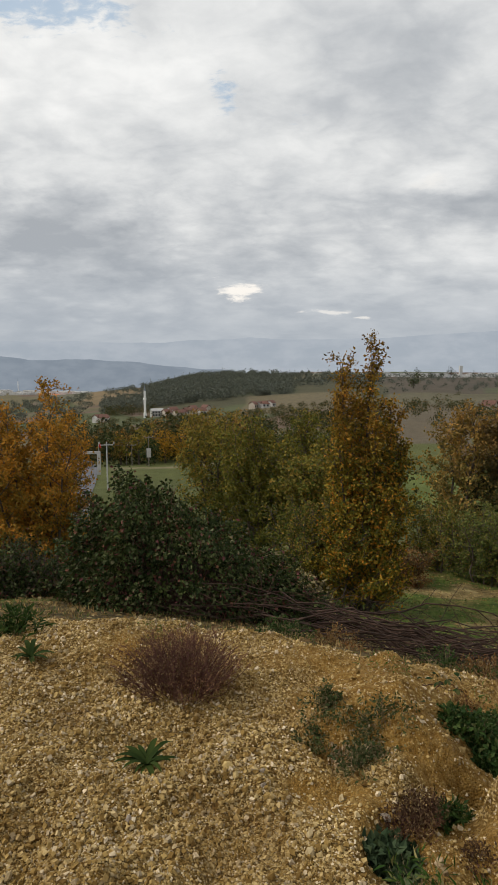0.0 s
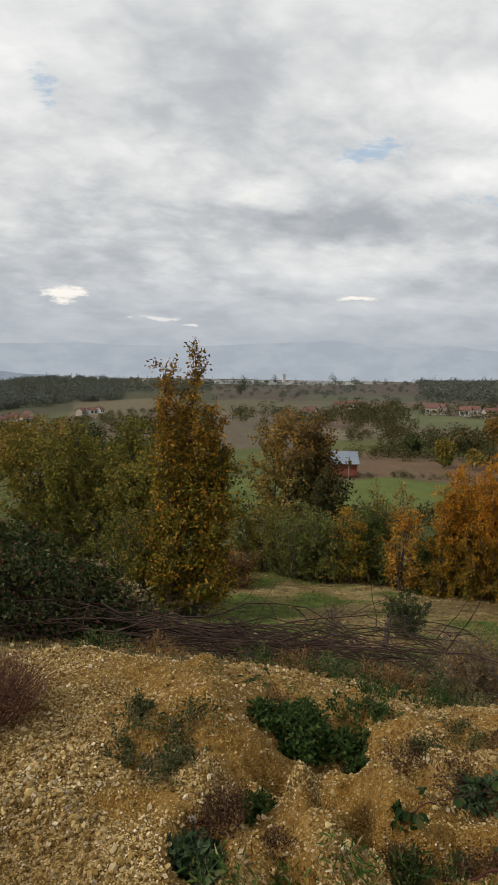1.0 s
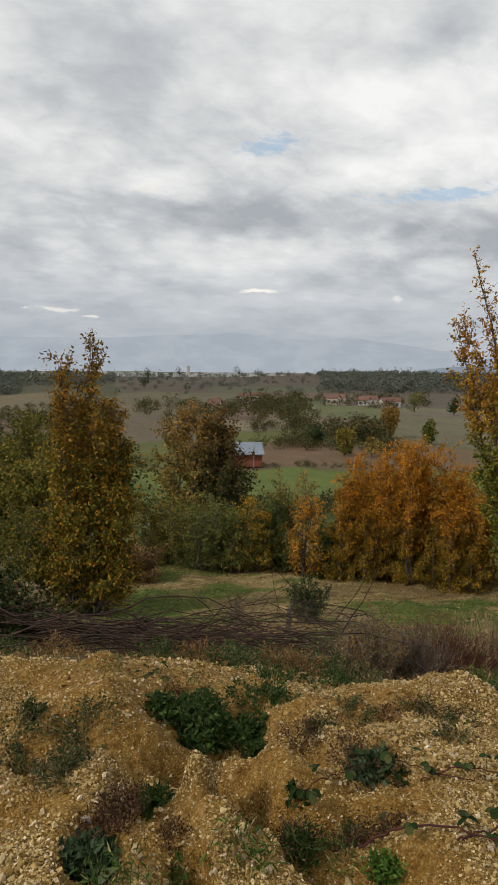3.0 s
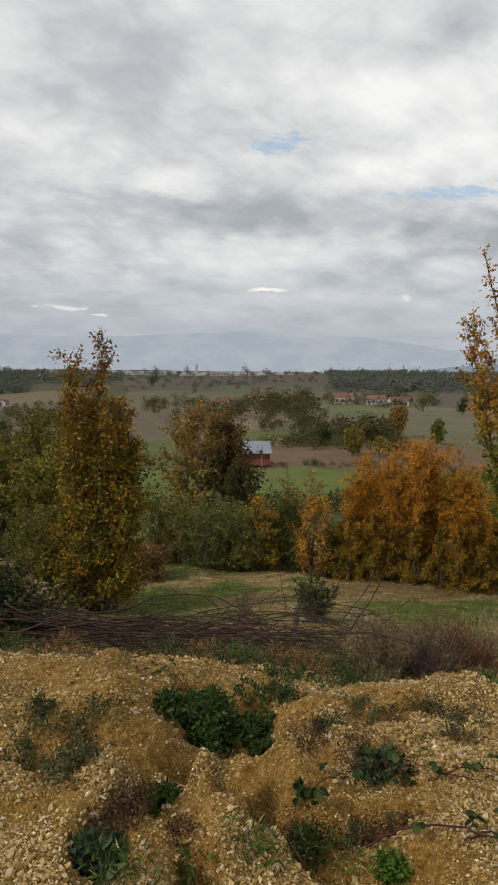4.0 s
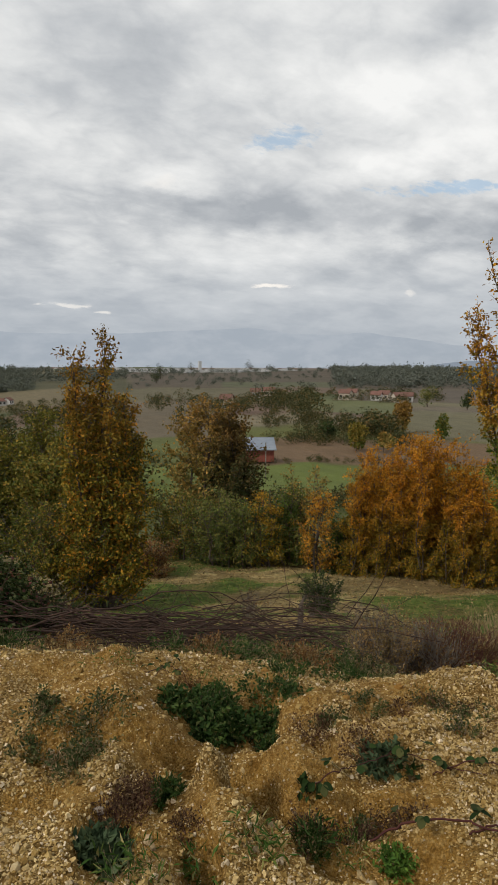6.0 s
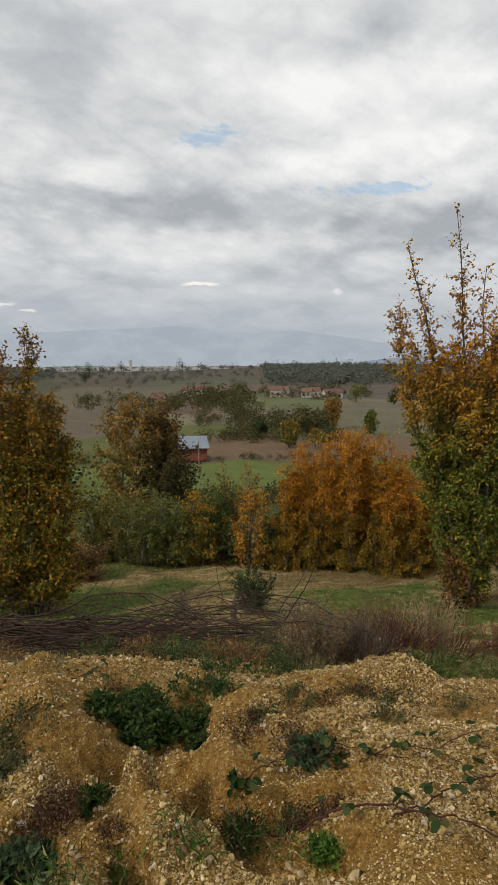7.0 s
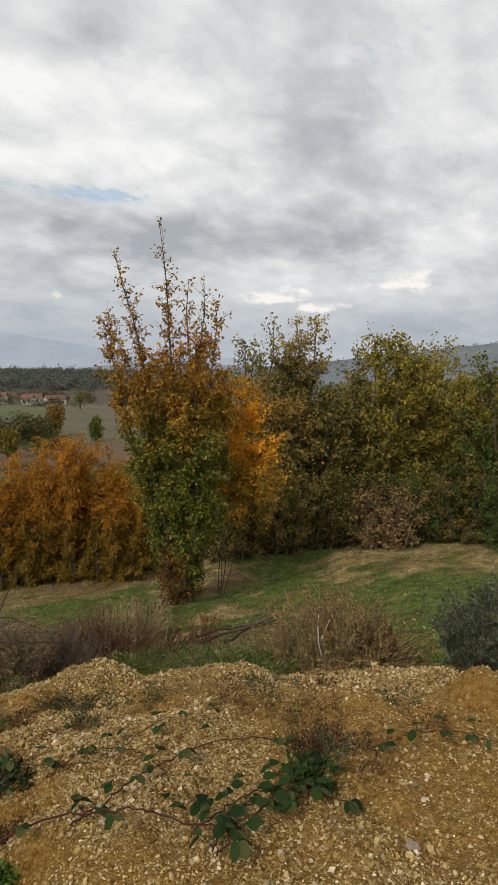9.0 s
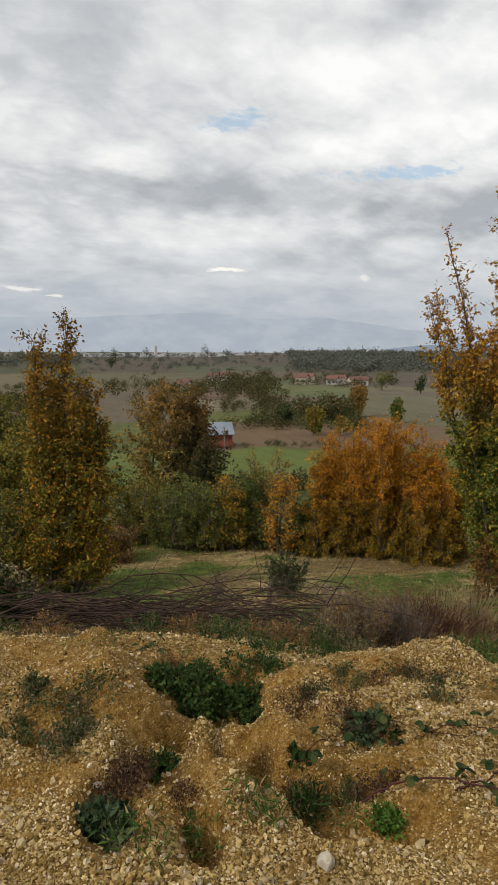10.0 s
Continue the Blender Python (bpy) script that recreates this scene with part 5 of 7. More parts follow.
for i, (at, tall, wide) in enumerate((((1.05, 3.02), 0.10, 0.12), ((1.18, 3.05), 0.16, 0.17), ((1.38, 3.26), 0.14, 0.15), ((1.20, 2.92), 0.13, 0.13), ((1.36, 3.11), 0.14, 0.15), ((1.42, 3.02), 0.10, 0.12), ((1.56, 3.13), 0.09, 0.13), ((1.30, 3.18), 0.16, 0.15))):
    weed(131 + i, at, None, tall, wide, L_WEED, "lush dark green weed clump in the hollow", 85, 0.030, None, 8, blade=0.55)
for i, (at, tall, wide) in enumerate((((1.69, 3.12), 0.09, 0.12), ((1.72, 3.36), 0.12, 0.17), ((1.85, 3.24), 0.09, 0.14), ((1.92, 3.5), 0.10, 0.16), ((2.40, 3.78), 0.09, 0.22), ((2.62, 3.72), 0.08, 0.20))):
    weed(431 + i, at, None, tall, wide, L_WEED, "green weeds in the gully below the rim", 34, 0.026)
weed(134, (1.55, 2.87), None, 0.10, 0.07, L_WEED, "dark green weed tuft on the cut bank", 40, 0.03)
for i, (at, tall, wide, mat) in enumerate((((0.37, 2.91), 0.10, 0.17, L_GREYWEED), ((0.44, 2.72), 0.05, 0.13, L_DEADWEED), ((0.57, 2.76), 0.11, 0.16, L_GREYWEED), ((0.66, 2.80), 0.11, 0.16, L_GREYWEED), ((0.47, 2.53), 0.10, 0.15, L_GREYWEED), ((0.40, 2.97), 0.12, 0.06, L_GREYWEED), ((0.31, 2.81), 0.06, 0.12, L_GREYWEED), ((0.53, 2.62), 0.05, 0.12, L_DEADWEED), ((0.56, 2.60), 0.07, 0.12, L_GREYWEED))):
    weed(441 + i, at, None, tall, wide, mat, "pale dead leaves between grey-green weeds" if mat == L_DEADWEED else "sprawling grey-green weed on clay", 44, 0.021, None, 6, blade=0.45)
weed(138, (1.87, 2.30), None, 0.09, 0.12, L_BLUEWEED, "dark blue-green leafy weed on the bank", 50, 0.036, blade=0.6)
weed(139, (0.84, 2.37), None, 0.08, 0.08, L_WEED, "small dark green weed beside the peak", 45, 0.032, blade=0.35)
tuft(140, (1.26, 1.87), None, 0.085, 0.075, "dense dark green grassy tuft among stones", 260, L_WEED)
weed(141, (0.50, 2.02), None, 0.09, 0.12, L_BLUEWEED, "blue-grey leafy weed with broad leaves", 110, 0.042, blade=0.7)
weed(142, (1.53, 1.69), None, 0.04, 0.08, L_BRIGHT, "bright green low weed among stones", 80, 0.022)
weed(143, (1.41, 2.21), None, 0.06, 0.08, L_CANELEAF, "dark bramble seedling in the gully", 6, 0.05, None, 3, blade=0.75)
weed(144, (1.97, 2.19), None, 0.05, 0.10, L_CANELEAF, "dark bramble leaves lying on gravel", 6, 0.05, None, 3, blade=0.7)
weed(145, (1.62, 2.08), None, 0.05, 0.07, L_GREYWEED, "small grey-green weed on wet clay", 40, 0.02)
weed(146, (2.23, 2.97), None, 0.05, 0.18, L_GREYWEED, "thin grey-green weed on the ridge", 60, 0.02)
weed(147, (1.91, 2.81), None, 0.04, 0.12, L_GREYWEED, "thin grey-green weed on the ridge", 40, 0.02)
weed(148, (2.80, 2.74), None, 0.04, 0.22, L_GREYWEED, "sparse dry weed on gravel", 60, 0.02)
scrub(149, (0.57, 2.18), None, 0.11, 0.10, L_WITHERED, M_CANE, "small withered reddish tuft on clay", 70, 0.014, 3, 0.6, "weed_clump", "weed")
scrub(150, (0.83, 2.03), None, 0.05, 0.11, L_WITHERED, M_CANE, "thin withered weed on clay", 50, 0.014, 3, 0.5, "weed_clump", "weed")
tuft(151, (1.41, 1.81), None, 0.06, 0.10, "thin grass tuft among stones", 90)
tuft(143, 17.8, 2.05, 0.09, 0.14, "thin grass tuft on clay", 90)
tuft(144, 24.0, 2.02, 0.08, 0.13, "thin grass tuft on clay", 80)
tuft(164, 14.5, 1.85, 0.08, 0.14, "thin grass tuft on clay", 80)
weed(145, -21.3, 4.55, 0.16, 0.26, L_WEED, "green thistle-like weed at the heap's rim", 60, 0.06, blade=0.25)
tuft(146, -8.5, 4.15, 0.05, 0.35, "sparse green grass patch on the rim", 150)
tuft(147, 12.8, 3.75, 0.06, 0.22, "sparse grass patch on the rim", 70)
tuft(148, 18.5, 3.85, 0.06, 0.28, "sparse grass patch on the rim", 80)
weed(152, 60.5, 3.2, 0.06, 0.30, L_GREYWEED, "sparse dry weed on gravel", 60, 0.02)
weed(153, 60.2, 2.55, 0.09, 0.13, L_WEED, "dark green seedling tuft on gravel", 50, 0.035)
tuft(155, 49.0, 4.9, 0.07, 0.5, "green grass strip behind the rim", 780)
tuft(156, 45.5, 4.9, 0.10, 0.35, "green grass strip behind the rim", 600)
tuft(170, 53.5, 4.8, 0.12, 0.45, "green grass strip behind the rim", 800)
tuft(174, 51.0, 5.1, 0.12, 0.5, "green grass strip behind the rim", 900)
tuft(175, 56.0, 5.2, 0.12, 0.45, "green grass strip behind the rim", 700)
for i, (az, r) in enumerate(((22.5, 4.55), (25.5, 4.8), (28.8, 4.7), (31.5, 4.9), (34.0, 4.75), (19.5, 4.7), (16.5, 4.8), (30.0, 5.3), (26.5, 5.4), (22.0, 5.3), (33.8, 5.5), (8.0, 5.2), (3.0, 5.2))):
    weed(181 + i, az, r, 0.16, 0.3, (L_WEED, L_GREYWEED, L_RUST)[i % 3], ("green weeds below the rim", "grey-green weeds below the rim", "dry rusty weeds below the rim")[i % 3], 80, 0.024)


for i, (az, r, tall, wide) in enumerate(((26.8, 2.45, 0.10, 0.16), (22.4, 2.52, 0.09, 0.12), (31.0, 2.42, 0.09, 0.15), (33.8, 2.30, 0.10, 0.13), (38.0, 2.45, 0.10, 0.16), (14.4, 2.30, 0.12, 0.13), (29.0, 2.22, 0.07, 0.12), (40.5, 2.55, 0.09, 0.14), (35.0, 2.95, 0.08, 0.2), (30.0, 3.3, 0.08, 0.2))):
    scrub(400 + i, az, r, tall, wide, L_WITHERED, M_CANE, "withered dark reddish weeds in a gully", 70, 0.016, 4, 0.5, "weed_clump", "weed")
scrub(425, 60.6, 2.95, 0.16, 0.2, L_WITHERED, M_CANE, "withered dark weed on gravel", 60, 0.018, 4, 0.6, "weed_clump", "weed")

# thin brown weeds over the gravel and along its rim
for i, (at, wide) in enumerate((((2.68, 2.99), 0.18), ((2.85, 2.73), 0.22), ((3.42, 2.17), 0.30), ((3.70, 2.15), 0.25), ((3.86, 1.71), 0.25), ((3.10, 1.77), 0.24), ((3.37, 1.73), 0.26), ((3.30, 1.50), 0.26), ((3.44, 1.35), 0.28), ((3.04, 2.41), 0.22), ((2.40, 2.90), 0.14), ((3.16, 1.95), 0.26), ((2.84, 1.03), 0.16), ((3.03, 1.00), 0.22), ((2.79, 0.83), 0.18), ((3.79, 1.16), 0.26), ((2.95, 1.22), 0.18), ((3.49, 0.84), 0.22), ((2.49, 2.44), 0.12), ((2.69, 2.98), 0.16), ((1.22, 3.45), 0.12))):
    weed(460 + i, at, None, 0.05 if i % 3 else 0.09, wide, (L_GREYWEED, L_WITHERED, L_RUST)[i % 3], ("sparse grey-green weed on gravel", "sparse brown weed on gravel", "withered rusty weed on gravel")[i % 3], 46, 0.018, M_CANE if i % 3 else M_GREYSTEM, 5)


def bramble_runner(seed, line, label, leaflets=7, radius=0.0045, leaf=0.05):
    """A bramble cane along a line of (azimuth, distance, lift), with leaves in threes."""
    rng = np.random.RandomState(seed)
    key = np.array([spot((x, y), None, h) for x, y, h in line])
    base = Vector(key[0])
    tt = np.linspace(0, len(key) - 1, len(key) * 7)
    p = np.stack([np.interp(tt, np.arange(len(key)), key[:, c]) for c in range(3)], 1)
    kern = np.hanning(9)[1:-1]
    kern /= kern.sum()
    pad = np.concatenate([np.repeat(p[:1], 3, 0), p, np.repeat(p[-1:], 3, 0)])
    p = np.stack([np.convolve(pad[:, c], kern, "valid") for c in range(3)], 1) + rng.normal(size=p.shape) * 0.004
    t = thing("bramble_cane", label, "bramble", base)
    b = Bag()
    b.tube(p - key[0], np.linspace(radius * 0.85, radius * 0.45, len(p)), 6)
    part("cane", b.mesh("cane", [M_CANE], True), t)
    for i in range(leaflets):
        u = (i + rng.uniform(0.2, 0.8)) / leaflets
        o, d = along(p - key[0], np.array([u]))
        side = unit(np.cross(d[0], [0, 0, 1])) * (1 if i % 2 else -1)
        tip = o[0] + side * rng.uniform(0.03, 0.06) + np.array([0, 0, rng.uniform(0.015, 0.05)])
        lb = Bag()
        lb.tube(np.stack([o[0], tip]), np.array([0.0015, 0.001]), 4)
        for turn in ((-1.1, 0.0, 1.1) if i % 3 else (-0.9, 0.6)):
            w = side * math.cos(turn) + unit(d[0]) * math.sin(turn)
            w = unit(w + np.array([0, 0, rng.uniform(-0.45, 0.05)]))
            s = unit(np.cross(w, [0, 0, 1.0]) + rng.normal(size=3) * 0.25)
            L = leaf * rng.uniform(0.5, 0.85)
            f = np.cross(s, w)
            ts, ws = np.array([0, 0.18, 0.42, 0.7, 0.9, 1.0]), np.array([0.06, 0.56, 0.84, 0.80, 0.46, 0.0]) * 0.5
            mid = tip + w * (ts * L)[:, None] - np.array([0, 0, 1.0]) * (ts ** 2 * L * 0.2)[:, None]
            v = np.concatenate([mid + s * (ws * L)[:, None] + f * (ws * L * 0.25)[:, None], mid, mid - s * (ws * L)[:, None] + f * (ws * L * 0.25)[:, None]])
            q = [(k, k + 1, 7 + k, 6 + k) for k in range(5)] + [(6 + k, 7 + k, 13 + k, 12 + k) for k in range(5)]
            lb.add(v, np.array(q))
        part("leaf", lb.mesh("leaf", [L_CANELEAF], True), t)


bramble_runner(161, [(1.46, 1.79, 0.02), (1.62, 1.72, 0.05), (1.73, 1.61, 0.06), (1.82, 1.48, 0.06), (1.90, 1.33, 0.06), (1.97, 1.17, 0.06), (2.07, 1.04, 0.03)], "red bramble cane with dark leaves across gravel", 6, 0.0055, 0.063)
bramble_runner(162, [(1.74, 1.58, 0.02), (1.86, 1.53, 0.05), (2.01, 1.59, 0.06), (2.16, 1.60, 0.06), (2.32, 1.59, 0.06), (2.53, 1.49, 0.06), (2.75, 1.33, 0.04), (2.95, 1.25, 0.02)], "red bramble cane with dark leaves across gravel", 9, 0.0045, 0.063)
bramble_runner(163, [(2.01, 2.09, 0.02), (2.12, 1.98, 0.06), (2.25, 1.88, 0.07), (2.30, 1.75, 0.07), (2.24, 1.58, 0.07), (2.14, 1.40, 0.06), (2.08, 1.30, 0.02)], "arching thin bramble shoot over gravel", 8, 0.0035, 0.056)
bramble_runner(164, [(2.30, 1.90, 0.02), (2.45, 1.85, 0.07), (2.62, 1.78, 0.08), (2.78, 1.62, 0.02)], "thin bramble cane with small leaves on gravel", 5, 0.003, 0.052)
bramble_runner(165, [(3.02, 0.98, 0.02), (3.14, 0.90, 0.06), (3.27, 0.82, 0.07), (3.42, 0.70, 0.07), (3.48, 0.56, 0.06), (3.55, 0.40, 0.02)], "bramble cane with bright leaves across clay", 11, 0.0035, 0.063)
bramble_runner(166, [(1.88, 0.98, 0.02), (2.03, 0.97, 0.06), (2.26, 1.01, 0.07), (2.44, 1.02, 0.07), (2.58, 0.96, 0.03)], "bramble shoot with broad dark leaves", 13, 0.004, 0.074)
bramble_runner(167, [(1.89, 1.00, 0.02), (2.10, 1.08, 0.07), (2.21, 0.99, 0.08), (2.40, 0.93, 0.08), (2.52, 0.80, 0.04)], "bramble shoot with broad dark leaves", 12, 0.004, 0.074)
bramble_runner(168, [(1.98, 1.16, 0.02), (2.12, 1.14, 0.07), (2.34, 1.12, 0.08), (2.62, 0.98, 0.04)], "bramble shoot with broad dark leaves", 11, 0.004, 0.070)
bramble_runner(171, [(1.36, 2.21, 0.02), (1.52, 2.18, 0.08), (1.69, 2.24, 0.08), (1.94, 2.24, 0.07), (2.05, 2.06, 0.05), (2.17, 1.90, 0.02)], "thin red bramble cane on the bank", 9, 0.0035, 0.056)
bramble_runner(172, [(1.02, 3.30, 0.02), (1.08, 3.28, 0.12), (1.16, 3.22, 0.14), (1.24, 3.10, 0.05)], "bramble shoot above the weed clump", 5, 0.003, 0.044)
bramble_runner(173, [(0.98, 3.42, 0.02), (1.10, 3.45, 0.05), (1.20, 3.48, 0.02)], "withered bramble shoot with russet leaves", 4, 0.003, 0.044)


# ---- grass on the turf ----
def grass(name, label, count, a0, a1, r0, r1, size, seed, mat, where=1.0):
    rng = np.random.RandomState(seed)
    az = rng.uniform(a0, a1, count)
    r = np.sqrt(rng.uniform(r0 * r0, r1 * r1, count))
    x, y = r * np.sin(np.radians(az)), r * np.cos(np.radians(az))
    green = 0.50 + 0.8 * fbm(x * 0.35 + 3, y * 0.8, 51, 4) + 0.9 * fbm(x * 1.1, y * 1.9, 57, 4) + 0.35 * smooth(50, 60, az) - 0.3 * smooth(13.5, 15, r) * smooth(24, 30, az)
    keep = (where * (green - 0.5 + 0.3 * rng.normal(size=count)) > 0) & (r > rim_at(az) + 0.35 + 1.2 * smooth(-3, -6, az) * smooth(-16, -13, az))
    x, y = x[keep], y[keep]
    z = height(x, y) - 0.01
    b = Bag()
    m = len(x)
    b.leaves(np.stack([x, y, z], 1), rng.normal(size=(m, 3)) * 0.45 + np.array([0, 0, 1.0]), rng.uniform(0.5, 1.3, m) * size, rng, 0.10, 0.1)
    thing(name, label, "grass", kind="stuff", data=b.mesh(name, [mat]))


L_STRAW = leafy("straw blades", [(0, (0.150, 0.098, 0.040)), (0.5, (0.300, 0.207, 0.086)), (1, (0.525, 0.403, 0.184))])
grass("grass", "short green turf with straw between", 90000, -24, 82, 4.8, 18, 0.05, 171, L_GRASS)
grass("dry_grass", "thin dry straw on the turf", 70000, -24, 82, 4.6, 17, 0.055, 172, L_STRAW, -1.0)


def fallen_leaves():
    rng = np.random.RandomState(173)
    m = 16000
    az, r = rng.uniform(-24, 82, m), np.sqrt(rng.uniform(4.5 ** 2, 16.5 ** 2, m))
    keep = (r > rim_at(az) + 0.1) & (rng.rand(m) < 0.25 + 0.75 * smooth(10, 6, r) + 0.5 * smooth(14, 16, r))
    az, r = az[keep], r[keep]
    m = len(az)
    x, y = r * np.sin(np.radians(az)), r * np.cos(np.radians(az))
    b = Bag()
    w = rng.normal(size=(m, 3)) * np.array([1, 1, 0.15])
    b.leaves(np.stack([x, y, height(x, y) + 0.015], 1), w, rng.uniform(0.04, 0.085, m), rng, 0.6, 0.85)
    thing("fallen_leaves", "brown and straw fallen leaves on the turf", "leaves", kind="stuff", data=b.mesh("fallen_leaves", [L_LITTER]))


L_LITTER = leafy("fallen leaves", [(0, (0.07, 0.045, 0.02)), (0.5, (0.16, 0.10, 0.045)), (0.85, (0.28, 0.20, 0.09)), (1, (0.40, 0.33, 0.18))])
fallen_leaves()


# ---- middle distance ----
M_BRICKRED = plain("red shed wall", (0.17, 0.045, 0.03), (0.24, 0.075, 0.05), 3.0)
M_TIN = plain("tin roof", (0.13, 0.155, 0.19), (0.20, 0.225, 0.26), 1.2, 0.6, 0.1, 0.05, (1, 8, 1))
M_WHITE = plain("white render", (0.40, 0.39, 0.37), (0.52, 0.51, 0.49), 1.5)
M_CREAM = plain("cream render", (0.36, 0.31, 0.25), (0.46, 0.41, 0.34), 1.5)
M_TILE = plain("roof tiles", (0.116, 0.056, 0.041), (0.165, 0.086, 0.065), 2.0, 0.85)
M_WINDOW = plain("window dark", (0.03, 0.035, 0.04), (0.06, 0.065, 0.07), 1.0, 0.25)
M_CONCRETE = plain("concrete pole", (0.36, 0.36, 0.35), (0.48, 0.47, 0.45), 2.0)
M_POLEWOOD = plain("wooden pole", (0.13, 0.11, 0.09), (0.22, 0.19, 0.16), 3.0)
M_ROAD = plain("road surface", (0.10, 0.10, 0.105), (0.15, 0.15, 0.155), 0.6)
M_WIRE = plain("wire", (0.05, 0.05, 0.05), (0.08, 0.08, 0.08), 1.0)
M_FLAG = plain("red cloth", (0.45, 0.02, 0.025), (0.55, 0.03, 0.03), 4.0)


def gable(bag, lo, hi, ridge, over=0.3):
    x0, y0, z0 = lo[0] - over, lo[1] - over, lo[2]
    x1, y1 = hi[0] + over, hi[1] + over
    ym, th = (y0 + y1) / 2, 0.15
    v = []
    for dz in (0, th):
        v += [(x0, y0, z0 + dz), (x1, y0, z0 + dz), (x1, ym, z0 + ridge + dz), (x0, ym, z0 + ridge + dz), (x1, y1, z0 + dz), (x0, y1, z0 + dz)]
    f = [(0, 1, 2, 3), (3, 2, 4, 5), (6, 9, 8, 7), (9, 11, 10, 8), (0, 6, 7, 1), (5, 4, 10, 11), (0, 3, 9, 6), (3, 5, 11, 9), (1, 7, 8, 2), (2, 8, 10, 4)]
    bag.add(v, np.array(f))


def house(az, r, wide, deep, tall, ridge, wall, roof, label, turn=0.0, windows=3, name="house", group="", storeys=1):
    t = thing(name, label, "house", spot(az, r, -0.3), group, turn=radians(-az) + turn)
    part("wall", boxmesh("wall", (-wide / 2, -deep / 2, 0), (wide / 2, deep / 2, tall + 0.3), wall), t)
    b = Bag()
    gable(b, (-wide / 2, -deep / 2, tall + 0.3), (wide / 2, deep / 2, 0), ridge)
    part("roof", b.mesh("roof", [roof]), t)
    zt = tall + 0.3
    for x in (-wide / 2 + 0.1, wide / 2 - 0.1):
        g = Bag()
        v = [(x + d, y, z) for d in (-0.08, 0.08) for y, z in ((-deep / 2, zt), (deep / 2, zt), (0, zt + ridge * 0.9))]
        g.add(v, np.array([(0, 1, 2), (3, 5, 4)]), np.array([(0, 3, 4, 1), (1, 4, 5, 2), (2, 5, 3, 0)]))
        part("gable", g.mesh("gable", [wall]), t)
    for s in range(storeys):
        for i in range(windows):
            x = -wide / 2 + wide * (i + 0.5) / windows
            z = 0.3 + tall * (s + 0.38) / storeys
            part("window", boxmesh("window", (x - 0.5, -deep / 2 - 0.05, z), (x + 0.5, -deep / 2 + 0.05, z + 1.1), M_WINDOW), t)
    return t


def shed():
    t = thing("shed", "red-walled farm shed with a pale tin roof", "shed", spot(23.1, 96, 0.3), turn=radians(-20))
    part("wall", boxmesh("wall", (-3.3, -2, 0), (3.3, 2, 1.9), M_BRICKRED), t)
    b = Bag()
    v = [(-3.6, -2.5, 1.85), (3.6, -2.5, 1.85), (3.6, 2.4, 3.1), (-3.6, 2.4, 3.1)]
    v += [(x, y, z + 0.12) for x, y, z in v]
    b.add(v, np.array([(0, 3, 2, 1), (4, 5, 6, 7), (0, 1, 5, 4), (1, 2, 6, 5), (2, 3, 7, 6), (3, 0, 4, 7)]))
    part("roof", b.mesh("roof", [M_TIN]), t, "pale blue-grey tin roof")
    part("back_wall", boxmesh("back_wall", (-3.3, 1.8, 1.85), (3.3, 2.0, 2.95), M_BRICKRED), t)


def pole(az, r, tall, label, arms=1, mat=None, sign=False):
    t = thing("utility_pole", label, "utility pole", spot(az, r, -0.3), "utility poles", turn=radians(-az))
    b = Bag()
    b.tube([(0, 0, 0), (0, 0, tall * 0.5), (0, 0, tall)], np.array([0.08, 0.07, 0.06]), 8)
    part("post", b.mesh("post", [mat or M_POLEWOOD], True), t)
    for i in range(arms):
        z = tall - 0.35 - 0.6 * i
        part("crossarm", boxmesh("crossarm", (-0.6, -0.04, z), (0.6, 0.04, z + 0.08), mat or M_POLEWOOD), t)
        for x in (-0.7, 0, 0.7):
            part("insulator", boxmesh("insulator", (x - 0.05, -0.05, z + 0.12), (x + 0.05, 0.05, z + 0.32), M_WHITE), t)
    if sign:
        part("sign", boxmesh("sign", (-0.35, -0.2, tall * 0.35), (0.35, -0.12, tall * 0.62), M_WHITE), t, "white board on the pole")
    return t


shed()
pole(24.4, 72, 4.6, "slim pole in the green field", 0, M_POLEWOOD)
pole(-12.8, 62, 5.0, "slim concrete pole beside the road", 1, M_CONCRETE)
pole(-9.1, 104, 5.5, "pole with a white board beside the lane", 1, M_POLEWOOD, True)
pole(-11.1, 118, 4.8, "wooden pole beside the road", 1)
pole(-10.6, 112, 4.2, "wooden pole beside the road", 1)
pole(-6.8, 130, 5.0, "wooden pole before the trees", 1)


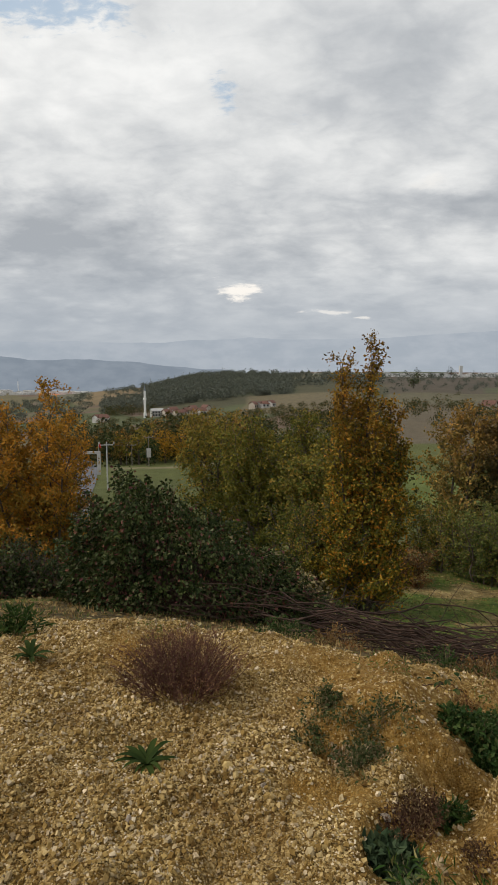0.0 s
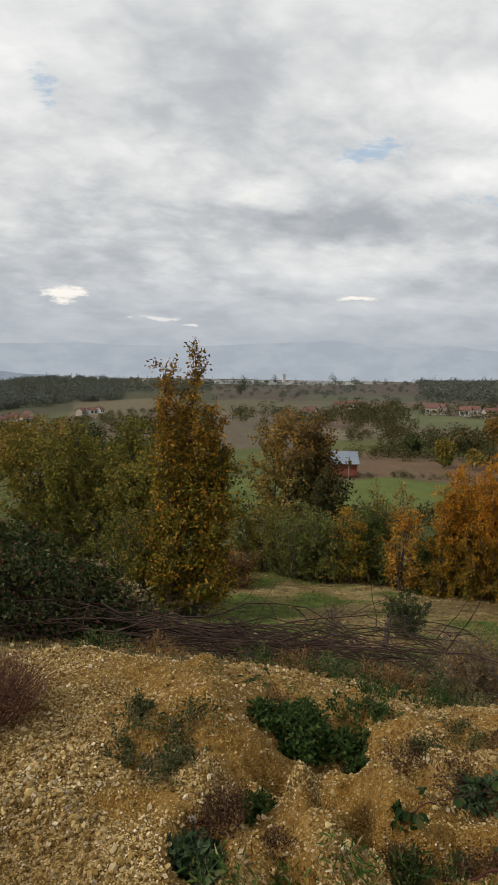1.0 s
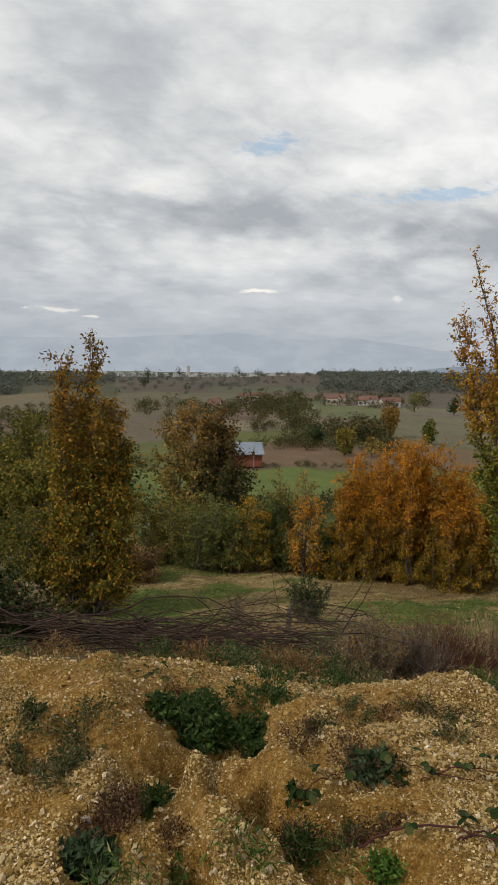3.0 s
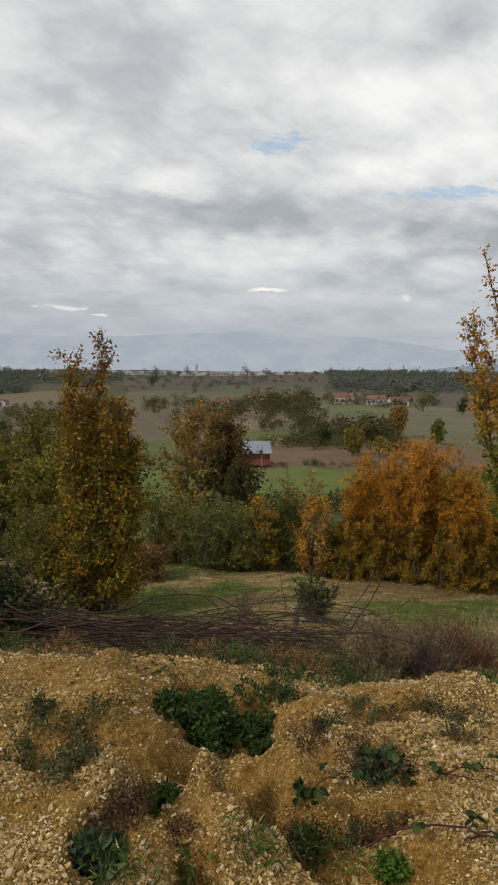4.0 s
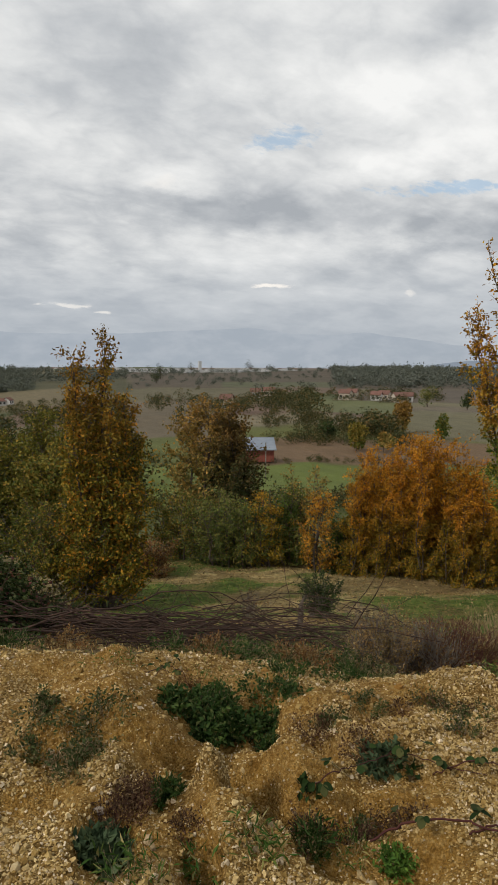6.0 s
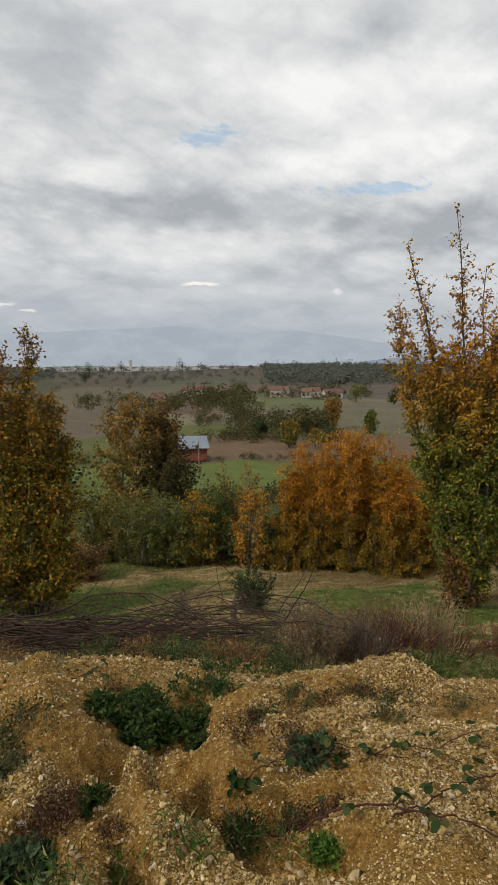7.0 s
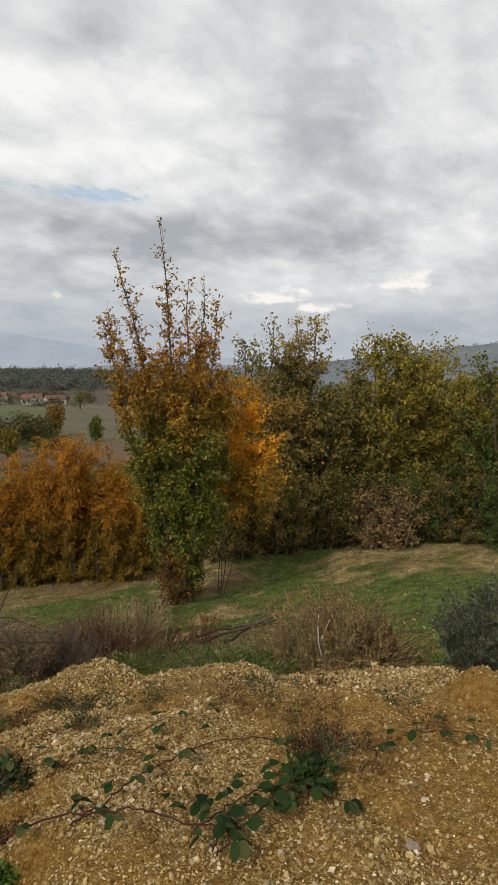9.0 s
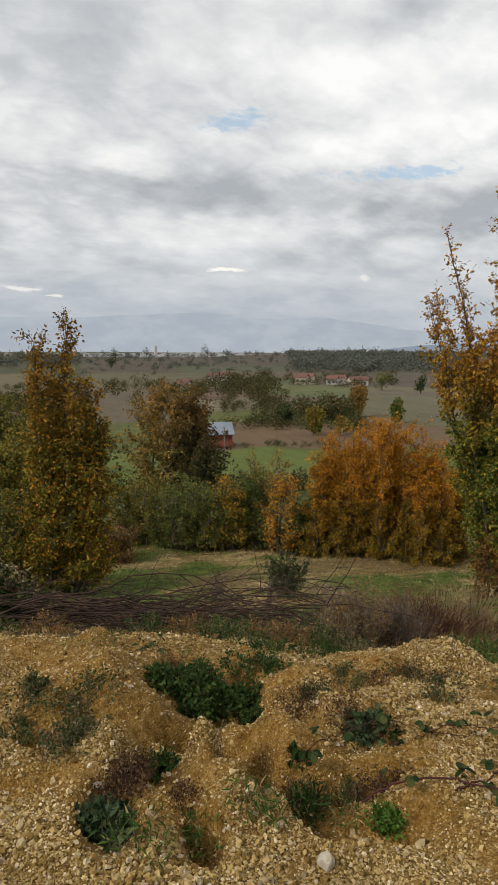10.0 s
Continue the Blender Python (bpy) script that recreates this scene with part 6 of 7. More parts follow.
def road():
    b = Bag()
    pts = [(-17.0, 26, 1.3), (-15.6, 56, 1.4), (-14.9, 80, 1.5), (-14.5, 100, 1.7), (-14.6, 116, 2.6), (-15.2, 132, 2.8), (-16.5, 150, 3.0)]
    az = np.interp(np.linspace(0, 6, 60), range(7), [p[0] for p in pts])
    r = np.interp(np.linspace(0, 6, 60), range(7), [p[1] for p in pts])
    wd = np.interp(np.linspace(0, 6, 60), range(7), [p[2] for p in pts])
    c = np.stack([r * np.sin(np.radians(az)), r * np.cos(np.radians(az))], 1)
    d = np.gradient(c, axis=0)
    d /= np.linalg.norm(d, axis=1)[:, None]
    s = np.stack([d[:, 1], -d[:, 0]], 1)
    v = []
    for f in (-1, -0.5, 0, 0.5, 1):
        q = c + s * (wd * f)[:, None]
        v.append(np.stack([q[:, 0], q[:, 1], height(q[:, 0], q[:, 1]) + 0.12 - 0.05 * abs(f)], 1))
    v = np.concatenate(v)
    q = [(k * 60 + i, (k + 1) * 60 + i, (k + 1) * 60 + i + 1, k * 60 + i + 1) for k in range(4) for i in range(59)]
    b.add(v, np.array(q))
    thing("road", "grey village road running downhill", "road", kind="structure", data=b.mesh("road", [M_ROAD], True))


road()


def gateway():
    t = thing("road_gateway", "white gateway beam over the road with a flag", "gateway", spot(-13.5, 92, -0.3), turn=radians(14))
    part("beam", boxmesh("beam", (-4.4, -0.15, 3.3), (0.25, 0.15, 3.68), M_WHITE), t)
    part("post", boxmesh("post", (-0.25, -0.22, 0), (0.25, 0.22, 3.3), M_WHITE), t)
    part("post", boxmesh("post", (-4.4, -0.22, 0), (-3.95, 0.22, 3.3), M_WHITE), t)
    b = Bag()
    b.tube([(0, 0, 3.68), (0, 0, 5.0)], 0.03, 6)
    f = part("flagpole", b.mesh("flagpole", [M_CONCRETE]), t)
    g = Bag()
    u = np.linspace(0, 1, 8)
    top = np.stack([0.03 + u * 0.32, 0.05 * np.sin(u * 6), 4.95 - 0.25 * u], 1)
    g.add(np.concatenate([top, top - np.array([0.05, 0, 0.6])]), np.array([(i, i + 1, i + 9, i + 8) for i in range(7)]))
    part("flag", g.mesh("flag", [M_FLAG], True), f, "plain red hanging flag")


gateway()


def wires():
    for i, (p, q) in enumerate((((-12.8, 62, 4.6), (-9.1, 104, 5.1)), ((-9.1, 104, 5.1), (-6.8, 130, 4.6)), ((-11.1, 118, 4.4), (-9.1, 104, 5.0)), ((-9.1, 104, 4.9), (2, 120, 5.0)))):
        b = Bag()
        s, e = np.array(spot(*p)), np.array(spot(*q))
        b.tube(bent(np.random.RandomState(i), s, e, 14, -0.02, 0.0), 0.018, 4)
        thing("overhead_wire", "thin dark overhead wire between poles", "wire", group="overhead wires", data=b.mesh("wire", [M_WIRE]))


wires()


M_MINARET = plain("white stone", (0.66, 0.65, 0.63), (0.76, 0.75, 0.73), 1.5)


def minaret(az, r, tall):
    t = thing("minaret", "tall white minaret with a pointed cap", "minaret", spot(az, r, -0.5))
    b = Bag()
    h = np.array([0, 0.16, 0.17, 0.55, 0.56, 0.60, 0.61, 0.80, 0.82]) * tall
    rad = np.array([1.5, 1.45, 1.15, 1.1, 1.7, 1.7, 1.0, 0.95, 1.15]) * 0.56
    b.tube(np.stack([h * 0, h * 0, h], 1), rad, 12)
    part("shaft", b.mesh("shaft", [M_MINARET]), t)
    c = Bag()
    c.tube([(0, 0, 0.82 * tall), (0, 0, 0.93 * tall), (0, 0, tall)], np.array([0.62, 0.26, 0.04]), 12)
    part("cap", c.mesh("cap", [M_TIN]), t, "grey metal cap")


minaret(-9.35, 350, 18.5)
house(-8.3, 352, 6.5, 5, 3.2, 1.3, M_WHITE, M_WHITE, "white mosque building beside the minaret", 0.2, 4, "mosque", storeys=2)
hrng = np.random.RandomState(301)
for az, r in ((-7.4, 350), (-6.9, 362), (-6.4, 345), (-6.0, 355), (-5.5, 340), (-5.1, 352), (-4.7, 358), (-4.3, 346), (-3.9, 356), (-13.4, 330), (-12.9, 335), (-13.0, 322), (0.4, 350), (0.9, 344), (1.5, 352), (2.0, 340)):
    house(az, r + hrng.uniform(-14, 14), hrng.uniform(3.2, 5.2), 4, hrng.uniform(2.0, 3.0), 1.5, M_CREAM if hrng.rand() < 0.6 else M_WHITE, M_TILE, "village house with a red tiled roof", hrng.uniform(-1.3, 1.3), 2, "house", "village houses")
for az, r, w in ((31.5, 300, 4.5), (32.1, 308, 4), (34.2, 302, 4), (34.9, 310, 4.5), (36.2, 296, 5), (36.9, 304, 4), (24.6, 335, 5), (23.4, 310, 4), (20.8, 235, 3.6)):
    house(az, r, w * 1.2, 5, hrng.uniform(2.4, 3.4), 1.8, M_WHITE if hrng.rand() < 0.5 else M_CREAM, M_TILE, "small farm house with a red roof across the fields", hrng.uniform(-0.5, 0.5), 2, "house", "farm houses")


def far_buildings(name, label, count, a0, a1, r0, r1, seed, size):
    """A far town, too small to tell its houses apart."""
    rng = np.random.RandomState(seed)
    b = Bag()
    for _ in range(count):
        a, r = radians(rng.uniform(a0, a1)), rng.uniform(r0, r1)
        x, y = r * math.sin(a), r * math.cos(a)
        z = hz(x, y)
        w, h = rng.uniform(0.6, 1.6) * size, rng.uniform(0.5, 1.3) * size
        box(b, (x - w, y - w, z - 4), (x + w, y + w, z + h))
    return thing(name, label, "town", kind="stuff", data=b.mesh(name, [M_WHITE]))


far_buildings("far_town", "distant pale town on the plain", 420, 11, 27, 2300, 4200, 311, 6)
far_buildings("far_town", "distant pale village on a hillside", 130, -22, -13.5, 1180, 1480, 312, 4)
far_buildings("far_town", "distant pale houses on the plain", 60, 0, 11, 2600, 4200, 314, 6)
minaret(-20.0, 1450, 30)
t = thing("tower", "slim pale tower above the far town", "tower", spot(18.4, 2900, -4), data=boxmesh("tower", (-6, -6, 0), (6, 6, 52), M_WHITE))


# ---- trees across the fields ----
def clump_tree(rng, tall, wide, quads, leaf):
    """Wood and clumped foliage of a tree seen from afar."""
    wood, crown = Bag(), Bag()
    wood.tube(bent(rng, (0, 0, -0.5), (0, 0, tall * 0.75), 5, 0, 0.03), np.linspace(0.03 * tall, 0.01 * tall, 5), 6)
    lobes = rng.normal(size=(9, 3)) * np.array([wide * 0.30, wide * 0.30, tall * 0.17]) + np.array([0, 0, tall * 0.52])
    for l in lobes:
        wood.tube(np.stack([(0, 0, tall * 0.3), l]), np.array([0.014, 0.004]) * tall, 4)
    which = rng.randint(0, 9, quads)
    d = rng.normal(size=(quads, 3))
    d /= np.linalg.norm(d, axis=1)[:, None]
    pos = lobes[which] + d * (np.array([wide, wide, tall * 0.6]) * 0.36) * rng.uniform(0.5, 1.05, (quads, 1))
    crown.leaves(pos, d + rng.normal(size=(quads, 3)) * 0.7, leaf * rng.uniform(0.6, 1.4, quads), rng, 0.8, 0.3)
    return wood, crown


def lone(seed, az, r, tall, wide, mat, label, quads=900, leaf=0.45):
    w, c = clump_tree(np.random.RandomState(seed), tall, wide, quads, leaf)
    return tree_thing("tree", label, "tree", spot(az, r), w, c, mat)


lone(321, 36.6, 150, 9.5, 3.0, L_OAKBROWN, "dark brown lone tree among the fields", 1400, 0.5)
lone(322, 39.9, 140, 6.0, 2.6, L_GREENISH, "rounded green lone tree among the fields")
lone(323, 29.9, 128, 4.2, 2.2, L_DARK, "dark bushy tree on the red field")
lone(324, 32.6, 112, 4.6, 2.4, L_OLIVE, "olive tree on the red field")
lone(325, 35.0, 112, 3.4, 2.0, L_OAKBROWN, "rusty bush on the red field")
lone(326, 41.9, 250, 7.0, 3.0, L_DARK, "dark lone tree on the pale field")
lone(327, 38.6, 262, 9, 5, L_GREENISH, "green tree beside the farm house")
lone(328, 14.9, 560, 15, 6, L_DARK, "dark tree on the far field")
lone(329, 14.5, 480, 9, 5, L_DARK, "dark tree on the far field")
lone(330, 17.6, 880, 16, 8, L_DARK, "dark tree on the plateau's edge")
lone(331, 23.0, 900, 17, 9, L_DARK, "dark tree on the plateau's edge")

lone(332, -10.0, 118, 7.8, 4.1, L_OLIVE, "olive-brown tree in the row behind the lane")
lone(333, -8.6, 122, 8.4, 4.1, L_OAKBROWN, "brown-leaved tree in the row behind the lane", 1100, 0.35)
lone(334, -7.6, 116, 7.3, 3.2, L_YELLOW, "golden-yellow tree in the row behind the lane", 1100, 0.3)
lone(335, -6.2, 114, 7.0, 3.8, L_YELLOW, "golden-yellow tree in the row behind the lane", 1100, 0.3)
lone(336, -5.0, 120, 8.1, 4.1, L_OLIVE, "olive tree in the row behind the lane", 1100, 0.35)
lone(337, -3.6, 112, 8.7, 4.3, L_OAKBROWN, "brown-leaved tree in the row behind the lane", 1100, 0.35)
lone(338, -2.2, 108, 9.0, 4.3, L_OLIVE, "olive-brown tree in the row behind the lane", 1100, 0.35)
lone(339, -0.8, 112, 8.4, 4.3, L_OAKBROWN, "brown-leaved tree in the row behind the lane", 1100, 0.35)
lone(340, -4.2, 106, 5.0, 3.5, L_DARK, "dark bushy tree beside the lane", 1000, 0.3)
lone(341, -9.3, 110, 4.5, 3.0, L_DARK, "dark bushy tree beside the lane", 1000, 0.3)
lone(342, -11.6, 122, 7.3, 4.1, L_OAKBROWN, "brown-leaved tree beside the road", 1100, 0.35)
lone(343, -12.6, 132, 6.4, 3.5, L_DARK, "dark bushy tree beside the road", 1000, 0.3)
lone(344, -16.6, 112, 7.0, 4.1, L_OLIVE, "olive tree beside the road", 1000, 0.3)

woods = []


def wood_line(a0, a1, r0, r1, count, tall, seed):
    rng = np.random.RandomState(seed)
    for _ in range(count):
        woods.append((rng.uniform(a0, a1), math.sqrt(rng.uniform(r0 * r0, r1 * r1)), tall * rng.uniform(0.6, 1.3)))


# hedges, copses and the tree line of the plateau
for w in [(-13, -4, 800, 860, 60, 7, 31), (-4, 60, 840, 930, 190, 8, 1), (30.3, 46.5, 430, 880, 640, 9, 2), (-2.5, 4, 450, 660, 240, 7, 54), (-9, -2.0, 430, 780, 640, 7.5, 3), (-15, 1, 122, 170, 150, 7.5, 52), (1, 13, 60, 110, 60, 4.5, 53), (3, 12, 520, 800, 80, 9, 33), (-2.5, 4, 660, 860, 190, 7, 37), (-13, -6, 560, 800, 90, 6, 38), (-13, -9, 380, 600, 120, 7, 34), (-14, 12, 190, 330, 240, 3.4, 4), (-16, 0, 135, 185, 90, 5.2, 5),
          (24, 35, 150, 168, 40, 3.6, 6), (27, 33, 138, 150, 14, 4, 7), (25, 37, 118, 135, 46, 2.8, 35), (-8, -3, 318, 338, 22, 3.0, 36), (33, 36.5, 140, 160, 26, 5.5, 15), (22, 29, 215, 300, 40, 7, 8), (30, 40, 310, 360, 34, 5.5, 9), (14, 22, 150, 300, 26, 5, 10), (30.5, 37.5, 280, 292, 16, 4.0, 21), (20, 30, 170, 215, 26, 5, 22), (0, 12, 130, 230, 70, 5, 11),
          (-23, -14, 160, 850, 220, 5.5, 12), (44, 60, 150, 900, 110, 8, 13), (60, 82, 30, 120, 120, 6, 16), (50, 84, 700, 1700, 420, 7, 14), (12, 36, 360, 830, 170, 5, 17), (8, 40, 93, 97, 50, 1.2, 18), (12, 32, 40, 48, 40, 1.6, 19), (2, 14, 34, 60, 30, 2.2, 20)]:
    wood_line(*w)


def far_woods():
    rng = np.random.RandomState(401)
    kinds = []
    for i in range(24):
        w, c = clump_tree(rng, 1.0, 0.72, 80 if i < 12 else 230, 0.16 if i < 12 else 0.085)
        kinds.append((np.concatenate(c.v), np.concatenate(c.f)))
    zs = height(np.array([r * math.sin(radians(a)) for a, r, _ in woods]), np.array([r * math.cos(radians(a)) for a, r, _ in woods]), False)
    near, far, right = Bag(), Bag(), Bag()
    for (a, r, h), z in zip(woods, zs):
        v, f = kinds[rng.randint(12) + (12 if r < 400 else 0)]
        q = rng.rand() * 6.283
        rot = np.array([[math.cos(q), -math.sin(q), 0], [math.sin(q), math.cos(q), 0], [0, 0, 1]])
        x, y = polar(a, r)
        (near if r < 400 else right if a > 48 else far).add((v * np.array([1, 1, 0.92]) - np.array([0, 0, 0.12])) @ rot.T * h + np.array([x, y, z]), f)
    thing("woods", "hedges and copses between the fields", "trees", kind="stuff", data=near.mesh("woods", [L_FARNEAR]))
    thing("far_woods", "dark tree line and woods on the plateau", "trees", kind="stuff", data=far.mesh("far_woods", [L_FARHAZE]))
    thing("far_woods", "wooded hill beyond the oaks, haze painted into its leaves", "trees", kind="stuff", data=right.mesh("far_woods", [L_HAZY]))


L_FARNEAR = leafy("hedgerow leaves", [(0, (0.026, 0.036, 0.016)), (0.5, (0.056, 0.064, 0.025)), (0.8, (0.100, 0.085, 0.032)), (1, (0.170, 0.100, 0.036))], mottle=0.25)
# blue-grey leaf colours that carry the haze over the far hill
L_HAZY = leafy("hill wood leaves with painted haze", [(0, (0.20, 0.235, 0.25)), (0.6, (0.25, 0.285, 0.29)), (1, (0.30, 0.32, 0.31))], mottle=0.25)
far_woods()


# ---- mountains at the horizon ----
def mountains():
    m, k = material("far mountains in painted haze")
    pos = k.add("ShaderNodeNewGeometry").outputs["Position"]
    # glowing blue-grey paints the distance haze over the ridge, not its rock colour
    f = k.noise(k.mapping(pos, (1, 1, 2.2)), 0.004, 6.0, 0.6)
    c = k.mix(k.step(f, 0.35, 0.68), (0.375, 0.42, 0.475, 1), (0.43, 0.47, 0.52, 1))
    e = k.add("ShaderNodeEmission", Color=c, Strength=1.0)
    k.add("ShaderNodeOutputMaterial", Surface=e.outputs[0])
    m2, k = material("nearer mountains in painted haze")
    pos = k.add("ShaderNodeNewGeometry").outputs["Position"]
    # same painted haze, a step darker for the nearer ridge
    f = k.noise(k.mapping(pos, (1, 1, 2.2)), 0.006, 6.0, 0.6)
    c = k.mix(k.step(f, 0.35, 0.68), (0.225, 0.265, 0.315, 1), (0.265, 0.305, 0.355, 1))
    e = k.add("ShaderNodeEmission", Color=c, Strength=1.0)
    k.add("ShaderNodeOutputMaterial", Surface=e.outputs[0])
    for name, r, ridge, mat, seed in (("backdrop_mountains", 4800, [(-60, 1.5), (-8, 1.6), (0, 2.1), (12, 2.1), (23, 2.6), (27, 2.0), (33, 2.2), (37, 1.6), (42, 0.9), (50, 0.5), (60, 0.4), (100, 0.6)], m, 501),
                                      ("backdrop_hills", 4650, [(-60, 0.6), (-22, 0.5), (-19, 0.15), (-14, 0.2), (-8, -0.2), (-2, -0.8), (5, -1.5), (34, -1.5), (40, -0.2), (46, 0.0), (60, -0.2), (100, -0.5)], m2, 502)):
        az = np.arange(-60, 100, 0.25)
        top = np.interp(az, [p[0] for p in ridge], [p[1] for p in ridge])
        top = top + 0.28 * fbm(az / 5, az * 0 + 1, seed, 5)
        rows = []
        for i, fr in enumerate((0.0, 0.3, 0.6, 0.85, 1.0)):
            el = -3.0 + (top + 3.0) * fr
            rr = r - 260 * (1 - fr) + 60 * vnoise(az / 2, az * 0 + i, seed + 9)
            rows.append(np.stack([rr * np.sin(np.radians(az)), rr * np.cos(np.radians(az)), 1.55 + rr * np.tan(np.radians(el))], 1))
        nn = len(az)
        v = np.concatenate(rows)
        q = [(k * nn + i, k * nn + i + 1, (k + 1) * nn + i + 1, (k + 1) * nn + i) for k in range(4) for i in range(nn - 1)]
        thing(name, "mountains along the horizon with blue-grey haze painted in", "mountains", kind="structure", data=make_mesh(name, v, np.array(q), [mat], True))


mountains()


# ---- stones ----
def stone_mesh(rng, name, mat, rough=0.28, fine=1):
    bm = bmesh.new()
    bmesh.ops.create_icosphere(bm, subdivisions=fine, radius=1.0)
    cuts = rng.normal(size=(5, 3))
    cuts /= np.linalg.norm(cuts, axis=1)[:, None]
    for v in bm.verts:
        p = np.array(v.co)
        for c in cuts:
            d = p @ c
            if d > 0.62 and mat != M_CLOD:
                p = p - c * (d - 0.62)
        v.co = Vector(p * (1 + rng.normal() * rough * 0.3))
        if mat == M_CLOD:
            q = float(vnoise(p[0] * 2.2 + 9, p[1] * 2.2 + p[2] * 3.1, 77)) * 0.3 + float(vnoise(p[0] * 6, p[1] * 6 + p[2] * 7, 78)) * 0.12
            v.co = Vector(p * (1 + q))
    me = bpy.data.meshes.new(name)
    bm.to_mesh(me)
    bm.free()
    me.materials.append(mat)
    return me


def stones():
    rng = np.random.RandomState(601)
    # the plainest ones, each by itself
    for az, r, s, mat, label in STONES:
        me = stone_mesh(rng, "stone", mat, 0.30 if mat == M_CLOD else 0.05 if mat == M_COBBLE else 0.24, 4 if mat == M_CLOD else 3 if mat == M_COBBLE else 1)
        ob = thing("stone", label, "stone", data=me)
        ob.matrix_basis = Matrix.Translation(spot(az, r, s * (-0.35 if mat == M_CLOD else 0.2))) @ Euler(rng.rand(3) * 6).to_matrix().to_4x4() @ Matrix.Diagonal((s, s * 0.8, s * 0.65, 1))
    kinds = [stone_mesh(rng, "stone", M_STONE) for _ in range(10)]
    got = 0
    while got < 290:
        az, r = rng.uniform(-24, 80), rng.uniform(1.4, 4.2)
        if r * rng.rand() > 2.6:
            continue
        s = 0.009 + 0.012 * rng.rand() ** 2.5
        ob = part("stone", kinds[rng.randint(10)], ground)
        ob.matrix_basis = Matrix.Translation(spot(az, r, s * 0.3)) @ Euler(rng.rand(3) * 6).to_matrix().to_4x4() @ Matrix.Diagonal((s * rng.uniform(0.9, 1.4), s, s * rng.uniform(0.6, 0.9), 1))
        got += 1
    # the gravel itself: many small chips, and coarser stones in drifts among them
    cube = np.array([(x, y, z) for x in (-1, 1) for y in (-1, 1) for z in (-1, 1)], float) * 0.62
    cubef = np.array([(0, 1, 3), (0, 3, 2), (4, 6, 7), (4, 7, 5), (0, 4, 5), (0, 5, 1), (2, 3, 7), (2, 7, 6), (0, 2, 6), (0, 6, 4), (1, 5, 7), (1, 7, 3)])
    chip = np.array([(math.cos(i * 1.2566), math.sin(i * 1.2566), -0.45) for i in range(5)] + [(0, 0, 0.62)], float)
    chipf = np.array([(i, (i + 1) % 5, 5) for i in range(5)])
    for name, v0, f0, count, lo, span, jit, sink in (("gravel", chip, chipf, 170000, 0.0040, 0.0052, 0.17, 0.25), ("coarse_gravel", cube, cubef, 56000, 0.0050, 0.0095, 0.17, 0.50)):
        az = rng.uniform(-26, 84, count)
        r = 1.3 + 4.0 * rng.rand(count) ** 1.2
        x, y = r * np.sin(np.radians(az)), r * np.cos(np.radians(az))
        drift = fbm(x * 1.6 + 4, y * 1.6, 95, 3) + 0.5 * fbm(x * 6, y * 6, 96, 2)
        dens = 1 - 1.05 * clay_at(x, y)
        if name == "coarse_gravel":
            dens = dens * smooth(-0.55, 0.30, drift + 0.25 * smooth(6, -4, az))
        keep = (rng.rand(count) < np.clip(dens, 0.38 if name == "gravel" else 0.10, 1)) & (r < rim_at(az) + 0.45 + 0.3 * fbm(x * 1.3, y * 1.3, 41, 3))
        x, y, r = x[keep], y[keep], r[keep]
        m, nv = len(x), len(v0)
        z = height(x, y)
        s = (lo + span * rng.rand(m) ** 2.4) * (0.9 + 0.06 * r)
        P = (v0[None] + jit * rng.normal(size=(m, nv, 3))) * rng.uniform(0.6, 1.15, (m, 1, 3))
        q = rng.normal(size=(m, 4)) * ((0.14, 0.14, 0.14, 1.0) if name == "gravel" else (1.0, 1.0, 1.0, 1.0))
        q = q[:, [3, 0, 1, 2]] if name != "gravel" else np.stack([rng.normal(size=m), q[:, 0], q[:, 1], q[:, 3]], 1)
        q /= np.linalg.norm(q, axis=1)[:, None]
        w, a, b, c = q.T
        Rm = np.stack([np.stack([1 - 2 * (b * b + c * c), 2 * (a * b - c * w), 2 * (a * c + b * w)], 1), np.stack([2 * (a * b + c * w), 1 - 2 * (a * a + c * c), 2 * (b * c - a * w)], 1), np.stack([2 * (a * c - b * w), 2 * (b * c + a * w), 1 - 2 * (a * a + b * b)], 1)], 1)
        P = np.einsum("nij,nkj->nki", Rm, P) * s[:, None, None] + np.stack([x, y, z + s * sink], 1)[:, None]
        F = (f0[None] + (np.arange(m) * nv)[:, None, None]).reshape(-1, 3)
        part(name, make_mesh(name, P.reshape(-1, 3), F, [M_PEBBLE], name == "gravel"), ground, "loose angular ochre gravel", "stuff")


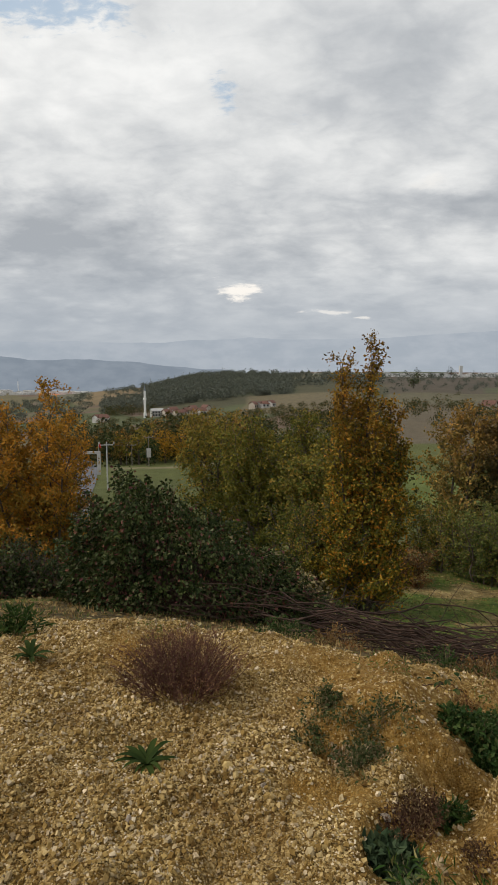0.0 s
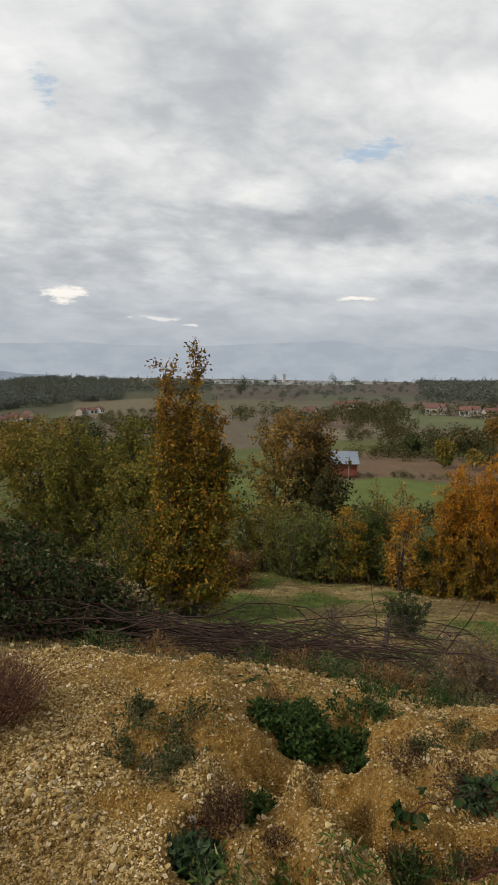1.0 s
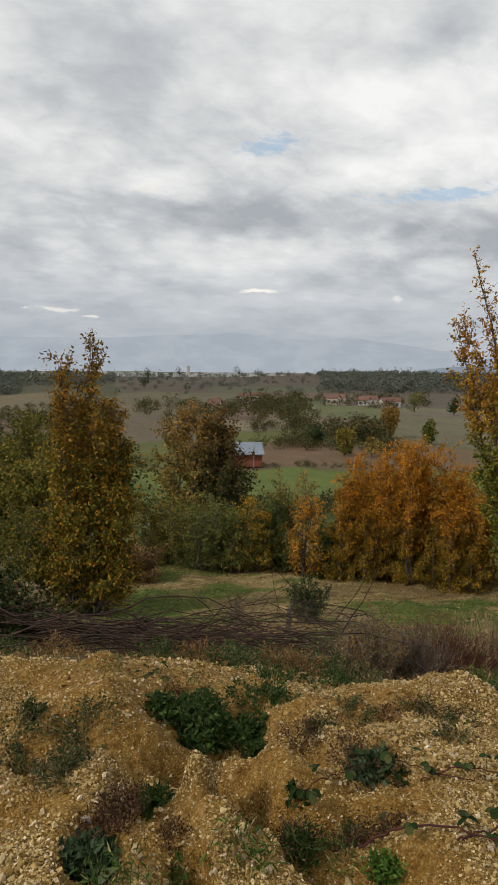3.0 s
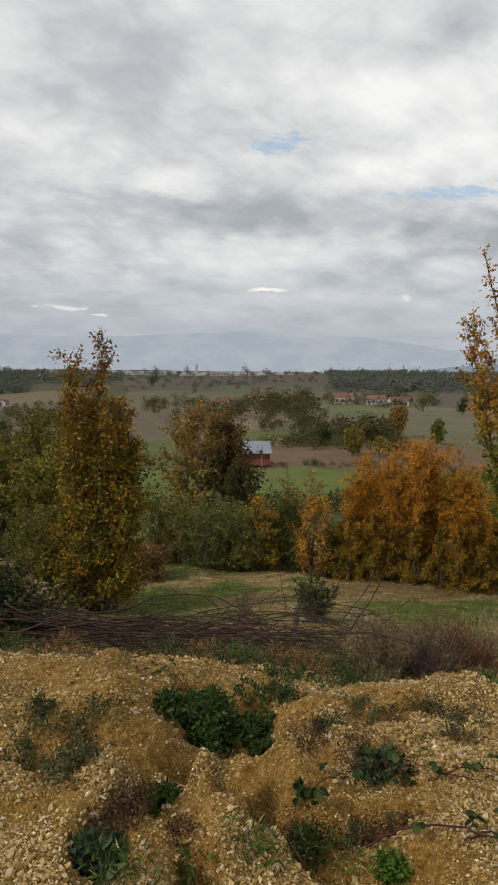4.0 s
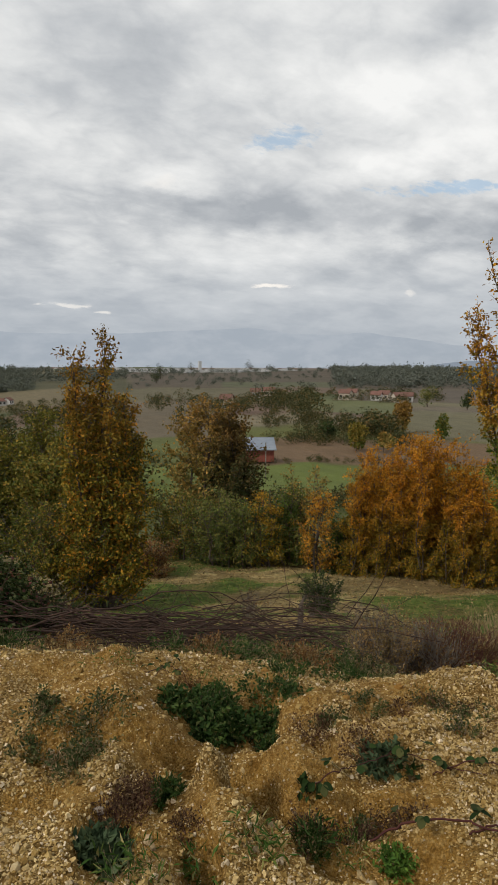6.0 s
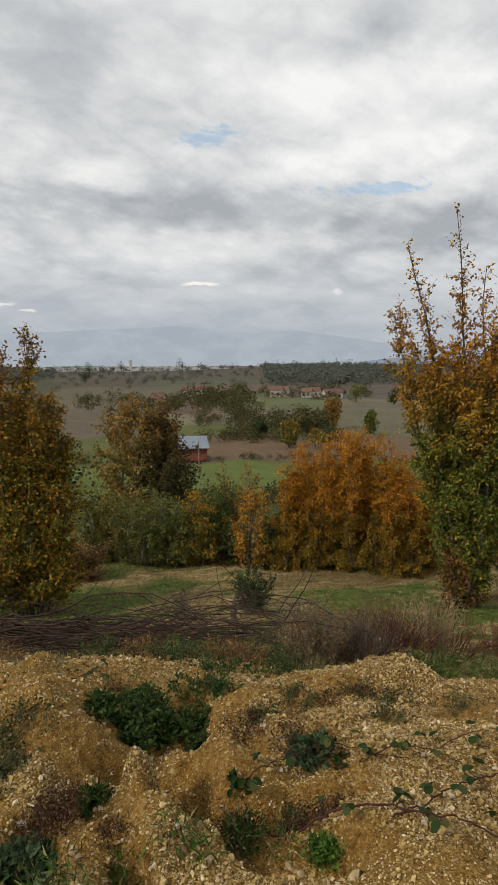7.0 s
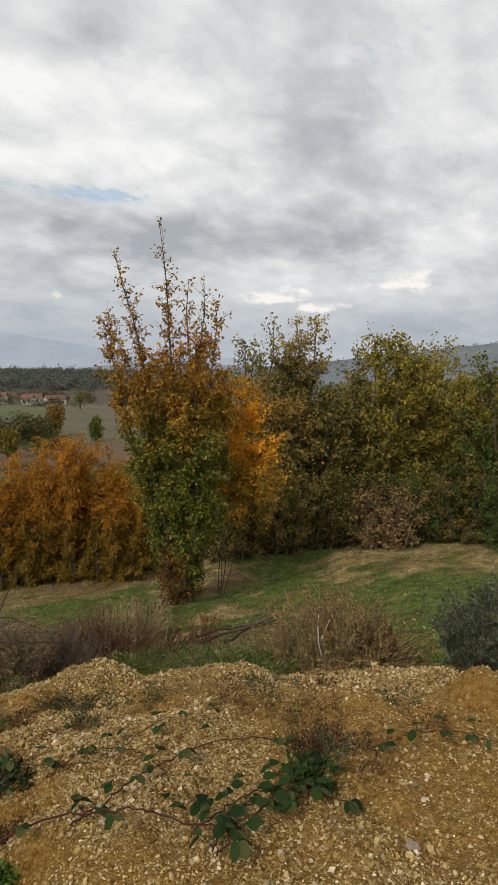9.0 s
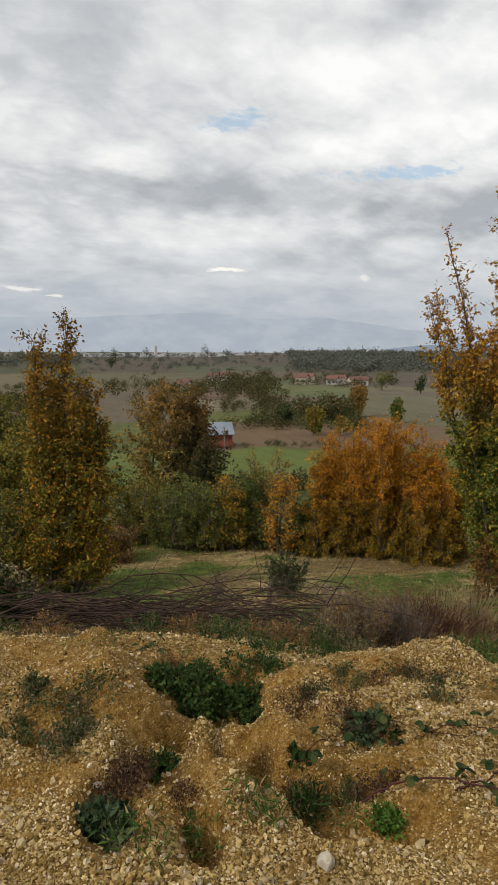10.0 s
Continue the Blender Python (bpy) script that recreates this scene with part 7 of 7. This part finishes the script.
# azimuth, distance, half size
STONES = [
    (-2.1, 2.54, 0.034, M_YELLOWSTONE, "angular yellow stone on the gravel"), (-1.3, 2.46, 0.030, M_YELLOWSTONE, "angular yellow stone on the gravel"),
    (1.3, 2.50, 0.020, M_GREYSTONE, "grey rounded stone on the gravel"), (1.4, 2.40, 0.020, M_GREYSTONE, "grey stone on the gravel"), (-11.7, 2.16, 0.022, M_GREYSTONE, "dark grey stone on the gravel"),
    (1.9, 2.20, 0.020, M_PALESTONE, "pale stone on clay"), (5.0, 2.20, 0.020, M_PALESTONE, "pale stone on clay"), (6.0, 2.08, 0.026, M_PALESTONE, "pale stone on clay"), (6.1, 2.0, 0.026, M_PALESTONE, "pale stone on clay"),
    (9.0, 2.42, 0.026, M_PALESTONE, "pale stone beside the weeds"), (12.6, 2.28, 0.030, M_GREYSTONE, "grey stone half sunk in clay"),
    (23.8, 2.15, 0.034, M_YELLOWSTONE, "pale yellow stone on the clay bank"), (19.4, 2.66, 0.020, M_PALESTONE, "pale stone on the little peak"), (21.4, 2.58, 0.018, M_PALESTONE, "pale stone on the little peak"),
    (33.3, 2.04, 0.036, M_PALESTONE, "broken pale stone among weeds"), (35.6, 2.10, 0.026, M_PALESTONE, "broken pale stone among weeds"), (40.9, 2.04, 0.034, M_PALESTONE, "broken pale stone among weeds"), (34.4, 2.14, 0.024, M_PALESTONE, "broken pale stone among weeds"),
    (31.0, 1.80, 0.044, M_COBBLE, "smooth white cobble at the foot of the bank"), (64.4, 2.36, 0.026, M_PALESTONE, "white rounded stone on gravel"), (70.0, 2.16, 0.036, M_GREYSTONE, "grey-brown oval cobble on gravel"), (69.9, 2.62, 0.024, M_GREYSTONE, "small grey stone on clay"),
    (24.7, 3.98, 0.042, M_CLOD, "ochre clay clod on the rim"), (25.8, 4.05, 0.035, M_CLOD, "ochre clay clod on the rim"), (32.4, 3.6, 0.036, M_CLOD, "ochre clay clod on the rim"), (12.6, 4.05, 0.034, M_CLOD, "ochre clay clod on the rim"), (53.2, 5.4, 0.07, M_CLOD, "ochre clod on the grass"), (51.8, 5.5, 0.05, M_CLOD, "ochre clod on the grass"), (37.2, 3.95, 0.04, M_CLOD, "ochre clay clod on the rim"),
    (27.8, 5.6, 0.06, M_PALESTONE, "pale broken stone behind the rim"), (29.3, 5.9, 0.05, M_PALESTONE, "pale broken stone behind the rim"), (28.4, 6.3, 0.05, M_PALESTONE, "pale broken stone behind the rim"), (31.0, 6.0, 0.045, M_PALESTONE, "pale broken stone behind the rim"),
]
stones()
